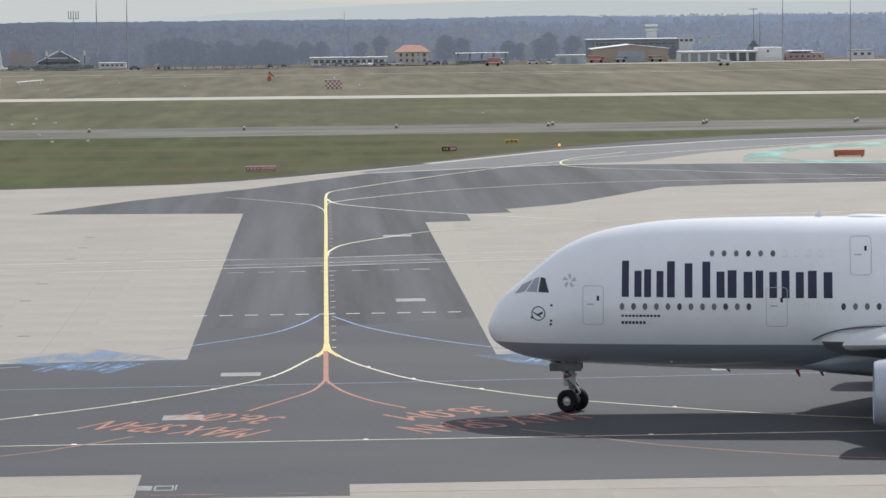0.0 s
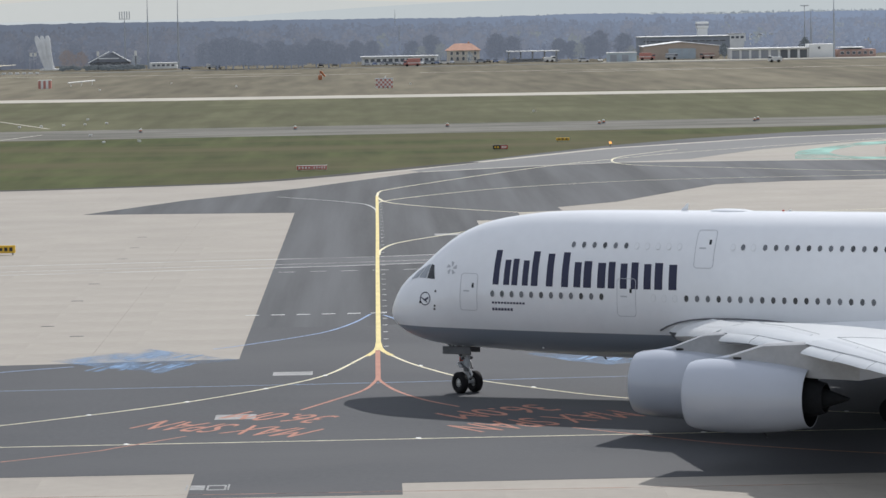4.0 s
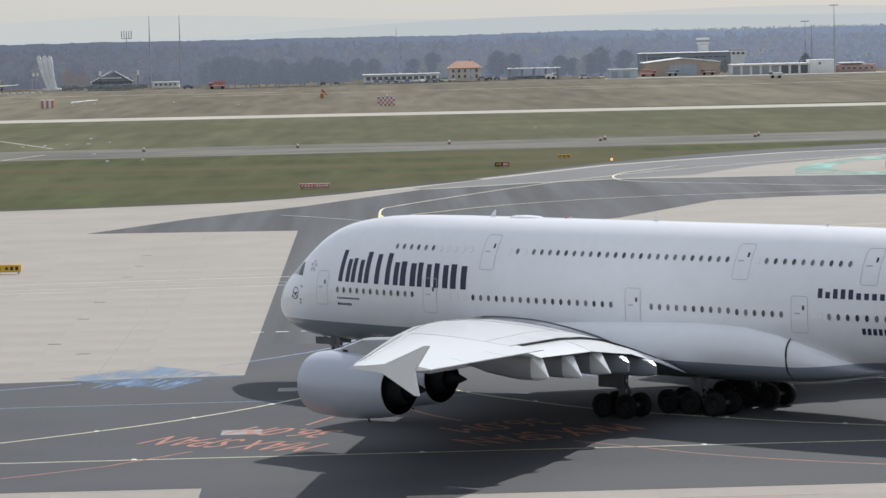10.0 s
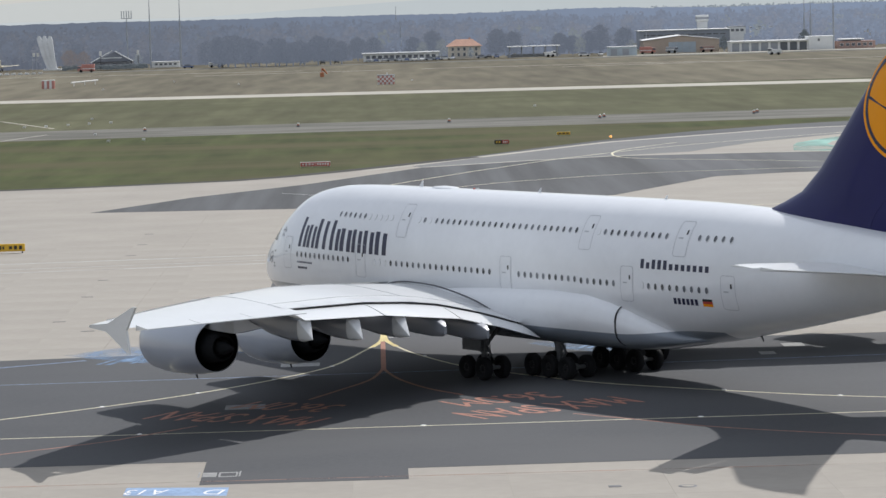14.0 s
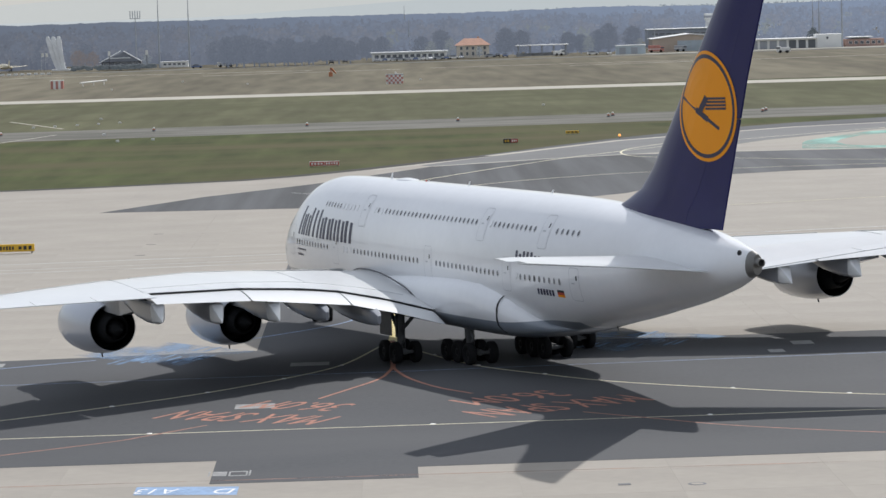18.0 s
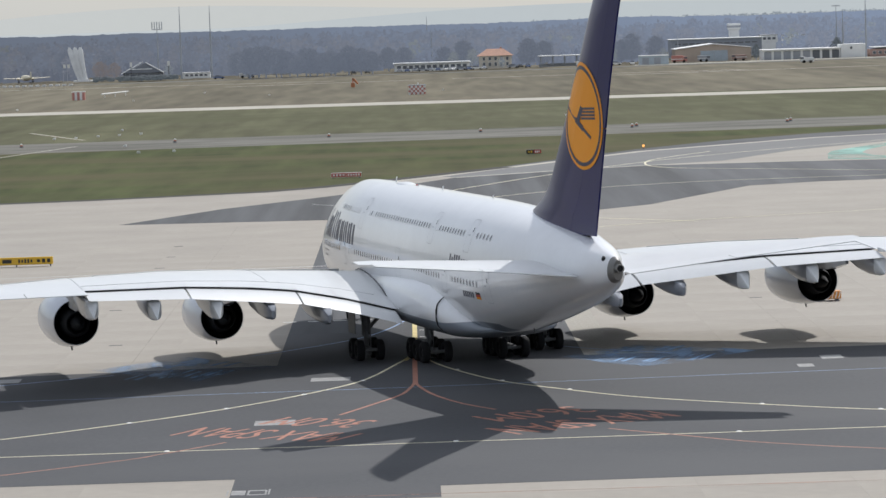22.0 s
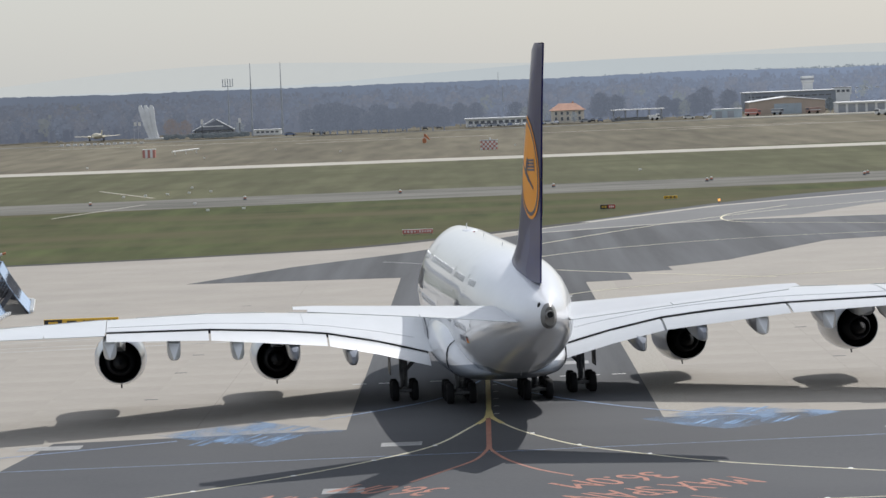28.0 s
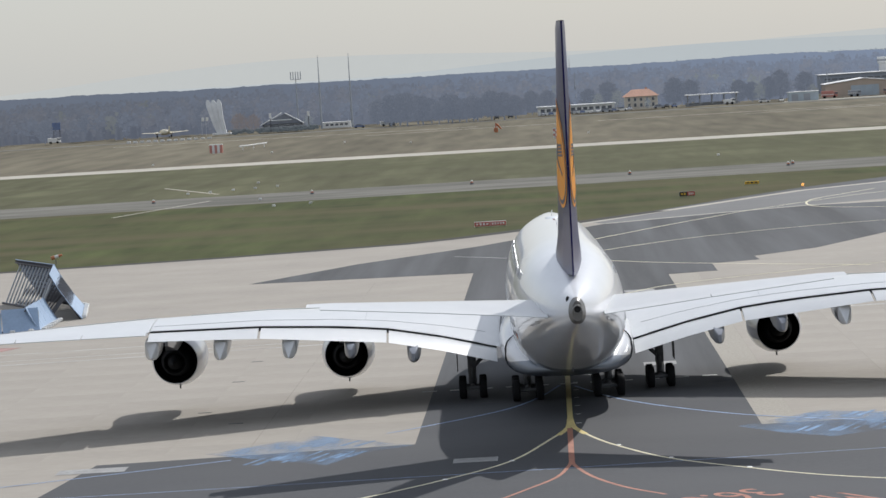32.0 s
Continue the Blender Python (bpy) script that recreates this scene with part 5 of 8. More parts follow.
            bm = bmesh.new()
            patch(bm, [(X - 0.35, z + 0.02), (X + 0.05, z + 0.02), (X + 0.05, z + 0.1), (X - 0.35, z + 0.1)], s, 0.016, 1, 1)
            part("door_handle", bm, M["seal"], d, "grey recessed handle")
        # cockpit panes
        for c in ([(2.98, 6.9), (3.6, 6.88), (3.36, 7.66), (3.1, 7.7)], [(2.28, 6.9), (2.9, 6.9), (3.02, 7.7), (2.76, 7.62)], [(1.6, 6.74), (2.2, 6.9), (2.66, 7.56), (2.02, 7.24)]):
            bm = bmesh.new()
            patch(bm, c, s, 0.015, 3, 3)
            part("cockpit_pane", bm, M["shield"] if c[0][0] < 2.5 else M["glass"], body, "cockpit window pane", smooth=60)
        # large mark: plain bars in place of lettering
        k = 11.6 / 475
        for c0, c1, hgt in ((287, 332, 1.95), (338, 382, 1.5), (390, 422, 1.95), (430, 462, 1.85), (470, 520, 1.95), (527, 583, 1.5), (590, 638, 1.5), (648, 698, 1.5), (707, 762, 1.5)):
            x0, x1 = 7.7 + (c0 - 287) * k, 7.7 + (c1 - 287) * k
            zb = 6.72 - 0.006 * (x0 - 7.7)
            bm = bmesh.new()
            w = (x1 - x0)
            sw = 0.36 if w > 0.95 else 0.55
            patch(bm, [(x0, zb), (x0 + w * sw, zb), (x0 + w * sw, zb + hgt), (x0, zb + hgt)], s, 0.011, 2, 8)
            if w > 0.95:
                patch(bm, [(x1 - w * sw, zb), (x1, zb), (x1, zb + 1.42), (x1 - w * sw, zb + 1.42)], s, 0.011, 2, 8)
            part("mark_block", bm, M["letter"], body, "plain navy block of the large name mark")
        for k2 in range(12):
            x0 = 45.8 + k2 * 0.52
            hgt = 0.54 if k2 in (0, 2, 3, 4) else 0.36
            bm = bmesh.new()
            patch(bm, [(x0, 7.16), (x0 + 0.31, 7.16), (x0 + 0.31, 7.16 + hgt), (x0, 7.16 + hgt)], s, 0.011, 1, 2)
            part("small_mark_block", bm, M["letter"], body, "small plain navy bar")
        for x0, x1, z0, z1, mat in [(48.75 + q * 0.36, 48.75 + q * 0.36 + 0.24, 5.22, 5.58, "letter") for q in range(6)] + [(7.68 + q * 0.2, 7.68 + q * 0.2 + 0.14, 5.62, 5.74, "letter") for q in range(11)]:
            bm = bmesh.new()
            patch(bm, [(x0, z0), (x1, z0), (x1, z1), (x0, z1)], s, 0.011, 1, 2)
            part("letter_bar", bm, M[mat], body, "small plain bar")
        for q in range(7):
            bm = bmesh.new()
            patch(bm, [(7.68 + q * 0.2, 5.22), (7.82 + q * 0.2, 5.22), (7.82 + q * 0.2, 5.38), (7.68 + q * 0.2, 5.38)], s, 0.011, 1, 2)
            part("letter_bar", bm, M["letter"], body, "small plain bar")
        for q, mat in enumerate(("disc", "red", "black")):
            bm = bmesh.new()
            patch(bm, [(51.2, 5.2 + q * 0.145), (52.0, 5.2 + q * 0.145), (52.0, 5.345 + q * 0.145), (51.2, 5.345 + q * 0.145)], s, 0.011, 2, 1)
            part("flag_stripe", bm, M[mat], body, "stripe of a black, red and gold flag")
        # round badge and star by the nose
        bm = bmesh.new()
        skin_loop(bm, [(3.0 + 0.4 * math.cos(a), 5.73 + 0.4 * math.sin(a)) for a in [2 * math.pi * q / 24 for q in range(24)]],
                  [(3.0 + 0.345 * math.cos(a), 5.73 + 0.345 * math.sin(a)) for a in [2 * math.pi * q / 24 for q in range(24)]], s)
        badge = part("badge_ring", bm, M["letter"], body, "thin navy ring near the nose")
        for a, b, c, d in (((2.8, 5.78), (3.1, 5.6), (3.1, 5.7), (2.8, 5.84)), ((3.05, 5.6), (3.35, 5.75), (3.35, 5.88), (3.05, 5.72)), ((3.05, 5.65), (3.3, 5.5), (3.3, 5.54), (3.1, 5.72))):
            bm = bmesh.new()
            patch(bm, [(x - 0.1, z - 0.02) for x, z in (a, b, c, d)], s, 0.02, 1, 1)
            part("badge_stroke", bm, M["letter"], badge, "plain navy stroke")
        for q in range(5):
            a = radians(90 + 72 * q)
            bm = bmesh.new()
            o = (4.75, 7.55)
            p0 = (o[0] + 0.12 * math.cos(a - 0.6), o[1] + 0.12 * math.sin(a - 0.6))
            p1 = (o[0] + 0.36 * math.cos(a - 0.35), o[1] + 0.36 * math.sin(a - 0.35))
            p2 = (o[0] + 0.4 * math.cos(a + 0.25), o[1] + 0.4 * math.sin(a + 0.25))
            p3 = (o[0] + 0.12 * math.cos(a + 0.1), o[1] + 0.12 * math.sin(a + 0.1))
            patch(bm, [p0, p1, p2, p3], s, 0.011, 1, 1)
            part("star_piece", bm, M["seal"], body, "grey piece of a star mark")
        for X, z in ((2.62, 5.5), (3.75, 6.2), (3.72, 5.35), (3.7, 5.15)):
            bm = bmesh.new()
            patch(bm, [(X - 0.06, z - 0.06), (X + 0.06, z - 0.06), (X + 0.06, z + 0.06), (X - 0.06, z + 0.06)], s, 0.02, 1, 1)
            part("probe", bm, M["dark_metal"], body, "small dark probe")
    # tail cone exhaust
    bm = bmesh.new()
    loft(bm, [[Vector((q.x, q.y * 1.012, 8.17 + (q.z - 8.17) * 1.012)) for q in ring_at(X, 40)] for X in (69.2, 69.4, 69.6, 69.76)], cap0=False)
    part("tail_cap", bm, M["cap_metal"], body, "dull grey metal tail cap", smooth=40)
    bm = bmesh.new()
    o = L(69.75, 0, 8.17)
    lathe(bm, [(0.5, 0.3), (0.0, 0.28), (-0.08, 0.27), (-0.08, 0.25), (-0.45, 0.235), (-0.45, 0.19), (0.2, 0.18)], o, 24)
    part("tail_exhaust", bm, M["cap_metal"], body, "bare metal exhaust at the tail", smooth=40)
    bm = bmesh.new()
    lathe(bm, [(-0.3, 0.2), (-0.29, 0.02)], o, 24, cap1=True)
    part("exhaust_hole", bm, M["dark"], body, "black exhaust opening")
    bm = bmesh.new()
    bmesh.ops.create_uvsphere(bm, u_segments=12, v_segments=8, radius=0.2, matrix=Matrix.Translation(surf(68.6, 8.65, 1, -0.05)) @ Matrix.Diagonal((1, 0.6, 1, 1)))
    part("tail_vent", bm, M["dark"], body, "small dark vent")
    # masts and a lamp under the belly
    for X, l, mat in ((17.3, 0.42, "red"), (18.6, 0.36, "dark_metal"), (13.4, 0.2, "seal_dark"), (52.4, 0.3, "seal_dark")):
        bm = bmesh.new()
        z = section(X)[0]
        loft(bm, [[L(X - 0.14, 0, z + 0.06), L(X, 0.03, z + 0.06), L(X + 0.14, 0, z + 0.06), L(X, -0.03, z + 0.06)], [L(X + 0.16, 0, z - l), L(X + 0.2, 0.015, z - l), L(X + 0.26, 0, z - l), L(X + 0.2, -0.015, z - l)]])
        part("belly_mast", bm, M[mat], body, "small raked mast under the belly")
    for s in (1, -1):
        bm = bmesh.new()
        bmesh.ops.create_uvsphere(bm, u_segments=8, v_segments=6, radius=0.07, matrix=Matrix.Translation(surf(10.4, 3.0, s, 0.0)))
        part("belly_lamp", bm, M["white_paint"], body, "small white lamp cover")
    # things on the roof
    for X, y, h, l in ((18.6, 0, 0.42, 0.3), (31.5, 0, 0.3, 0.25), (44, 0, 0.25, 0.22), (24.8, 0, 0.12, 0.15)):
        bm = bmesh.new()
        z = section(X)[1] - 0.03
        loft(bm, [[L(X - l, y, z), L(X, 0.04, z), L(X + l * 0.6, y, z), L(X, -0.04, z)], [L(X + 0.1, y, z + h), L(X + 0.2, 0.02, z + h), L(X + l * 0.7, y, z + h), L(X + 0.2, -0.02, z + h)]])
        part("antenna", bm, M["white_paint"], body, "white blade antenna")
    bm = bmesh.new()
    z = section(21)[1] - 0.06
    loft(bm, [[L(X, w * math.cos(a), z + h * math.sin(a)) for a in [math.pi * q / 8 for q in range(9)]] for X, w, h in ((20.0, 0.1, 0.05), (20.4, 0.5, 0.15), (21.2, 0.6, 0.19), (22.2, 0.5, 0.15), (22.8, 0.1, 0.05))])
    part("radome", bm, M["white_paint"], body, "low white radome on the roof", smooth=50)
    bm = bmesh.new()
    bmesh.ops.create_uvsphere(bm, u_segments=10, v_segments=6, radius=0.075, matrix=Matrix.Translation(L(24.5, 0, section(24)[1] + 0.01)))
    part("beacon", bm, M["red"], body, "small red beacon")


def fuselage_paint():
    """White above, grey below a level line from the nose to behind the wing."""
    m = material("fuselage_paint", (0.77, 0.778, 0.79), 0.3, grain=0.012, grain_scale=2, stain=0.025, stain_scale=0.5, coat=0.7)
    t = m.node_tree
    b = t.nodes["Principled BSDF"]
    src = b.inputs["Base Color"].links[0].from_socket
    tc = t.nodes.new("ShaderNodeTexCoord")
    sx = t.nodes.new("ShaderNodeSeparateXYZ")
    t.links.new(tc.outputs["Object"], sx.inputs[0])
    def ease(x0, x1, rise):
        r = t.nodes.new("ShaderNodeMapRange")
        r.interpolation_type = "SMOOTHSTEP"
        r.inputs["From Min"].default_value, r.inputs["From Max"].default_value = x0, x1
        r.inputs["To Min"].default_value, r.inputs["To Max"].default_value = 0.0, rise
        t.links.new(sx.outputs["X"], r.inputs["Value"])
        return r.outputs[0]

    a0 = t.nodes.new("ShaderNodeMath")
    t.links.new(ease(-20, -14, -0.4), a0.inputs[0])
    t.links.new(ease(-6, 12, 0.85), a0.inputs[1])
    a = t.nodes.new("ShaderNodeMath")
    t.links.new(a0.outputs[0], a.inputs[0])
    a.inputs[1].default_value = 3.6
    lt = t.nodes.new("ShaderNodeMath")
    lt.operation = "LESS_THAN"
    t.links.new(sx.outputs["Z"], lt.inputs[0])
    t.links.new(a.outputs[0], lt.inputs[1])
    gt = t.nodes.new("ShaderNodeMath")
    gt.operation = "GREATER_THAN"
    t.links.new(sx.outputs["X"], gt.inputs[0])
    gt.inputs[1].default_value = -21.5
    mu = t.nodes.new("ShaderNodeMath")
    mu.operation = "MULTIPLY"
    t.links.new(lt.outputs[0], mu.inputs[0])
    t.links.new(gt.outputs[0], mu.inputs[1])
    mix = t.nodes.new("ShaderNodeMix")
    mix.data_type = "RGBA"
    t.links.new(mu.outputs[0], mix.inputs["Factor"])
    t.links.new(src, mix.inputs["A"])
    mix.inputs["B"].default_value = (0.225, 0.255, 0.295, 1)
    t.links.new(mix.outputs["Result"], b.inputs["Base Color"])
    return m


M["fuselage"] = fuselage_paint()
M["cabin_glass"] = material("grey_cabin_window", (0.10, 0.105, 0.116), 0.05, vary=0.5)
M["seal_dark"] = material("dark_seal", (0.10, 0.10, 0.11), 0.6)
M["pylon_tan"] = material("grey_pylon_panel", (0.36, 0.365, 0.375), 0.45, grain=0.06, stain=0.12, stain_scale=0.8)
M["cap_metal"] = material("dull_titanium", (0.19, 0.185, 0.175), 0.4, metal=0.5, stain=0.12, stain_scale=1.5)

# dull gear grey, darkened to paint the shade under the aircraft
M["gear_dull_shade"] = material("dull_shaded_gear_paint", (0.11, 0.113, 0.117), 0.55, grain=0.12, stain=0.2, stain_scale=2)
# ---- far things ----
def build_far():
    rnd = random.Random(4)
    def woods(name, y0, y1, x0, x1, n, hmin, hmax, mats, label, bits=34):
        """A belt of rounded bare crowns, each of many small sprays; every crown has one of the tones."""
        verts, faces, tones = [], [], []
        for _ in range(n):
            y, x, H = rnd.uniform(y0, y1), rnd.uniform(x0, x1), rnd.uniform(hmin, hmax)
            if y < 1150 and (96 < x < 150 or -132 < x < -84 and y < 1110):
                continue
            cr, tone = H * rnd.uniform(0.22, 0.36), rnd.choices(range(len(mats)), weights=[7, 6, 5, 0.5][:len(mats)])[0]
            for _ in range(bits):
                a, w, q = rnd.uniform(0, 2 * math.pi), rnd.uniform(-1, 1), rnd.uniform(0.45, 1.0)
                e = math.sqrt(1 - w * w) * q
                px, py, pz = x + cr * e * math.cos(a), y + cr * e * math.sin(a), H * (0.56 + 0.42 * w * q)
                l, b, t = cr * rnd.uniform(0.2, 0.45), cr * rnd.uniform(0.1, 0.26), rnd.uniform(-0.5, 0.5)
                o = len(verts)
                verts += [(px - b, py, pz - l * 0.4), (px + b * 0.8, py, pz - l * 0.5), (px + b + l * t, py + b, pz + l * 0.4), (px - b * 0.6 + l * t, py + b, pz + l * 0.6)]
                faces.append((o, o + 1, o + 2, o + 3))
                tones.append(tone)
            # the dim lower storey that closes the belt
            for _ in range(6):
                px, b, l = x + rnd.gauss(0, cr), cr * rnd.uniform(0.25, 0.5), H * rnd.uniform(0.3, 0.5)
                o = len(verts)
                verts += [(px - b, y, 0), (px + b, y, 0), (px + b * 0.6, y, l), (px - b * 0.7, y, l * 0.9)]
                faces.append((o, o + 1, o + 2, o + 3))
                tones.append(0)
        me = bpy.data.meshes.new(name)
        me.from_pydata(verts, [], faces)
        for m in mats:
            me.materials.append(m)
        me.polygons.foreach_set("material_index", tones)
        return tagged(new(name, me), label, "forest", kind="stuff")

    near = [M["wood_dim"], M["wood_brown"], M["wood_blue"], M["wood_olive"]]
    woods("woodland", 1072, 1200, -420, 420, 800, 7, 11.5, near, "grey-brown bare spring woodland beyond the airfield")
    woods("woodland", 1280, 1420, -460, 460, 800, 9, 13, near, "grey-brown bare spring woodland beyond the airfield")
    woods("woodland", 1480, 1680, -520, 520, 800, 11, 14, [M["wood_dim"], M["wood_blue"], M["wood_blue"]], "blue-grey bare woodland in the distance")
    # a far belt of woods with an uneven skyline, its haze painted in as glow
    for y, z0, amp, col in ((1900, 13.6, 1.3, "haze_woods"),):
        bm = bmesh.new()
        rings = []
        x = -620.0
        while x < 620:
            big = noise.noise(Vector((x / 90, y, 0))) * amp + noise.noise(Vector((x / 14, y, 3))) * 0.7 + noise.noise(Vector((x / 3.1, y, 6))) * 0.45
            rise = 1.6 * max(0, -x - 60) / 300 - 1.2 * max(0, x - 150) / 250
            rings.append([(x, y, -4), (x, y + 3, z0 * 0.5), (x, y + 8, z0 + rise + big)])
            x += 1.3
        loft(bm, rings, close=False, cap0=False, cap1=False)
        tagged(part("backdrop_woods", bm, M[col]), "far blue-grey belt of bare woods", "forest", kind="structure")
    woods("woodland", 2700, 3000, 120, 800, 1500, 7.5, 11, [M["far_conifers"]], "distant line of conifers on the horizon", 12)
    # hills that glow in pale haze tones, the farther ridge paler
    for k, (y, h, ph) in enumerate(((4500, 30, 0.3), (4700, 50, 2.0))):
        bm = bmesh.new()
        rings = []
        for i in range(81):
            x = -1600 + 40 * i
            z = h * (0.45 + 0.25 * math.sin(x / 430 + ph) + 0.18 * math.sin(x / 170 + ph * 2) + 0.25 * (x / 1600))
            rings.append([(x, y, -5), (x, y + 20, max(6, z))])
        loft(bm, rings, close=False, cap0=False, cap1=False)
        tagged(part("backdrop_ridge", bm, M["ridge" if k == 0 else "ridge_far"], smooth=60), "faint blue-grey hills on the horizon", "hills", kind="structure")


def haze_glow(name, color, lo=0.72, hi=1.28, island=False, east=(1.0, 1.0, 1.0)):
    """Haze painted as emission on a black base; east: its tone at the side towards the sun, where the air is brighter.
    """
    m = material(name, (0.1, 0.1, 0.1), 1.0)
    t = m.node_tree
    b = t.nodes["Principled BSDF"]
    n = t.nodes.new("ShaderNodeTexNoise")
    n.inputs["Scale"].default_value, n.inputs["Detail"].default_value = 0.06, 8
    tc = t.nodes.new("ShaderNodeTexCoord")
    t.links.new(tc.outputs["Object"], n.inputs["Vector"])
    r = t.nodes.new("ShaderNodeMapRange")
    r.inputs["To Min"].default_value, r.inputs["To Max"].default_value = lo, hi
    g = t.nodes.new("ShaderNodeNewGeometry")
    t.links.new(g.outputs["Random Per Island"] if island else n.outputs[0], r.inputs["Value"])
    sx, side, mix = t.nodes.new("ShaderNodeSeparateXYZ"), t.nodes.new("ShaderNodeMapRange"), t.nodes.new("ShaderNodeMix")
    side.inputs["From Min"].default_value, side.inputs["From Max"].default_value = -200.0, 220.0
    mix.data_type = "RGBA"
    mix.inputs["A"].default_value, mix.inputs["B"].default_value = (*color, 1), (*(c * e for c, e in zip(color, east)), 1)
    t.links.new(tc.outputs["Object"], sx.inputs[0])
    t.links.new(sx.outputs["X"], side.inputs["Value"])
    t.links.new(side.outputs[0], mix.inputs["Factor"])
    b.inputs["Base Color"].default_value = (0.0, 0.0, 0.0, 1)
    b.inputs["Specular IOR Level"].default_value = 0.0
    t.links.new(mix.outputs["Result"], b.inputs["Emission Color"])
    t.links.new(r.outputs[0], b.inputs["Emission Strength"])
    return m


# gain of the woods' painted haze towards the sun
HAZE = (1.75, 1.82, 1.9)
M["haze_woods"] = haze_glow("hazed_wood_belt", (0.108, 0.132, 0.182), 0.88, 1.12, False, HAZE)
# haze painted into the hills' own emission
M["ridge"] = haze_glow("hazed_hills", (0.475, 0.52, 0.54), 0.98, 1.02)
M["ridge_far"] = haze_glow("hazed_farthest_hills", (0.545, 0.568, 0.560), 0.98, 1.02)
M["wood_dim"] = haze_glow("hazed_bare_wood_dim", (0.096, 0.110, 0.143), 0.92, 1.08, True, HAZE)
M["wood_brown"] = haze_glow("hazed_bare_wood_brown", (0.107, 0.117, 0.145), 0.92, 1.08, True, HAZE)
M["wood_blue"] = haze_glow("hazed_bare_wood_blue", (0.100, 0.118, 0.157), 0.92, 1.08, True, HAZE)
# trees nearest the field also glow faintly, as painted haze
M["wood_near"] = haze_glow("hazed_glow_field_trees", (0.082, 0.094, 0.120), 0.88, 1.12, True, (1.68, 1.75, 1.82))
M["wood_olive"] = haze_glow("hazed_budding_wood", (0.114, 0.127, 0.137), 0.92, 1.08, True, HAZE)
M["far_conifers"] = haze_glow("hazed_conifer_line", (0.20, 0.235, 0.27), 0.92, 1.08, True)
# ---- things on and beyond the airfield ----
def sign(name, x, y, w, h, cols, face, label, group, bars, d=0.35, rz=0.0, legs=True):
    """An airfield sign: a shallow box on short legs, coloured panels with plain bars for its writing."""
    th = thing(name, pose(x, y, 0, 0, 0, rz), label, "sign", group)
    bm = bmesh.new()
    box(bm, (0, 0, 0.18 + h / 2), (w, d, h), bevel=0.03)
    body = part("sign_box", bm, face, th)
    for k, c in enumerate(cols):
        n = len(cols)
        bm = bmesh.new()
        box(bm, (-w / 2 + w * (k + 0.5) / n, -d / 2 - 0.012, 0.18 + h / 2), (w / n - 0.06, 0.02, h - 0.1))
        p = part("panel", bm, M[c], body)
        for q in range(bars[k][0]):
            m = bars[k][0]
            bm = bmesh.new()
            bw = (w / n - 0.3) / m
            box(bm, (-w / 2 + w * k / n + 0.15 + bw * (q + 0.5), -d / 2 - 0.028, 0.18 + h / 2), (bw * 0.62, 0.012, h * (0.5 if (q * 7 + k) % 3 else 0.38)))
            part("letter_bar", bm, M[bars[k][1]], body)
    if legs:
        for s in (-1, 0, 1):
            bm = bmesh.new()
            box(bm, (s * (w / 2 - 0.25), 0, 0.1), (0.1, 0.14, 0.22))
            part("leg", bm, M["dark_steel"], th)
    return th


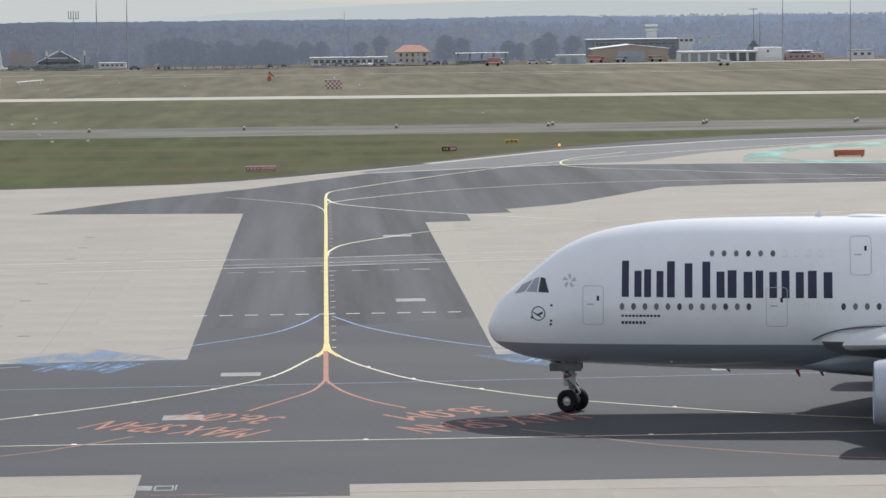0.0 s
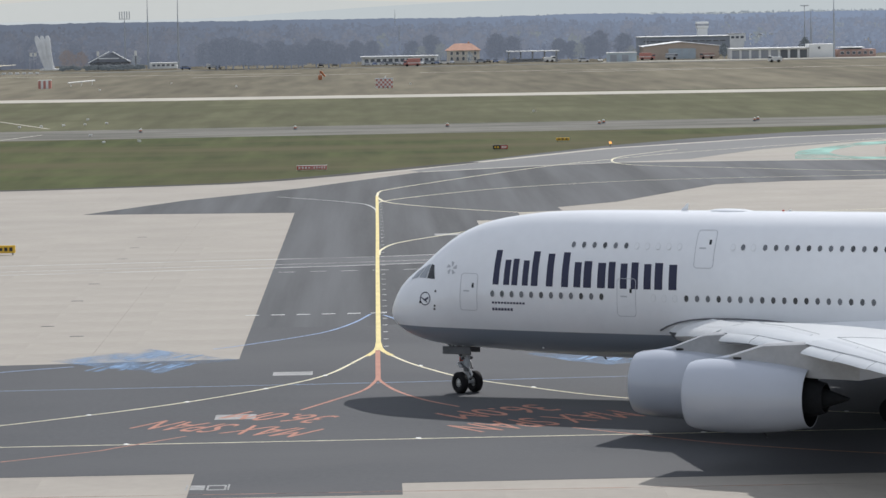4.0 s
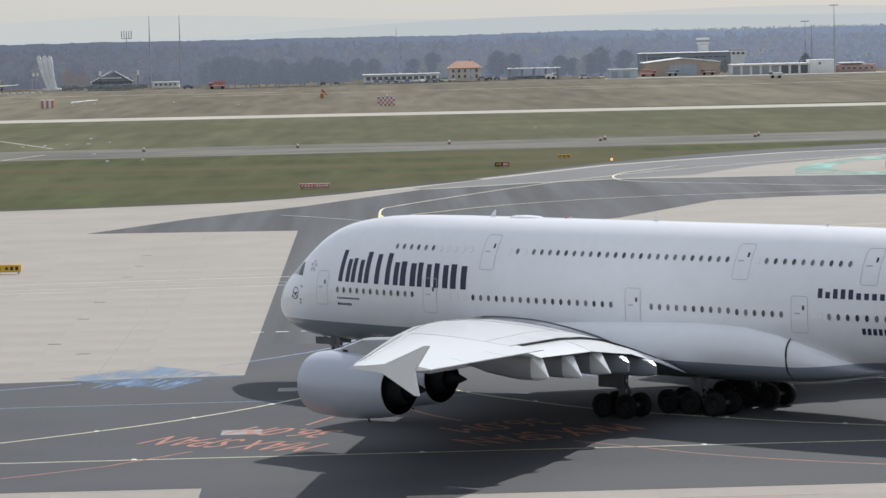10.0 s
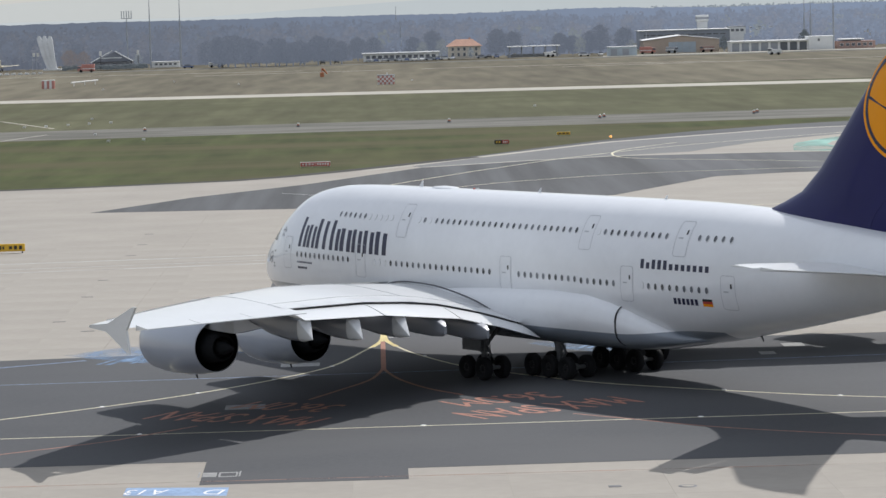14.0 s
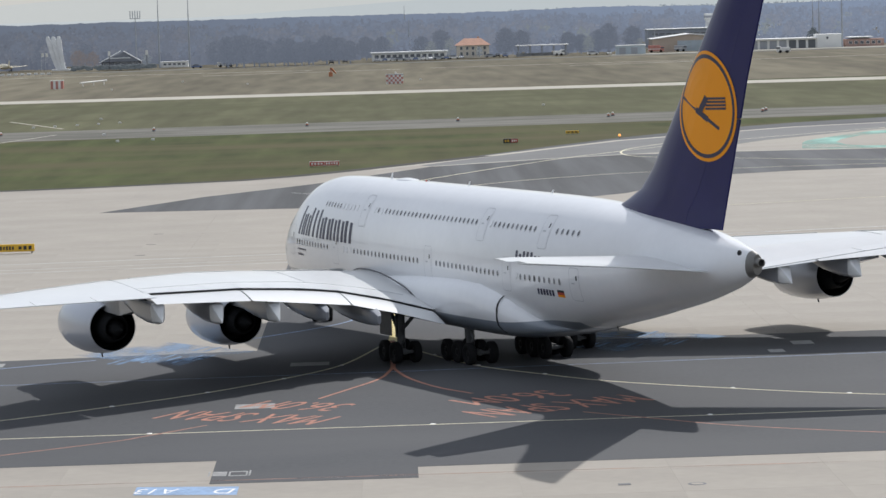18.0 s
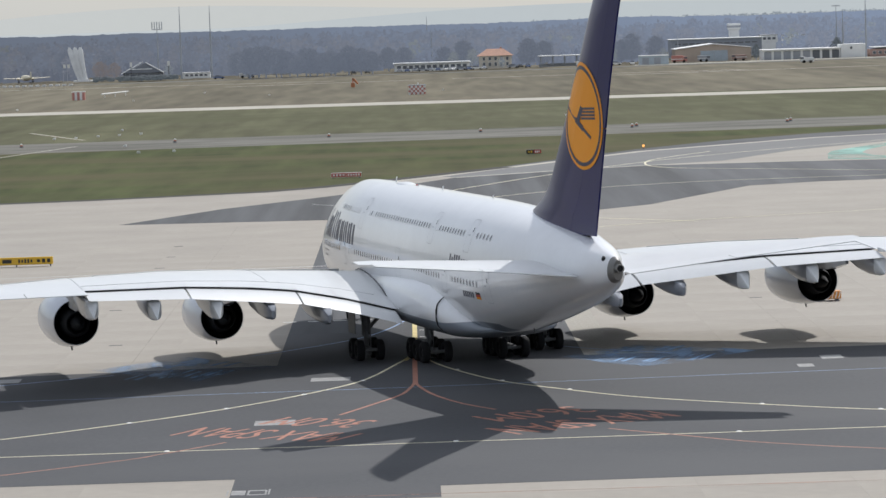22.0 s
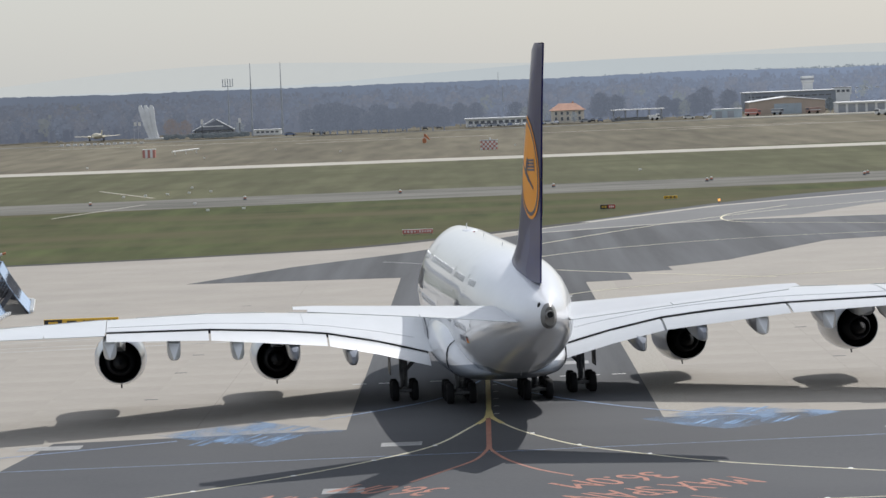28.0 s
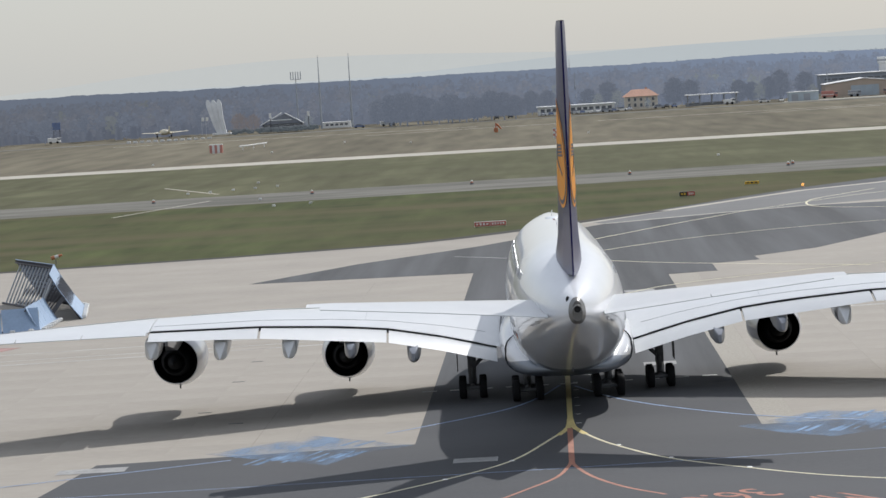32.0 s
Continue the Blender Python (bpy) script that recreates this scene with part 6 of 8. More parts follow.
def build_signs():
    sign("direction_sign", -9.0, 238.0, 4.2, 0.62, ["red", "red"], M["white"], "long red airfield sign with white marks on grass", "airfield signs", [(4, "white"), (5, "white")])
    sign("direction_sign", 19.3, 292, 2.3, 0.62, ["black", "red"], M["black"], "black and red airfield sign on grass", "airfield signs", [(2, "yellow_sign"), (3, "white")])
    sign("yellow_plate", 30.6, 320, 2.2, 0.42, ["yellow_sign"], M["yellow_sign"], "small plain yellow sign on grass", "airfield signs", [(3, "black")])
    sign("stand_sign", -37.8, 89.6, 7.0, 0.72, ["black", "yellow_sign", "yellow_sign", "yellow_sign"], M["yellow_sign"], "long yellow and black stand sign on concrete", "apron signs", [(1, "yellow_sign"), (1, "black"), (5, "black"), (3, "black")], rz=-2)
    # red and orange barriers
    for x, y, w, h, rz, label in ((76.5, 258.2, 4.4, 0.85, 0, "low red-brown box barrier on the apron"), (31.35, 25.3, 2.3, 0.6, -3, "low orange and white striped box barrier on concrete")):
        th = thing("box_barrier", pose(x, y, 0, 0, 0, rz), label, "barrier", "box barriers")
        bm = bmesh.new()
        box(bm, (0, 0, 0.14 + h / 2), (w, 1.0, h), bevel=0.05)
        b = part("barrier_body", bm, M["barrier" if x > 50 else "barrier_orange"], th)
        n = 9
        for k in range(n):
            bm = bmesh.new()
            xx = -w / 2 + w * (k + 0.5) / n
            vs = [(xx - w / n * 0.4, 0.2), (xx - w / n * 0.12, 0.2), (xx + w / n * 0.4, 0.1 + h), (xx + w / n * 0.12, 0.1 + h)]
            loft(bm, [[(a, -0.512, z) for a, z in vs], [(a, -0.5, z) for a, z in vs]])
            part("stripe", bm, M["red" if x > 50 else "white"], b)
        for s in (-1, 1):
            bm = bmesh.new()
            box(bm, (s * (w / 2 - 0.3), 0, 0.08), (0.25, 0.9, 0.18))
            part("foot", bm, M["dark_steel"], th)
    # lamp at the taxiway's corner
    th = thing("guard_light", pose(36.8, 297, 0), "small orange guard light on a short post", "light")
    bm = bmesh.new()
    tube(bm, (0, 0, 0), (0, 0, 0.45), 0.06)
    part("post", bm, M["dark_steel"], th)
    bm = bmesh.new()
    bmesh.ops.create_uvsphere(bm, u_segments=12, v_segments=8, radius=0.2, matrix=Matrix.Translation((0, 0, 0.6)))
    part("lens", bm, M["lamp_orange"], th, "glowing orange lens", smooth=60)
    # runway lights
    first = None
    for k, x in enumerate([-186.5, -158, -129.5, -101, -72.3, -43.7, -15, 13.3, 42, 70.9, 99.3, 128]):
        for s in ((0,) if k < 8 else (-1, 1)):
            m = pose(x + s * 0.55, 394 + s * 2.2, 0.012, 0, 0, 20 * k)
            if first is None:
                th = thing("runway_light", m, "orange and white runway light on a flared base", "runway light", "runway lights")
                bm = bmesh.new()
                tube(bm, (0, 0, 0), (0, 0, 0.28), 0.42, 0.27, 12)
                part("base", bm, M["dark_steel"], th)
                bm = bmesh.new()
                tube(bm, (0, 0, 0.28), (0, 0, 0.52), 0.26, 0.22, 12)
                part("housing", bm, M["barrier"], th)
                bm = bmesh.new()
                bmesh.ops.create_uvsphere(bm, u_segments=12, v_segments=8, radius=0.22, matrix=Matrix.Translation((0, 0, 0.53)))
                part("cap", bm, M["white"], th, smooth=60)
                first = th
            else:
                copy_thing(first, m)
    # pale low markers in the grass
    first = None
    for x, y in [(-52, 382), (-47, 350), (-41, 352), (-60, 470), (-78, 720), (-40, 735), (10, 725), (-62, 790), (0.5, 720), (1.8, 720), (33, 470), (-104, 660), (-70, 430), (-66, 433), (-62, 437), (-58, 440), (-54, 444)]:
        m = pose(x, y, 0)
        if first is None:
            th = thing("edge_marker", m, "small white marker block in the grass", "marker", "edge markers")
            bm = bmesh.new()
            box(bm, (0, 0, 0.16), (0.55, 0.4, 0.32), bevel=0.05)
            part("block", bm, M["white"], th)
            first = th
        else:
            copy_thing(first, m)
    # row of white blocks at the field's far edge
    for k in range(13):
        copy_thing(first, pose(-152 + 2.5 * k, 990.5 - 0.67 * k, 0)).scale = (2.6, 1.5, 2.0)
    # orange-white marker by the grass
    th = thing("wind_marker", pose(-62.9, 211.5, 0), "orange and white striped marker on a short pole", "marker")
    bm = bmesh.new()
    tube(bm, (0, 0, 0), (0, 0, 0.9), 0.05)
    part("pole", bm, M["dark_steel"], th)
    for k, c in enumerate(("barrier", "white", "barrier")):
        bm = bmesh.new()
        tube(bm, (-0.55 + k * 0.45, 0, 0.78 + k * 0.12), (-0.1 + k * 0.45, 0, 0.9 + k * 0.12), 0.26 - 0.04 * k, 0.22 - 0.04 * k, 12)
        part("band", bm, M[c], th)


def fence_panel(th, a, b, lean, h, sheets, tall, open_below=False):
    """A leaning sheet wall from a to b on the ground; lean: how far its top stands off; slats and raking struts behind it."""
    a, b = Vector((*a, 0)), Vector((*b, 0))
    ln = Vector((*lean, 0))
    n = Vector((0, 0, h)) + ln
    out = (b - a).cross(n).normalized()
    if out.dot(ln) < 0:
        out = -out
    for k in range(sheets):
        p, q = a + (b - a) * (k + 0.012) / sheets, a + (b - a) * (k + 0.988) / sheets

        def strip(u0, u1):
            bm = bmesh.new()
            rings = []
            for u in [u0 + (u1 - u0) * i / 3 for i in range(4)]:
                o = n * u + ln.normalized() * 0.56 * u * (1 - u) * h * 0.3
                rings.append([p + o, q + o, q + o + out * 0.06, p + o + out * 0.06])
            loft(bm, rings)
            return bm

        sh = part("sheet", strip(0.66 if open_below else 0.0, 1.0), M["blue_steel"], th, smooth=30)
        if open_below:
            # open slats below the solid upper sheet
            for i in range(6):
                part("slat", strip(0.02 + 0.107 * i, 0.09 + 0.107 * i), M["blue_steel"], th)
        for w in range(4 if tall else 1):
            c = p + (q - p) * (w + 0.5) / (4 if tall else 1)
            bm = bmesh.new()
            tube(bm, c + Vector((0, 0, 0.05)) + out * (0.14 + 0.02 * h), c + n + out * 0.14, 0.075, n=6)
            part("rib", bm, M["dark_steel"] if tall else M["steel"], sh)
        for w in range(2 if tall else 1):
            c = p + (q - p) * w / 2
            bm = bmesh.new()
            tube(bm, c + ln * 1.6, c + n * 0.9 + out * 0.1, 0.085, n=6)
            part("strut", bm, M["steel"], th)
            if tall:
                bm = bmesh.new()
                tube(bm, c + ln * 1.15, c + n * 0.5 + out * 0.1, 0.07, n=6)
                part("strut", bm, M["dark_steel"], th)
        for w in range(2):
            bm = bmesh.new()
            box(bm, p + (q - p) * (w + 0.5) / 2 - out * 0.18 + Vector((0, 0, 0.14)), (0.42, 0.42, 0.28), bevel=0.03)
            part("footing", bm, M["white"], th)
    for u in (0.3, 0.62, 0.95) if tall else (0.9,):
        bm = bmesh.new()
        tube(bm, a + n * u + out * 0.26, b + n * u + out * 0.26, 0.07, n=6)
        part("rail", bm, M["dark_steel"], th)
    bm = bmesh.new()
    tube(bm, a + ln * 1.6 + Vector((0, 0, 0.1)), b + ln * 1.6 + Vector((0, 0, 0.1)), 0.1, n=6)
    part("rail", bm, M["dark_steel"], th)


def build_blast_fence():
    th = thing("blast_fence", Matrix.Identity(4), "tall blue-grey steel jet blast fence with raking struts on concrete", "blast fence", "blast fences")
    fence_panel(th, (-45.6, 111.8), (-47.7, 128.9), (-2.85, -0.35), 4.5, 6, True)
    fence_panel(th, (-47.75, 129.0), (-54.0, 143.6), (-2.63, -1.1), 4.5, 6, True, True)
    th = thing("blast_fence", Matrix.Identity(4), "low blue-grey steel jet blast fence on concrete", "blast fence", "blast fences")
    fence_panel(th, (-47.7, 111.0), (-47.5, 98.4), (-1.35, 0.1), 2.35, 4, False)
    fence_panel(th, (-47.55, 98.2), (-57.5, 95.6), (-0.3, 1.3), 2.2, 3, False)


def window_row(bm_parent, x0, x1, n, z, w, h, y, frame="white"):
    for k in range(n):
        x = x0 + (x1 - x0) * (k + 0.5) / n
        bm = bmesh.new()
        box(bm, (x, y - 0.03, z), (w + 0.16, 0.06, h + 0.16))
        fr = part("window", bm, M[frame], bm_parent)
        bm = bmesh.new()
        box(bm, (x, y - 0.05, z), (w, 0.06, h))
        part("pane", bm, M["window_dark"], fr)


def build_buildings():
    # long low building
    th = thing("low_building", pose(9.3, 1037, 0), "long low white building with a flat pale roof", "building")
    bm = bmesh.new()
    box(bm, (0, 4, 1.4), (28.6, 8, 2.8))
    wall = part("wall", bm, M["building_white"], th)
    bm = bmesh.new()
    box(bm, (0, 3.8, 3.0), (29.6, 9, 0.45), bevel=0.05)
    part("roof", bm, M["building_white"], th)
    window_row(wall, -13.6, 13.6, 12, 1.6, 1.5, 1.2, 0)
    # house
    th = thing("house", pose(33.8, 1048, 0), "two-storey cream house with an orange hipped tile roof", "house")
    bm = bmesh.new()
    box(bm, (0, 4.5, 2.4), (12.4, 9, 4.8))
    wall = part("wall", bm, M["plaster"], th)
    bm = bmesh.new()
    loft(bm, [[(-6.9, -0.7, 4.7), (6.9, -0.7, 4.7), (6.9, 9.7, 4.7), (-6.9, 9.7, 4.7)], [(-3.2, 4.2, 7.3), (3.2, 4.2, 7.3), (3.2, 4.8, 7.3), (-3.2, 4.8, 7.3)]])
    part("roof", bm, M["roof_tile"], th)
    window_row(wall, -5.6, 5.6, 5, 1.5, 0.9, 1.3, 0)
    window_row(wall, -5.6, 5.6, 5, 3.6, 0.9, 1.2, 0)
    bm = bmesh.new()
    box(bm, (2.2, 5.5, 7.2), (0.7, 0.7, 1.4))
    part("chimney", bm, M["roof_tile"], th)
    # canopy
    th = thing("canopy", pose(59.6, 1031, 0), "open shelter with a thin white flat roof on posts", "shelter")
    bm = bmesh.new()
    box(bm, (0, 3, 4.15), (20, 7, 0.35), bevel=0.05)
    part("roof", bm, M["white"], th)
    for k in range(5):
        bm = bmesh.new()
        box(bm, (-9 + 4.5 * k, 0.5, 2.0), (0.3, 0.3, 4.0))
        part("post", bm, M["building_grey"], th)
        bm = bmesh.new()
        box(bm, (-9 + 4.5 * k, 5.5, 2.0), (0.3, 0.3, 4.0))
        part("post", bm, M["building_grey"], th)
    bm = bmesh.new()
    box(bm, (0, 6.3, 0.6), (19.6, 0.2, 1.2))
    part("rear_wall", bm, M["building_grey"], th)
    # blue-grey shed
    th = thing("shed", pose(91.6, 1010, 0), "low pale blue-grey shed with flat roof", "shed")
    bm = bmesh.new()
    box(bm, (0, 3, 1.6), (10.8, 6, 3.2), bevel=0.04)
    wall = part("wall", bm, M["shed_blue"], th)
    bm = bmesh.new()
    box(bm, (0, 3, 3.3), (11.2, 6.4, 0.25))
    part("roof", bm, M["building_white"], th)
    for x in (-3.2, 1.2):
        bm = bmesh.new()
        box(bm, (x, -0.04, 1.3), (2.4, 0.08, 2.5))
        part("door", bm, M["building_grey"], wall)
    # tan hangar
    th = thing("hangar", pose(116.4, 1040, 0), "wide tan hangar with a low gabled roof and grey doors", "hangar")
    bm = bmesh.new()
    prof = [(-14.4, 0), (14.4, 0), (14.4, 4.7), (0, 6.3), (-14.4, 4.7)]
    loft(bm, [[(x, 0, z) for x, z in prof], [(x, 18, z) for x, z in prof]])
    wall = part("wall", bm, M["tan"], th)
    bm = bmesh.new()
    prof = [(-14.8, 4.75), (0, 6.38), (14.8, 4.75), (14.8, 4.95), (0, 6.6), (-14.8, 4.95)]
    loft(bm, [[(x, -0.4, z) for x, z in prof], [(x, 18.4, z) for x, z in prof]])
    part("roof", bm, M["building_white"], th)
    for k in range(4):
        bm = bmesh.new()
        box(bm, (-3.6 + 2.6 * k, -0.05, 2.0), (2.55, 0.1, 4.0))
        part("door_leaf", bm, M["shed_blue"], wall)
    # fire station with bays
    th = thing("garage", pose(147.6, 1020, 0), "white garage hall with tall doors under a bright eave", "garage")
    bm = bmesh.new()
    box(bm, (0, 6, 1.75), (29, 12, 3.5))
    wall = part("wall", bm, M["building_white"], th)
    bm = bmesh.new()
    box(bm, (0, 5.4, 3.72), (29.6, 13.4, 0.42), bevel=0.05)
    part("roof", bm, M["white"], th)
    for k in range(8):
        bm = bmesh.new()
        box(bm, (-12.7 + 3.63 * k, -0.05, 1.6), (2.7, 0.12, 3.1))
        part("bay_door", bm, M["window_dark"] if k > 4 else M["building_grey"], wall)
    th = thing("annex", pose(167.2, 1020, 0), "plain white box annex beside the garage", "building")
    bm = bmesh.new()
    box(bm, (0, 5, 2.5), (9.9, 10, 5.0), bevel=0.04)
    wall = part("wall", bm, M["building_white"], th)
    window_row(wall, -2, 0, 1, 3.6, 0.8, 0.9, 0)
    th = thing("depot", pose(180.3, 1020, 0), "low reddish depot under a pale flat roof", "building")
    bm = bmesh.new()
    box(bm, (0, 5, 1.4), (14.4, 10, 2.8))
    wall = part("wall", bm, M["brick_far"], th)
    bm = bmesh.new()
    box(bm, (-1.5, 5, 3.5), (9, 11, 0.3))
    part("roof", bm, M["building_white"], th)
    bm = bmesh.new()
    box(bm, (-1.5, 5, 3.1), (7, 8, 0.6))
    part("clerestory", bm, M["window_dark"], wall)
    window_row(wall, -6.5, 6.5, 6, 1.5, 1.2, 1.0, 0)
    # behind: grey hall and tower
    th = thing("office_block", pose(126, 1130, 0), "wide dark grey hall behind the hangar", "building")
    bm = bmesh.new()
    box(bm, (0, 8, 3.7), (37, 16, 7.4))
    wall = part("wall", bm, M["hall_dark"], th)
    bm = bmesh.new()
    box(bm, (0, 8, 7.5), (38, 17, 0.25))
    part("roof", bm, M["building_white"], th)
    window_row(wall, -17, 17, 12, 5.6, 2.2, 0.5, 0, "building_grey")
    th = thing("control_tower", pose(135.6, 1152, 0), "pale square tower with a wider top room", "tower")
    bm = bmesh.new()
    box(bm, (0, 2, 5.2), (4.0, 4, 10.4))
    shaft = part("shaft", bm, M["building_white"], th)
    bm = bmesh.new()
    loft(bm, [[(s * a, 2 + t * a, z) for s, t in ((-1, -1), (1, -1), (1, 1), (-1, 1))] for a, z in ((2.1, 10.3), (2.45, 10.9), (2.55, 12.9), (2.4, 13.2))])
    part("top_room", bm, M["building_white"], th)
    bm = bmesh.new()
    box(bm, (0, 2, 11.9), (5.06, 5.06, 0.9))
    part("glazing", bm, M["building_grey"], shaft)
    for x, y, w, h, c in ((153, 1180, 7, 7.6, "building_white"), (164, 1185, 9, 7.2, "building_white"), (198, 1180, 10, 6.0, "building_white"), (176, 1190, 14, 6.2, "building_grey"), (214, 1180, 12, 5.0, "plaster"), (205, 1040, 9, 3.2, "building_white")):
        th = thing("far_block", pose(x, y, 0), "small pale far building among trees", "building", "far buildings")
        bm = bmesh.new()
        box(bm, (0, 4, h / 2), (w, 8, h))
        wall = part("wall", bm, M[c], th)
        bm = bmesh.new()
        box(bm, (0, 4, h + 0.12), (w + 0.5, 8.5, 0.25))
        part("roof", bm, M["building_grey"], th)
        window_row(wall, -w / 2 + 0.5, w / 2 - 0.5, 3, h - 1.4, 1.3, 1.0, 0)
    # pavilion with steep dark roofs behind a hedge
    th = thing("pavilion", pose(-100.5, 1042, 0), "dark pavilion with a tented roof and pale edges", "pavilion")
    bm = bmesh.new()
    box(bm, (0, 4, 1.4), (15, 8, 2.8))
    wall = part("wall", bm, M["dark_steel"], th)
    window_row(wall, -7, 7, 6, 1.9, 1.8, 1.1, 0)
    bm = bmesh.new()
    loft(bm, [[(-7.6, -0.4, 2.8), (7.6, -0.4, 2.8), (7.6, 8.4, 2.8), (-7.6, 8.4, 2.8)], [(-3.5, 3.5, 5.2), (1.0, 3.5, 6.6), (1.0, 4.5, 6.6), (-3.5, 4.5, 5.2)]])
    part("roof", bm, M["roof_dark"], th)
    for a, b in (((-8.2, -0.6, 2.6), (-0.2, 3.0, 6.9)), ((0.9, 3.0, 6.7), (7.9, -0.6, 2.8)), ((-4.6, -0.5, 4.2), (3.6, -0.5, 4.2))):
        bm = bmesh.new()
        tube(bm, a, b, 0.2, n=6)
        part("roof_edge", bm, M["building_white"], th)
    bm = bmesh.new()
    rnd = random.Random(8)
    for _ in range(260):
        c = Vector((rnd.uniform(-17, 15), rnd.uniform(-3, -1), rnd.uniform(0.2, 1.6)))
        bmesh.ops.create_icosphere(bm, subdivisions=1, radius=rnd.uniform(0.35, 0.8), matrix=Matrix.Translation(c) @ Matrix.Diagonal((1.4, 1, 0.7, 1)))
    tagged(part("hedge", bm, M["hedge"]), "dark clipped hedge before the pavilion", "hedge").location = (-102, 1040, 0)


def build_monument():
    th = thing("monument", pose(-125.6, 1050, 0), "pale concrete monument sweeping up into three prongs", "monument")
    for k, off in enumerate((-1.55, 0.0, 1.55)):
        bm = bmesh.new()
        rings = []
        for i in range(13):
            u = i / 12
            z = 13.2 * u
            gap = 0.80 + 0.55 * u
            cx = 1.9 - 3.9 * u ** 0.75 + 0.5 * u + off * gap
            w = 0.74 * gap * (1.0 if u < 0.9 else 1 - (u - 0.9) / 0.16)
            dy = 3.0 * u * u
            rings.append([(cx - w, dy - 0.5, z), (cx + w, dy - 0.5, z), (cx + w, dy + 0.5, z), (cx - w, dy + 0.5, z)])
        loft(bm, rings)
        part("prong", bm, M["stone"], th, smooth=40)
    bm = bmesh.new()
    box(bm, (1.5, 0, 0.3), (7, 4, 0.6), bevel=0.05)
    part("plinth", bm, M["stone"], th)
    for dx in (-4.2, -2.6):
        f = thing("flagpole", pose(-125.6 + dx - 2, 1052, 0), "slim pole with a small pale flag", "flagpole", "flagpoles")
        bm = bmesh.new()
        tube(bm, (0, 0, 0), (0, 0, 7), 0.07)
        part("pole", bm, M["steel"], f)
        bm = bmesh.new()
        loft(bm, [[(0.05 + 0.25 * i, 0.1 * math.sin(i * 1.4), z) for z in (5.4, 6.8)] for i in range(5)], close=False, cap0=False, cap1=False)
        part("flag", bm, M["white"], f)
    # low pale hall between the masts
    th = thing("low_hall", pose(-80.5, 1046, 0), "low pale hall with a flat roof between two masts", "building")
    bm = bmesh.new()
    box(bm, (0, 3, 1.0), (10.5, 6, 2.0))
    wall = part("wall", bm, M["building_white"], th)
    bm = bmesh.new()
    box(bm, (0, 3, 2.1), (11, 6.5, 0.22), bevel=0.03)
    part("roof", bm, M["white"], th)
    window_row(wall, -4.5, 4.5, 5, 1.2, 1.1, 0.7, 0)
    # old transport aeroplane on show
    th = thing("old_aeroplane", pose(-147.0, 1062, 0, 0, 0, 112), "cream old propeller aeroplane parked on show", "airplane")
    bm = bmesh.new()
    lathe(bm, [(-7.0, 0.12), (-5, 0.55), (-2, 1.0), (2, 1.15), (4.5, 1.0), (5.7, 0.55), (6.2, 0.08)], (0, 0, 2.0), 16, True, True)
    body = part("fuselage", bm, M["cream_paint"], th, smooth=50)
    bm = bmesh.new()
    loft(bm, [wing_ring((1.5 - abs(y) * 0.08, y, 1.6 + abs(y) * 0.05), (-1.6 + abs(y) * 0.06, y, 1.6 + abs(y) * 0.05), 0.14, n=5) for y in (-9, 0, 9)])
    part("wing", bm, M["cream_paint"], body, smooth=50)
    bm = bmesh.new()
    loft(bm, [[(-4.6, d, 2.4), (-6.6, d, 2.2), (-7.0, d, 4.2), (-6.2, d, 4.4)] for d in (-0.08, 0.08)])
    part("fin", bm, M["cream_paint"], body)
    bm = bmesh.new()
    box(bm, (-6.2, 0, 2.3), (1.3, 6, 0.12))
    part("tailplane", bm, M["cream_paint"], body)
    for s in (-1, 1):
        bm = bmesh.new()
        lathe(bm, [(-0.6, 0.3), (0.6, 0.55), (2.2, 0.55), (2.5, 0.2)], (0.4, s * 2.8, 1.7), 12, True, True)
        part("engine", bm, M["cream_paint"], body, smooth=50)
        bm = bmesh.new()
        tube(bm, (1.2, s * 2.8 - 0.15, 0.5), (1.2, s * 2.8 + 0.15, 0.5), 0.5, n=16)
        part("wheel", bm, M["tyre"], th)
        bm = bmesh.new()
        tube(bm, (1.2, s * 2.8, 0.5), (1.2, s * 2.8, 1.6), 0.1)
        part("leg", bm, M["gear"], th)
    bm = bmesh.new()
    tube(bm, (-5.8, -0.1, 0.3), (-5.8, 0.1, 0.3), 0.3, n=12)
    part("tail_wheel", bm, M["tyre"], th)
    bm = bmesh.new()
    tube(bm, (-5.8, 0, 0.3), (-5.6, 0, 1.7), 0.07)
    part("tail_leg", bm, M["gear"], th)


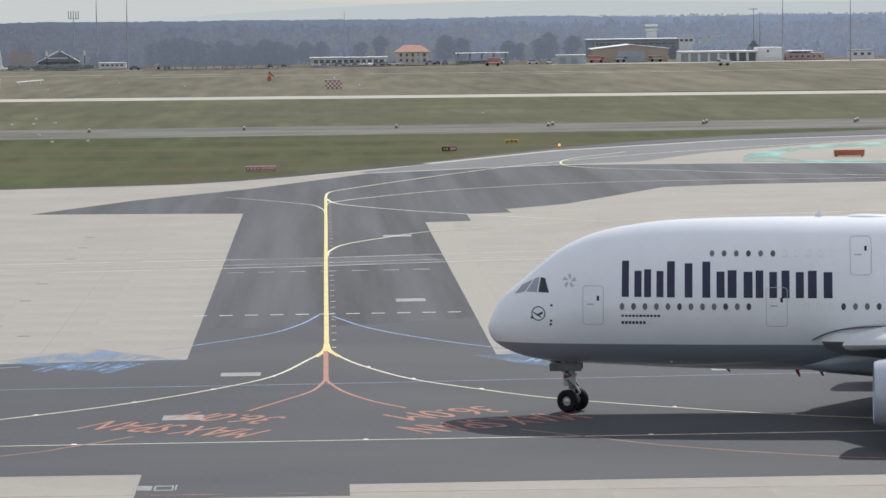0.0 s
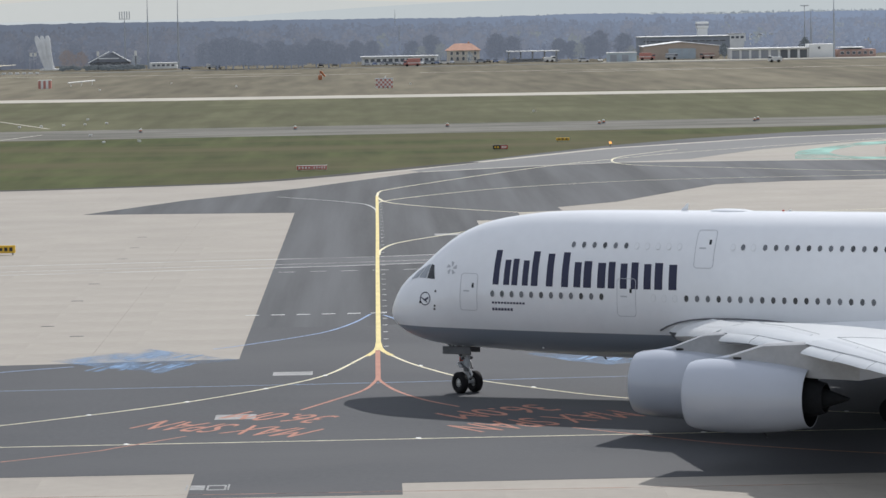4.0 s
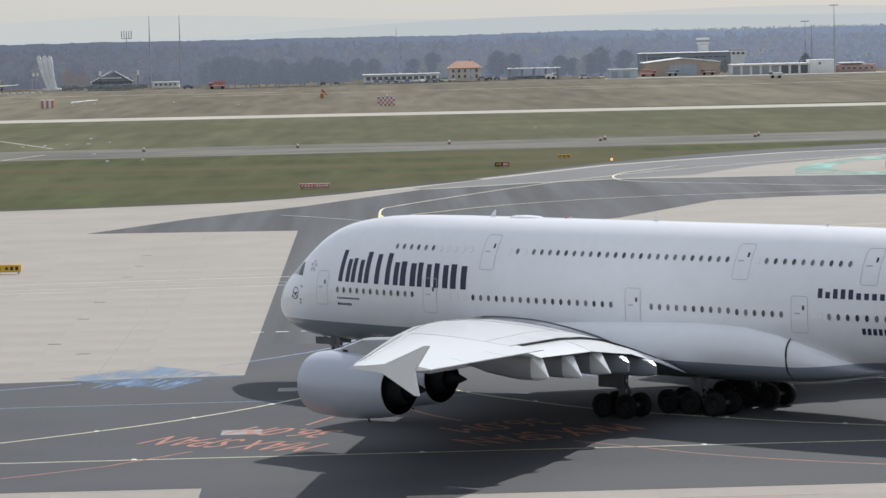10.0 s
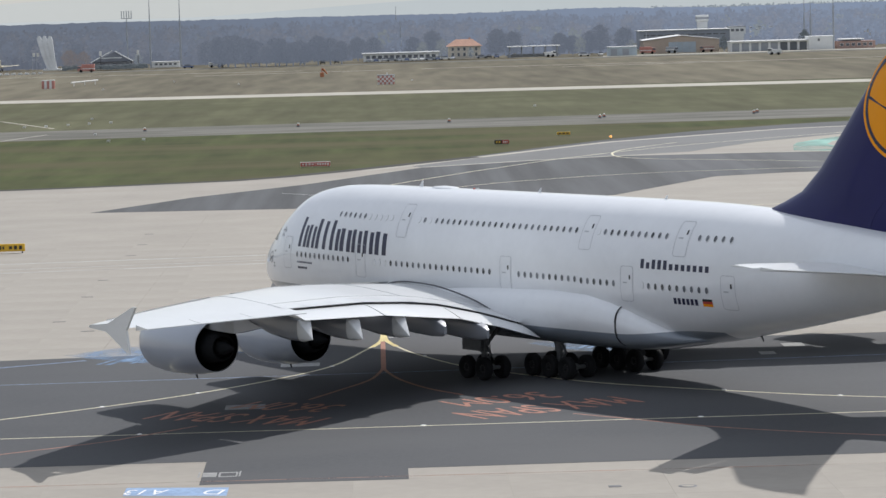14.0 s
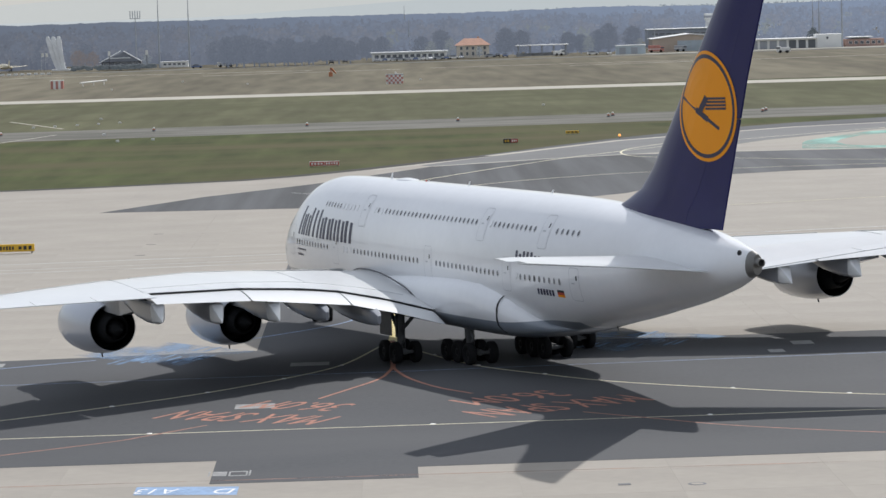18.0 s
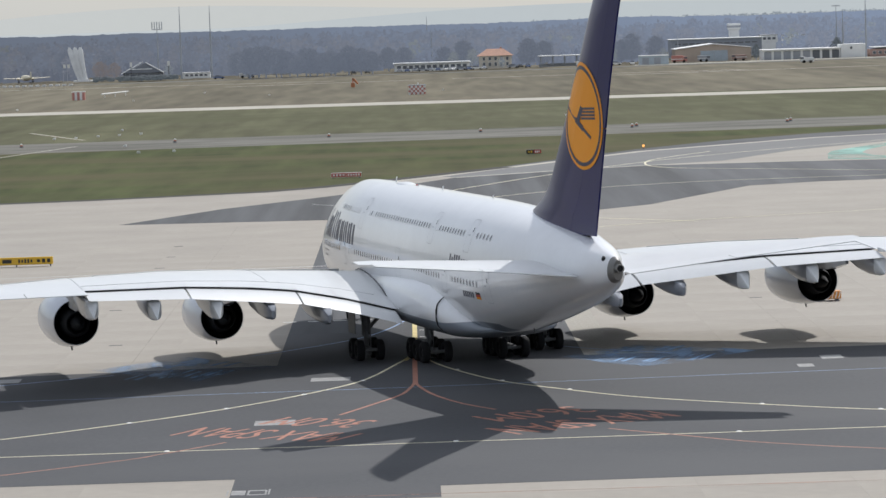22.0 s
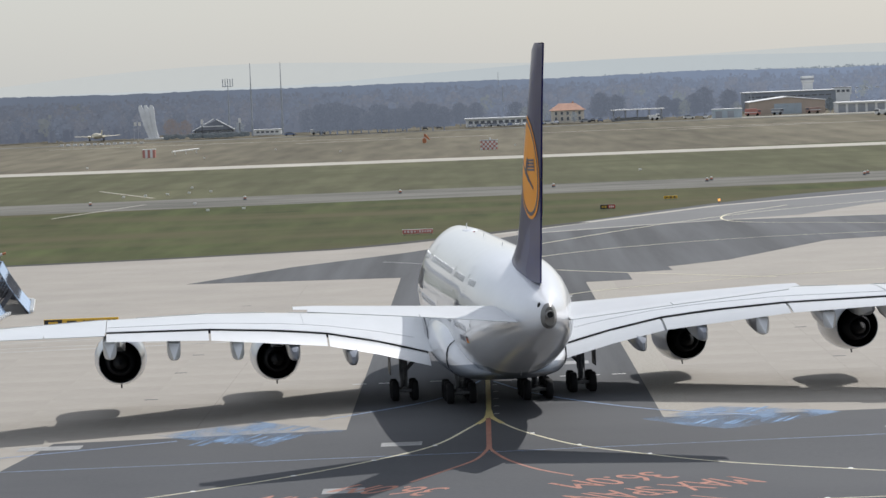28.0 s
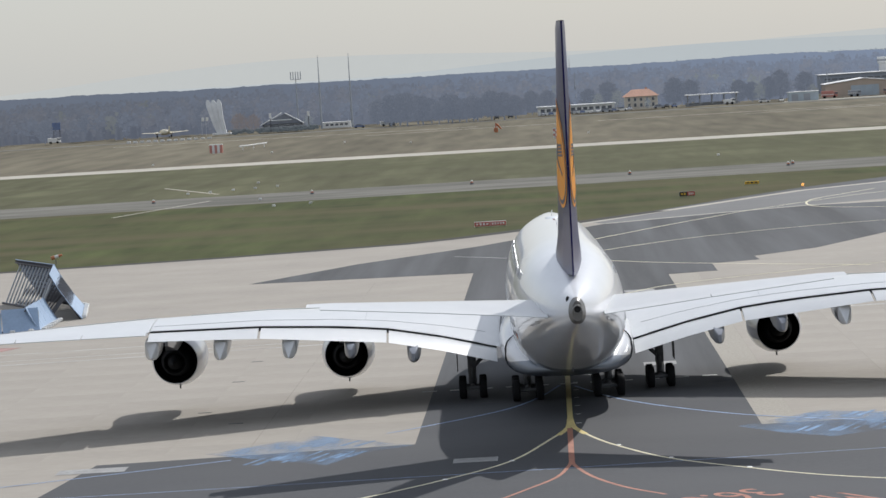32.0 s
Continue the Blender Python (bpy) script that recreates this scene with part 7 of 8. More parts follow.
def build_masts():
    for x, y, h, kind in ((-97, 1075, 22, 1), (-86, 1044, 27.5, 0), (-74, 1035, 27.5, 0), (171, 1014, 25.5, 2), (193.5, 996, 25.5, 2), (166, 1060, 19.6, 2), (169, 1064, 18, 0), (10, 1120, 15, 0), (13, 1880, 19, 0), (107, 1090, 9.5, 0)):
        th = thing("mast", pose(x, y, 0), "tall slender grey lattice mast" if kind == 0 else "tall grey mast with fittings at its top", "mast", "masts")
        bm = bmesh.new()
        r = 0.42 if kind == 0 else 0.36
        tube(bm, (0, 0, 0), (0, 0, h * 0.62), r, r * 0.8, 8)
        tube(bm, (0, 0, h * 0.62), (0, 0, h), r * 0.5, 0.09, 8)
        part("pole", bm, M["mast"], th)
        if kind == 1:
            bm = bmesh.new()
            box(bm, (0, 0, h * 0.86), (4.0, 1.2, 0.25))
            plat = part("platform", bm, M["mast"], th)
            for k in range(5):
                bm = bmesh.new()
                xx = -1.9 + 0.95 * k
                box(bm, (xx, 0, h * 0.93), (0.32, 0.3, 2.8))
                part("aerial", bm, M["mast"], plat)
        if kind == 2:
            bm = bmesh.new()
            box(bm, (0, 0, h - 0.3), (3.2, 1.0, 0.35))
            part("lamp_bar", bm, M["steel"], th)
    for x, y in ((-104.5, 1037), (-90.5, 1040)):
        th = thing("sign_post", pose(x, y, 0), "white panel on a dark post", "sign post", "sign posts")
        bm = bmesh.new()
        tube(bm, (0, 0, 0), (0, 0, 5.2), 0.15)
        part("post", bm, M["dark_steel"], th)
        bm = bmesh.new()
        box(bm, (0, -0.1, 6.1), (0.9, 0.2, 1.8))
        part("panel", bm, M["white"], th)


def build_field_huts():
    # red and white chequered hut
    th = thing("chequered_hut", pose(2.5, 692, -0.05), "small red and white chequered equipment hut on grass", "hut")
    bm = bmesh.new()
    box(bm, (0, 1.2, 1.2), (4.7, 2.4, 2.4))
    b = part("body", bm, M["white"], th)
    for i in range(8):
        for j in range(4):
            if (i + j) % 2:
                bm = bmesh.new()
                box(bm, (-2.05 + 0.586 * i, -0.02, 0.3 + 0.6 * j), (0.586, 0.06, 0.6))
                part("red_square", bm, M["truck_red"], b)
    bm = bmesh.new()
    box(bm, (0, 1.2, 2.5), (4.9, 2.6, 0.2))
    part("roof", bm, M["building_grey"], th)
    bm = bmesh.new()
    tube(bm, (0.3, 1.2, 2.5), (0.3, 1.2, 3.2), 0.15)
    part("vent", bm, M["white"], th)
    # red and white striped hut with a pale frame beside it
    th = thing("striped_hut", pose(-97.2, 757, -0.05), "small red and white striped equipment hut on dry grass", "hut")
    for i in range(5):
        bm = bmesh.new()
        box(bm, (-1.48 + 0.74 * i, 1.2, 1.15), (0.74, 2.4, 2.3))
        part("wall_panel", bm, M["truck_red" if i % 2 == 0 else "white"], th)
    bm = bmesh.new()
    box(bm, (0, 1.2, 2.4), (3.9, 2.6, 0.2))
    part("roof", bm, M["white"], th)
    th = thing("aerial_frame", pose(-88.5, 790, -0.05), "long low pale aerial frame on legs", "aerial")
    bm = bmesh.new()
    tube(bm, (-4, -9, 1.0), (2.4, 10, 1.2), 0.2, n=8)
    part("boom", bm, M["white"], th)
    for u in (0.1, 0.5, 0.9):
        p = Vector((-4 + 6.4 * u, -9 + 19 * u, 0))
        bm = bmesh.new()
        tube(bm, p, p + Vector((0, 0, 1.3)), 0.12)
        part("leg", bm, M["white"], th)
    # orange windsock
    th = thing("windsock", pose(-17, 805, -0.05), "orange windsock hanging on a short red post", "windsock")
    bm = bmesh.new()
    tube(bm, (0, 0, 0), (0, 0, 2.9), 0.1)
    part("post", bm, M["red"], th)
    bm = bmesh.new()
    loft(bm, [[Vector((0.2 + 0.35 * i, 0.0, 2.6 - 0.42 * i)) + Vector((0.4 * math.cos(a), 0.4 * math.sin(a), 0.15 * math.cos(a))) * (1 - 0.12 * i) for a in [2 * math.pi * q / 10 for q in range(10)]] for i in range(5)], cap0=False, cap1=False)
    part("sock", bm, M["barrier"], th, smooth=60)
    bm = bmesh.new()
    box(bm, (0, 0, 0.7), (1.2, 0.8, 1.4), bevel=0.1)
    part("cabinet", bm, M["barrier"], th)
    # wire fence-like low frames
    for x0, y0, x1, y1 in ((-79.4, 473, -63.4, 421.8), (-73, 343, -61.7, 390.7)):
        bm = bmesh.new()
        ribbon(bm, [(x0, y0), (x1, y1)], 0.7, 0.02)
        tagged(part("service_path", bm, M["pale"]), "narrow pale path across the grass", "path", kind="structure")


def car_thing(m, color, label):
    th = thing("car", m, label, "car", "parked cars")
    bm = bmesh.new()
    prof = [(-2.1, 0.35), (-2.15, 0.8), (-1.5, 0.95), (1.1, 0.95), (2.0, 0.8), (2.1, 0.4)]
    loft(bm, [[(x, y, z) for x, z in prof] for y in (-0.85, 0.85)])
    part("body", bm, color, th)
    bm = bmesh.new()
    loft(bm, [[(-1.7, -0.78, 0.95), (1.1, -0.78, 0.95), (1.1, 0.78, 0.95), (-1.7, 0.78, 0.95)], [(-1.2, -0.65, 1.45), (0.4, -0.65, 1.45), (0.4, 0.65, 1.45), (-1.2, 0.65, 1.45)]])
    part("cabin", bm, M["window_dark"], th)
    for x in (-1.3, 1.3):
        for y in (-0.8, 0.8):
            bm = bmesh.new()
            tube(bm, (x, y - 0.1, 0.32), (x, y + 0.1, 0.32), 0.32, n=12)
            part("wheel", bm, M["tyre"], th)
    return th


def truck_thing(m, color, label, l=7.0, h=2.6):
    th = thing("truck", m, label, "truck", "trucks")
    bm = bmesh.new()
    box(bm, (-0.7, 0, 0.5 + (h - 0.5) / 2), (l - 1.6, 2.3, h - 0.5), bevel=0.06)
    part("body", bm, color, th)
    bm = bmesh.new()
    box(bm, (l / 2 - 0.75, 0, 1.35), (1.5, 2.2, 1.8), bevel=0.12)
    cab = part("cab", bm, color, th)
    bm = bmesh.new()
    box(bm, (l / 2 - 0.55, 0, 1.75), (1.14, 2.24, 0.6))
    part("glazing", bm, M["window_dark"], cab)
    bm = bmesh.new()
    box(bm, (-0.7, 0, 1.3), (l - 1.55, 2.34, 0.25))
    part("band", bm, M["white"], th)
    for x in (-l / 2 + 1.2, l / 2 - 1.2):
        for y in (-1.0, 1.0):
            bm = bmesh.new()
            tube(bm, (x, y - 0.15, 0.5), (x, y + 0.15, 0.5), 0.5, n=14)
            part("wheel", bm, M["tyre"], th)
    return th


FIRE_TRUCK = []


def build_vehicles():
    rnd = random.Random(3)
    cols = [M["white"], M["steel"], M["black"], M["building_grey"], M["car_blue"]]
    made = {}
    spots = [(-3 + 2.9 * k, 1029) for k in range(12)] + [(40 + 2.8 * k, 1036) for k in range(3)] + [(-15, 1020), (-28, 1024), (78, 1020), (84, 1018), (-58, 1010), (-70, 1010), (-20, 1012)]
    for k, (x, y) in enumerate(spots):
        c = rnd.randrange(5)
        m = pose(x, y + rnd.uniform(-1, 1), 0, 0, 0, rnd.choice((88, 92, 270, 5)) + rnd.uniform(-4, 4))
        if c not in made:
            made[c] = car_thing(m, cols[c], ("white", "silver", "black", "grey", "blue")[c] + " parked car far across the airfield")
        else:
            copy_thing(made[c], m)
    truck_thing(pose(102.5, 1030, 0), M["truck_red"], "red truck beside the shed", 6.0, 2.7)
    truck_thing(pose(112, 1033, 0), M["building_grey"], "grey truck before the hangar", 4.6, 2.3)
    truck_thing(pose(125.5, 1033, 0, 0, 0, 180), M["brick_far"], "dull red truck before the hangar", 5.5, 2.2)
    truck_thing(pose(-147, 1090, 0), M["white"], "white van at the field's edge", 6.0, 2.6)
    truck_thing(pose(140.5, 944, 0, 0, 0, 180), M["white"], "white van driving along the perimeter", 4.8, 1.9)
    truck_thing(pose(-191, 1072, 0, 0, 0, 4), M["white"], "white van parked under the trees", 5.0, 2.2)
    truck_thing(pose(65.5, 1026, 0, 0, 0, 4), M["white"], "white van parked before the shelter", 4.2, 1.9)
    FIRE_TRUCK.append(truck_thing(pose(61.5, 993, 0, 0, 0, 180), M["truck_red"], "red and white service truck driving along the perimeter track", 6.2, 2.9))
    th = thing("blue_board", pose(-191, 1080, 0), "blue board on two posts before the trees", "sign")
    bm = bmesh.new()
    box(bm, (0, 0, 6.6), (3.2, 0.25, 2.8), bevel=0.05)
    part("board", bm, M["car_blue"], th)
    for x in (-1.2, 1.2):
        bm = bmesh.new()
        tube(bm, (x, 0.3, 0), (x, 0.3, 7.5), 0.12)
        part("post", bm, M["dark_steel"], th)
    truck_thing(pose(-60, 1012, 0, 0, 0, 4), M["white"], "white van parked by the masts", 5.0, 2.0)


def tree_thing(m, h, seed, mat, label, n=170, spread=0.30):
    """A tapered trunk, limbs, and a crown of many small clumps with gaps."""
    r = random.Random(seed)
    th = thing("tree", m, label, "tree", "trees at the field's edge")
    bm = bmesh.new()
    tube(bm, (0, 0, 0), (0.1, 0, h * 0.45), h * 0.028, h * 0.016, 7)
    tube(bm, (0.1, 0, h * 0.45), (0, 0.1, h * 0.86), h * 0.016, h * 0.004, 6)
    tips = []
    for k in range(9):
        a = k * 2.4 + r.random()
        z0 = h * r.uniform(0.2, 0.6)
        e = Vector((math.cos(a), math.sin(a), 0)) * h * spread * r.uniform(0.55, 0.95) + Vector((0, 0, z0 + h * r.uniform(0.12, 0.32)))
        tube(bm, (0.05, 0, z0), e, h * 0.009, h * 0.002, 5)
        tips.append((Vector((0, 0, z0)), e))
    # the trunk takes a self-glowing haze tone too
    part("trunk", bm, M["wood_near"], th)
    verts, faces = [], []
    for _ in range(n):
        a, b = r.choice(tips)
        c = a + (b - a) * r.uniform(0.35, 1.05) + Vector((r.gauss(0, 1), r.gauss(0, 1), r.gauss(0, 1))) * h * 0.08
        if r.random() < 0.85:
            # the rounded mass of the crown
            u, w = r.uniform(0, 2 * math.pi), r.uniform(-0.9, 1.0)
            q = math.sqrt(max(0.0, 1 - w * w)) * r.uniform(0.3, 1.0)
            c = Vector((h * spread * 1.15 * q * math.cos(u), h * spread * 1.15 * q * math.sin(u), h * (0.53 + 0.43 * w)))
        if c.z < h * 0.06:
            continue
        s = h * r.uniform(0.014, 0.034)
        for _ in range(5 if mat is not M["wood_near"] else 4):
            d = Vector((r.gauss(0, 1), r.gauss(0, 1), r.gauss(0, 1))).normalized()
            e = d.orthogonal().normalized()
            f = d.cross(e)
            p = c + Vector((r.gauss(0, s), r.gauss(0, s), r.gauss(0, s)))
            o = len(verts)
            if mat is M["wood_near"] or mat is M["twigs_brown"]:
                # a twig: a long thin sliver pointing out and up
                d = (d * 0.8 + (p - Vector((0, 0, h * 0.35))).normalized()).normalized()
                e, q = d * h * r.uniform(0.03, 0.075), d.orthogonal().normalized() * h * 0.012
                verts += [tuple(p - e * 0.5 - q), tuple(p - e * 0.5 + q), tuple(p + e * 0.5 + q * 0.4), tuple(p + e * 0.5 - q * 0.4)]
            else:
                verts += [tuple(p + e * s * 1.3), tuple(p + f * s), tuple(p - e * s * 1.2), tuple(p - f * s * 0.9)]
            faces.append((o, o + 1, o + 2, o + 3))
    me = bpy.data.meshes.new("crown")
    me.from_pydata(verts, [], faces)
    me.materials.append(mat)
    cr = new("crown", me)
    cr.parent = th
    return th


def build_trees():
    rnd = random.Random(21)
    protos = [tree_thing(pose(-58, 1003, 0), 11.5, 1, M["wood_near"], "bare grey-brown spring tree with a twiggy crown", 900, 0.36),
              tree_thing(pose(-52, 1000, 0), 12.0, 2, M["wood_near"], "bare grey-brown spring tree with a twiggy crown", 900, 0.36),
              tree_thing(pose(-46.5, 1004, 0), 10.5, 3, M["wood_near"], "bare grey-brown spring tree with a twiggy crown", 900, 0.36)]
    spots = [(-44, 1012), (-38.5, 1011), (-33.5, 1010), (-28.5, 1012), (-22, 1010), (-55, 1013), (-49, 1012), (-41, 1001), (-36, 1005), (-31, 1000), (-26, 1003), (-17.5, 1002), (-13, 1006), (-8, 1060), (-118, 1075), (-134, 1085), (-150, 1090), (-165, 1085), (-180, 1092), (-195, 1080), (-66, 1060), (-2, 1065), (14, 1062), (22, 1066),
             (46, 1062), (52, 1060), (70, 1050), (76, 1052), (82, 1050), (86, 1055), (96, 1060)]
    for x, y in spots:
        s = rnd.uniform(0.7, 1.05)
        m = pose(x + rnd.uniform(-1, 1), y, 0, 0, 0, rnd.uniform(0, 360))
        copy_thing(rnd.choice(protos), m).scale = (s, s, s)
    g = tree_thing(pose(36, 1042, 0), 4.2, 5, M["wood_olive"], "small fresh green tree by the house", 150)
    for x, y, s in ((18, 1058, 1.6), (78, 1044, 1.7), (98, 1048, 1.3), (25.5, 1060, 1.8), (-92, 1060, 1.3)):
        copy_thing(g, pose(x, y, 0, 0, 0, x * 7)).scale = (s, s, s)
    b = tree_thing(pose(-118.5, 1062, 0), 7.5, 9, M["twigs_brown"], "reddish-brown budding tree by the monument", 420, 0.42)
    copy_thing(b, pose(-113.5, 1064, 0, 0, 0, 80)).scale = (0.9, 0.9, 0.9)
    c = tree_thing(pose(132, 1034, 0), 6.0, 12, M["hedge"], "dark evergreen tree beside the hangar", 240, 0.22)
    copy_thing(c, pose(165, 1052, 0, 0, 0, 40)).scale = (1.5, 1.5, 1.2)


M["barrier"] = material("faded_orange_red_paint", (0.46, 0.17, 0.075), 0.55, stain=0.15, stain_scale=0.8)
M["barrier_orange"] = material("yellow_orange_barrier_paint", (0.58, 0.24, 0.06), 0.55, stain=0.15, stain_scale=0.8)
M["shed_blue"] = material("pale_blue_grey_cladding", (0.40, 0.46, 0.50), 0.6, stain=0.1, stain_scale=0.4)
M["brick_far"] = material("dull_red_brick", (0.40, 0.27, 0.23), 0.85, stain=0.2, stain_scale=0.3)
M["roof_dark"] = material("dark_slate_roof", (0.11, 0.12, 0.135), 0.6, stain=0.15, stain_scale=0.4)
M["cream_paint"] = material("cream_aircraft_paint", (0.62, 0.57, 0.44), 0.5, stain=0.08, stain_scale=0.4)
# hall, mast, red and car colours are paled for haze as well
M["hall_dark"] = material("dark_grey_hall_cladding", (0.27, 0.295, 0.335), 0.6, stain=0.12, stain_scale=0.3)
M["mast"] = material("hazed_mast_steel", (0.36, 0.385, 0.42), 0.6, grain=0.1, stain=0.15, stain_scale=0.4)
# a weak glow on the hedge paints the haze before it
M["hedge"] = haze_glow("hazed_glow_hedge", (0.055, 0.068, 0.078), 0.85, 1.15, True)
M["truck_red"] = material("hazed_red_paint", (0.50, 0.21, 0.17), 0.5, stain=0.12, stain_scale=0.6)
M["car_blue"] = material("blue_car_paint", (0.13, 0.18, 0.32), 0.3, coat=0.4)
# twigs emit their hazed colour instead of being lit
M["twigs_brown"] = haze_glow("hazed_glow_twigs", (0.128, 0.116, 0.120), 0.9, 1.1, True)
M["lamp_orange"] = material("orange_lamp_glass", (0.8, 0.3, 0.05), 0.3)
M["lamp_orange"].node_tree.nodes["Principled BSDF"].inputs["Emission Color"].default_value = (1.0, 0.45, 0.12, 1)
M["lamp_orange"].node_tree.nodes["Principled BSDF"].inputs["Emission Strength"].default_value = 1.4


def ground_word(text, start, end, height, mat, label):
    """Painted capitals on the asphalt, read from start to end."""
    cu = bpy.data.curves.new("painted_word", "FONT")
    cu.body = text
    tmp = bpy.data.objects.new("painted_word", cu)
    scene.collection.objects.link(tmp)
    me = bpy.data.meshes.new_from_object(tmp)
    bpy.data.objects.remove(tmp)
    xs, ys = [v.co.x for v in me.vertices], [v.co.y for v in me.vertices]
    w, h = max(xs) - min(xs), max(ys) - min(ys)
    a, b = Vector((*start, 0)), Vector((*end, 0))
    d = (b - a)
    up = Vector((-d.y, d.x, 0)).normalized()
    for v in me.vertices:
        u, t = (v.co.x - min(xs)) / w, (v.co.y - min(ys)) / h
        p = a + d * u + up * height * t
        v.co = (p.x, p.y, 0.010)
    me.materials.append(mat)
    return tagged(new("painted_word", me), label, "ground marking", "painted ground markings", "structure")


def worn_paint(name, color, lo, hi, scale, stretch, turn):
    """Road paint rubbed through in streaks to the surface below."""
    m = material(name, color, 0.75, grain=0.15, grain_scale=3, stain=0.15, stain_scale=0.4)
    t = m.node_tree
    tc, mp, n, r = (t.nodes.new(k) for k in ("ShaderNodeTexCoord", "ShaderNodeMapping", "ShaderNodeTexNoise", "ShaderNodeMapRange"))
    mp.inputs["Rotation"].default_value[2], mp.inputs["Scale"].default_value = turn, stretch
    n.inputs["Scale"].default_value, n.inputs["Detail"].default_value = scale, 5
    r.inputs["From Min"].default_value, r.inputs["From Max"].default_value = lo, hi
    t.links.new(tc.outputs["Object"], mp.inputs["Vector"])
    t.links.new(mp.outputs[0], n.inputs["Vector"])
    t.links.new(n.outputs[0], r.inputs["Value"])
    tr, mx = t.nodes.new("ShaderNodeBsdfTransparent"), t.nodes.new("ShaderNodeMixShader")
    t.links.new(r.outputs[0], mx.inputs[0])
    t.links.new(tr.outputs[0], mx.inputs[1])
    t.links.new(t.nodes["Principled BSDF"].outputs[0], mx.inputs[2])
    t.links.new(mx.outputs[0], t.nodes["Material Output"].inputs["Surface"])
    return m


M["teal"] = worn_paint("worn_teal_ground_paint", (0.19, 0.40, 0.335), 0.30, 0.62, 0.12, (1.0, 0.4, 1.0), 0.2)
M["worn_blue"] = worn_paint("worn_blue_ground_paint", (0.165, 0.27, 0.42), 0.33, 0.84, 0.42, (1.0, 0.35, 1.0), 0.5)
M["blue_letters"] = worn_paint("worn_blue_lettering", (0.15, 0.265, 0.43), 0.28, 0.62, 0.7, (1.0, 0.3, 1.0), 0.4)
M["orange_words"] = worn_paint("worn_orange_lettering", (0.37, 0.155, 0.10), 0.15, 0.42, 1.6, (1.0, 0.5, 1.0), 0.9)
M["orange_worn"] = worn_paint("worn_orange_line_paint", (0.42, 0.22, 0.16), 0.25, 0.75, 0.35, (1.0, 0.5, 1.0), 0.3)
M["faded_line"] = worn_paint("faded_white_line_paint", (0.52, 0.515, 0.49), 0.12, 0.5, 0.25, (0.6, 1.0, 1.0), 0.0)
M["faded_red"] = worn_paint("faded_red_ground_paint", (0.42, 0.24, 0.22), 0.34, 0.8, 0.3, (1.0, 0.5, 1.0), 0.3)


def build_ground_words():
    for text, a, b, h in (("MAX SPAN", (-3.0, -45.4), (-12.0, -40.1), 3.75), ("36.0M", (-2.2, -39.8), (-7.4, -36.7), 3.4), ("MAX SPAN", (12.9, -39.5), (3.6, -45.0), 3.7), ("36.0M", (8.7, -36.2), (3.0, -39.5), 3.3)):
        ground_word(text, a, b, h, M["orange_words"], "faded orange painted words on asphalt")
    # worn blue ground signs at the concrete corners
    for pts in ([(-21.65, -7.3), (-15.6, -0.6), (-9.3, -8.6), (-12.3, -11.3), (-13.9, -16.0), (-16.2, -13.2), (-18.7, -10.8)], [(9.7, -8.6), (14.9, -2.8), (21.0, -7.2), (22.4, -9.0), (17.6, -14.1), (14.6, -16.2), (12.2, -13.4)]):
        bm = bmesh.new()
        bm.faces.new([bm.verts.new((x, y, 0.0025)) for x, y in pts])
        tagged(part("worn_blue_sign", bm, M["worn_blue"]), "worn blue painted sign on the ground", "ground marking", "painted ground markings", "structure")
        # unreadable worn lettering: long slanting strokes in two rows
        cx = sum(p[0] for p in pts) / len(pts)
        rnd = random.Random(round(cx))
        lean = 1.5 if cx < 0 else 1.9
        for y0, n, span, l in ((-11.8, 9, 6.6, 4.6), (-6.0, 8, 7.2, 3.6)):
            for q in range(n):
                if rnd.random() < 0.2:
                    continue
                u = (q + 0.5) / n - 0.5
                x, y, k, w = cx + u * span, y0 + rnd.uniform(-0.8, 0.8) * (1 - abs(u)), l * rnd.uniform(0.6, 1.1) * (1 - 0.8 * abs(u)), rnd.uniform(0.2, 0.55)
                bm = bmesh.new()
                ribbon(bm, [(x - lean * k / l / 2, y - k / 2), (x, y), (x + lean * k / l / 2, y + k / 2)], w, 0.0045, w * 0.6)
                tagged(part("worn_stroke", bm, M["blue_letters"]), "worn blue painted stroke on the ground", "ground marking", "painted ground markings", "structure")
    # blue stand plate on the near concrete, with pale bars
    bm = bmesh.new()
    slab(bm, [(-12.7, -72.9), (-7.7, -73.9), (-7.7, -71.2), (-12.7, -70.3)], 0.0, 0.004)
    tagged(part("stand_plate", bm, M["blue_sign"]), "blue painted stand marking on concrete", "ground marking", kind="structure")
    for text, x0, x1 in (("D", -7.8, -8.7), ("A", -10.55, -11.3), ("13", -11.65, -12.5)):
        ground_word(text, (x0, -71.0 - (x0 + 12.7) * 0.19), (x1, -71.0 - (x1 + 12.7) * 0.19), 1.5, M["white"], "white painted characters on the blue stand marking")
    # a small framed white block and frame, between ticks
    bm = bmesh.new()
    slab(bm, [(-9.2, -67.35), (-8.5, -67.45), (-8.5, -65.95), (-9.2, -65.85)], 0.0, 0.005)
    tagged(part("white_block", bm, M["white_block"]), "small white painted block on asphalt", "ground marking", kind="structure")
    for x in (-9.38, -7.35):
        bm = bmesh.new()
        ribbon(bm, [(x, -67.5), (x, -65.7)], 0.09, 0.005)
        tagged(part("white_tick", bm, M["white_block"]), "thin white painted tick on asphalt", "ground marking", "white painted ticks", "structure")
    bm = bmesh.new()
    for y, w in ((-67.45, 0.3), (-66.05, 0.3)):
        ribbon(bm, [(-8.35, y), (-7.5, y)], w, 0.005)
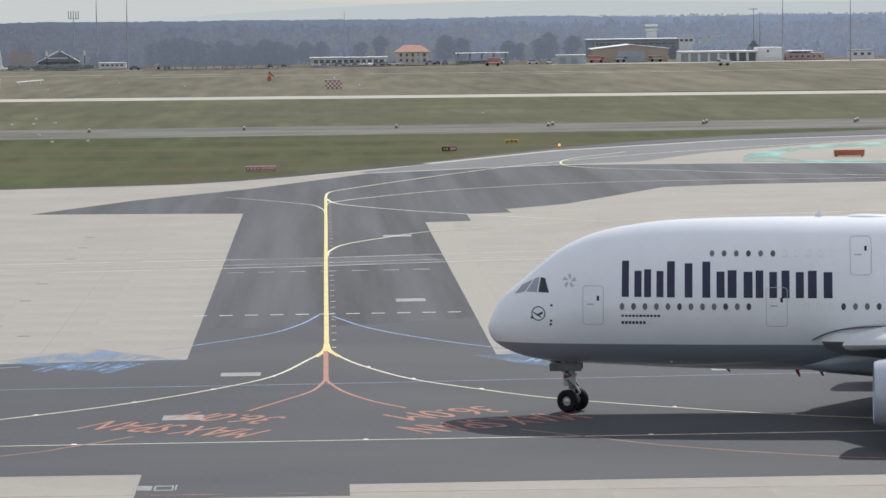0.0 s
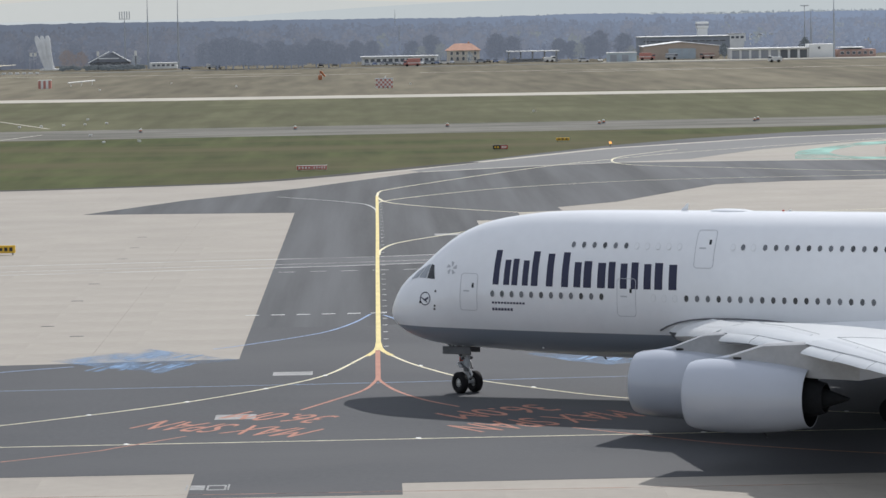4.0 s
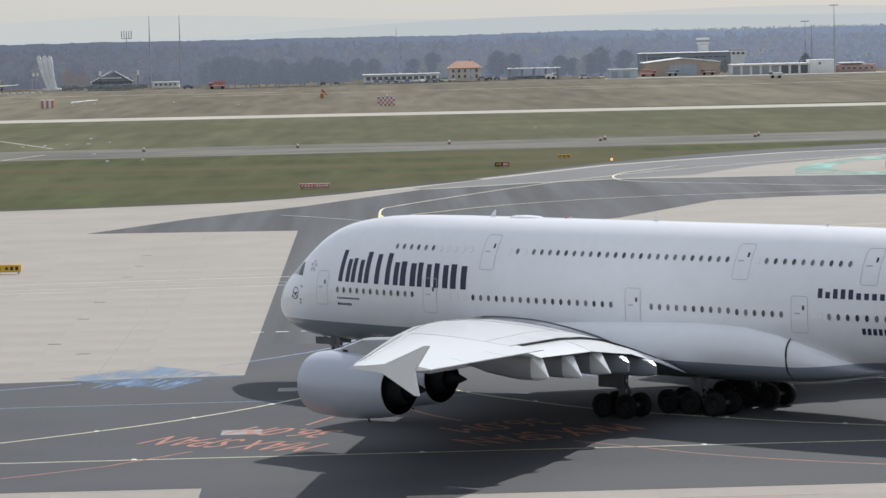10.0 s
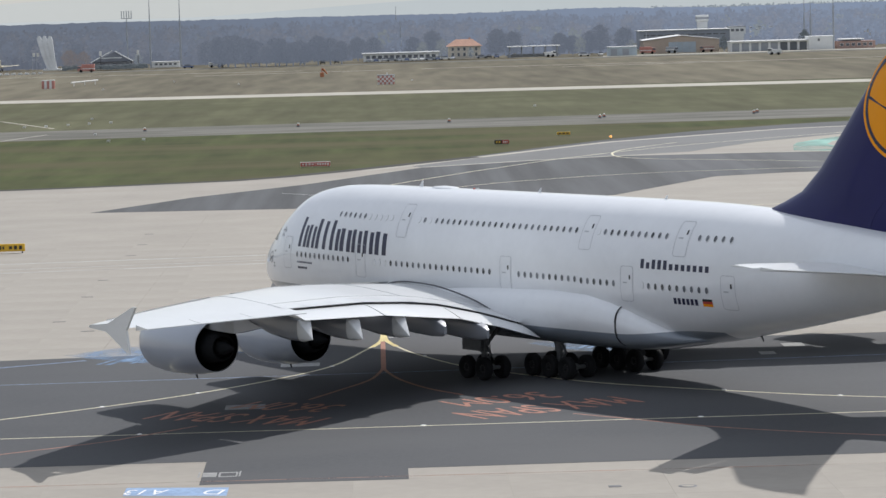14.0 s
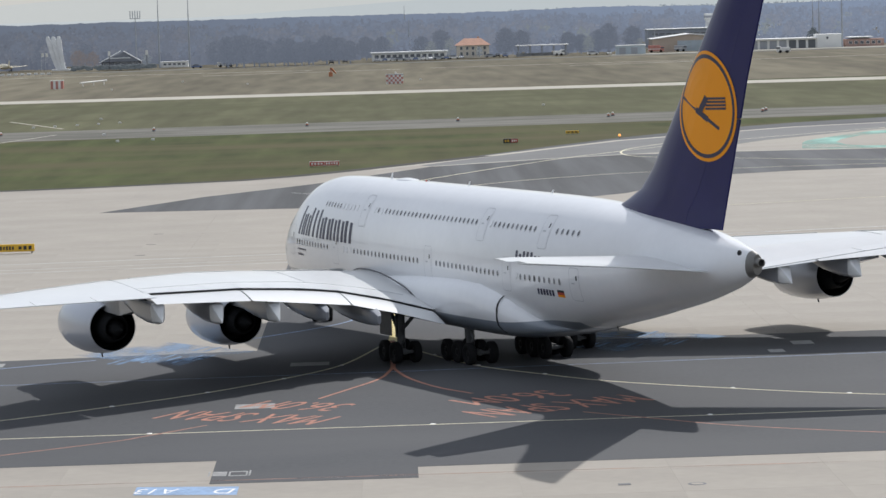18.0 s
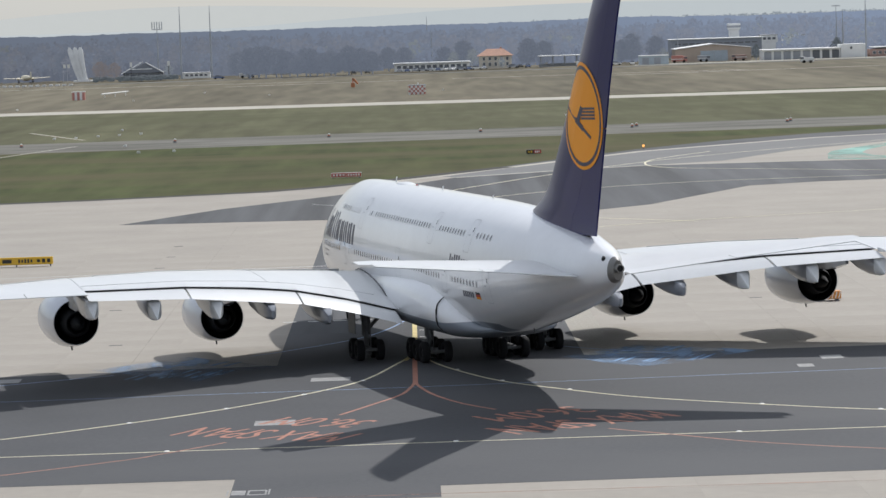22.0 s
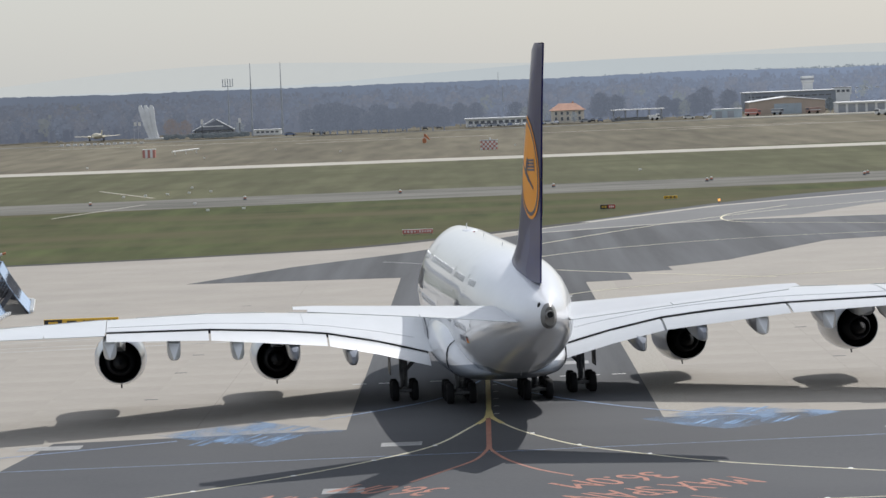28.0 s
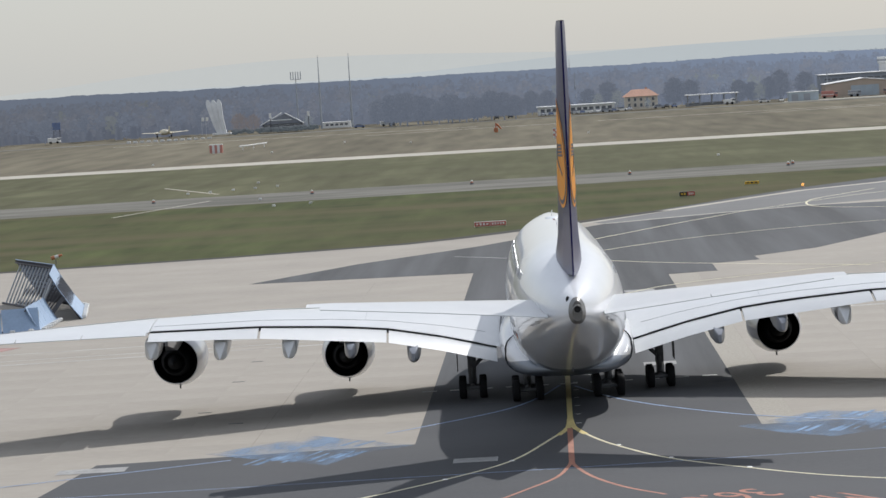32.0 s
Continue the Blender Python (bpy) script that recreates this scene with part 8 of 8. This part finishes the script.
    for x in (-8.35, -7.5):
        ribbon(bm, [(x, -67.55), (x, -65.95)], 0.1, 0.0055)
    tagged(part("white_frame", bm, M["white_block"]), "small white painted frame on asphalt", "ground marking", kind="structure")
    # teal worn area
    flat("teal_area", [(59.6, 247), (61.4, 262), (63.0, 270), (67.0, 278.5), (76, 295), (86, 303), (150, 330), (150, 318), (84, 291.8), (73.5, 283.8), (68.6, 272), (66.6, 262.9), (66.9, 254), (69, 249.2), (76.6, 245.9), (150, 238), (150, 234), (75.2, 238.4), (64.2, 242.6)], -0.003, M["teal"], "worn teal painted area on concrete", "ground marking")
    # a drain cover and a grate on the near concrete
    bm = bmesh.new()
    tube(bm, (0, 0, 0), (0, 0, 0.012), 0.45, 0.42, 20)
    ob = tagged(part("drain_cover", bm, M["dark_steel"]), "round drain cover with a dark rim in the concrete", "drain cover")
    ob.location = (14.1, -75.4, -0.004)
    bm = bmesh.new()
    tube(bm, (0, 0, 0.008), (0, 0, 0.014), 0.31, 0.3, 20)
    part("lid", bm, M["joint"], ob, "pale concrete-filled lid")
    bm = bmesh.new()
    box(bm, (0, 0, 0.004), (0.6, 0.5, 0.012), bevel=0.003)
    ob = tagged(part("drain_grate", bm, M["dark_steel"]), "small dark drain grate in the concrete", "drain grate")
    ob.location = (10.7, -74.8, 0.0)


def build_things():
    build_ground_words()
    build_signs()
    build_blast_fence()
    build_buildings()
    build_monument()
    build_masts()
    build_field_huts()
    build_vehicles()
    build_trees()


build_ground()
build_markings()
airliner = build_plane()
build_far()
build_things()
build_slabs()


# ---- what moves ----
def motions():
    """The airliner's way, and the turning of its wheels with the distance rolled."""
    rows = [(t, pose(x, y, 0, 0, 0, a)) for t, x, y, a in TAXI]
    walk(airliner, rows)
    # the service truck keeps its pace along the perimeter track
    walk(FIRE_TRUCK[0], [(t, pose(61.5 - 11.98 * t, 993, 0.004, 0, 0, 180)) for t in (0.0, 8.0, 16.0, 24.0, 32.0)])
    ts = [p[0] for p in TAXI]
    fine = [k * 0.2 for k in range(161)]
    X, Y, A = (np.interp(fine, ts, [p[k] for p in TAXI]) for k in (1, 2, 3))
    A = np.radians(A)
    # the nose wheels run 25 m ahead of the aircraft's own origin and point where they go
    reach = 25.25
    NX, NY = X + reach * np.cos(A), Y + reach * np.sin(A)

    def rolled(x, y):
        return np.concatenate([[0], np.cumsum(np.hypot(np.diff(x), np.diff(y)))])

    main, nose = rolled(X, Y), rolled(NX, NY)
    for ob, place, front in WHEELS:
        r = 0.635 if front else 0.70
        walk(ob, [(t, Matrix.Translation(place) @ Matrix.Rotation(d / r, 4, "Y")) for t, d in zip(fine, nose if front else main)])
    rows = []
    for t in range(0, 33, 2):
        i = min(range(161), key=lambda k: abs(fine[k] - t))
        a, b = max(0, i - 10), min(160, i + 10)
        course = math.atan2(NY[b] - NY[a], NX[b] - NX[a]) - (A[a] + A[b]) / 2
        course = (course + math.pi) % (2 * math.pi) - math.pi
        rows.append((t, Matrix.Translation(L(4.75, 0, 0)) @ Matrix.Rotation(max(-0.75, min(0.1, course)), 4, "Z")))
    walk(NOSE[0], rows)


motions()
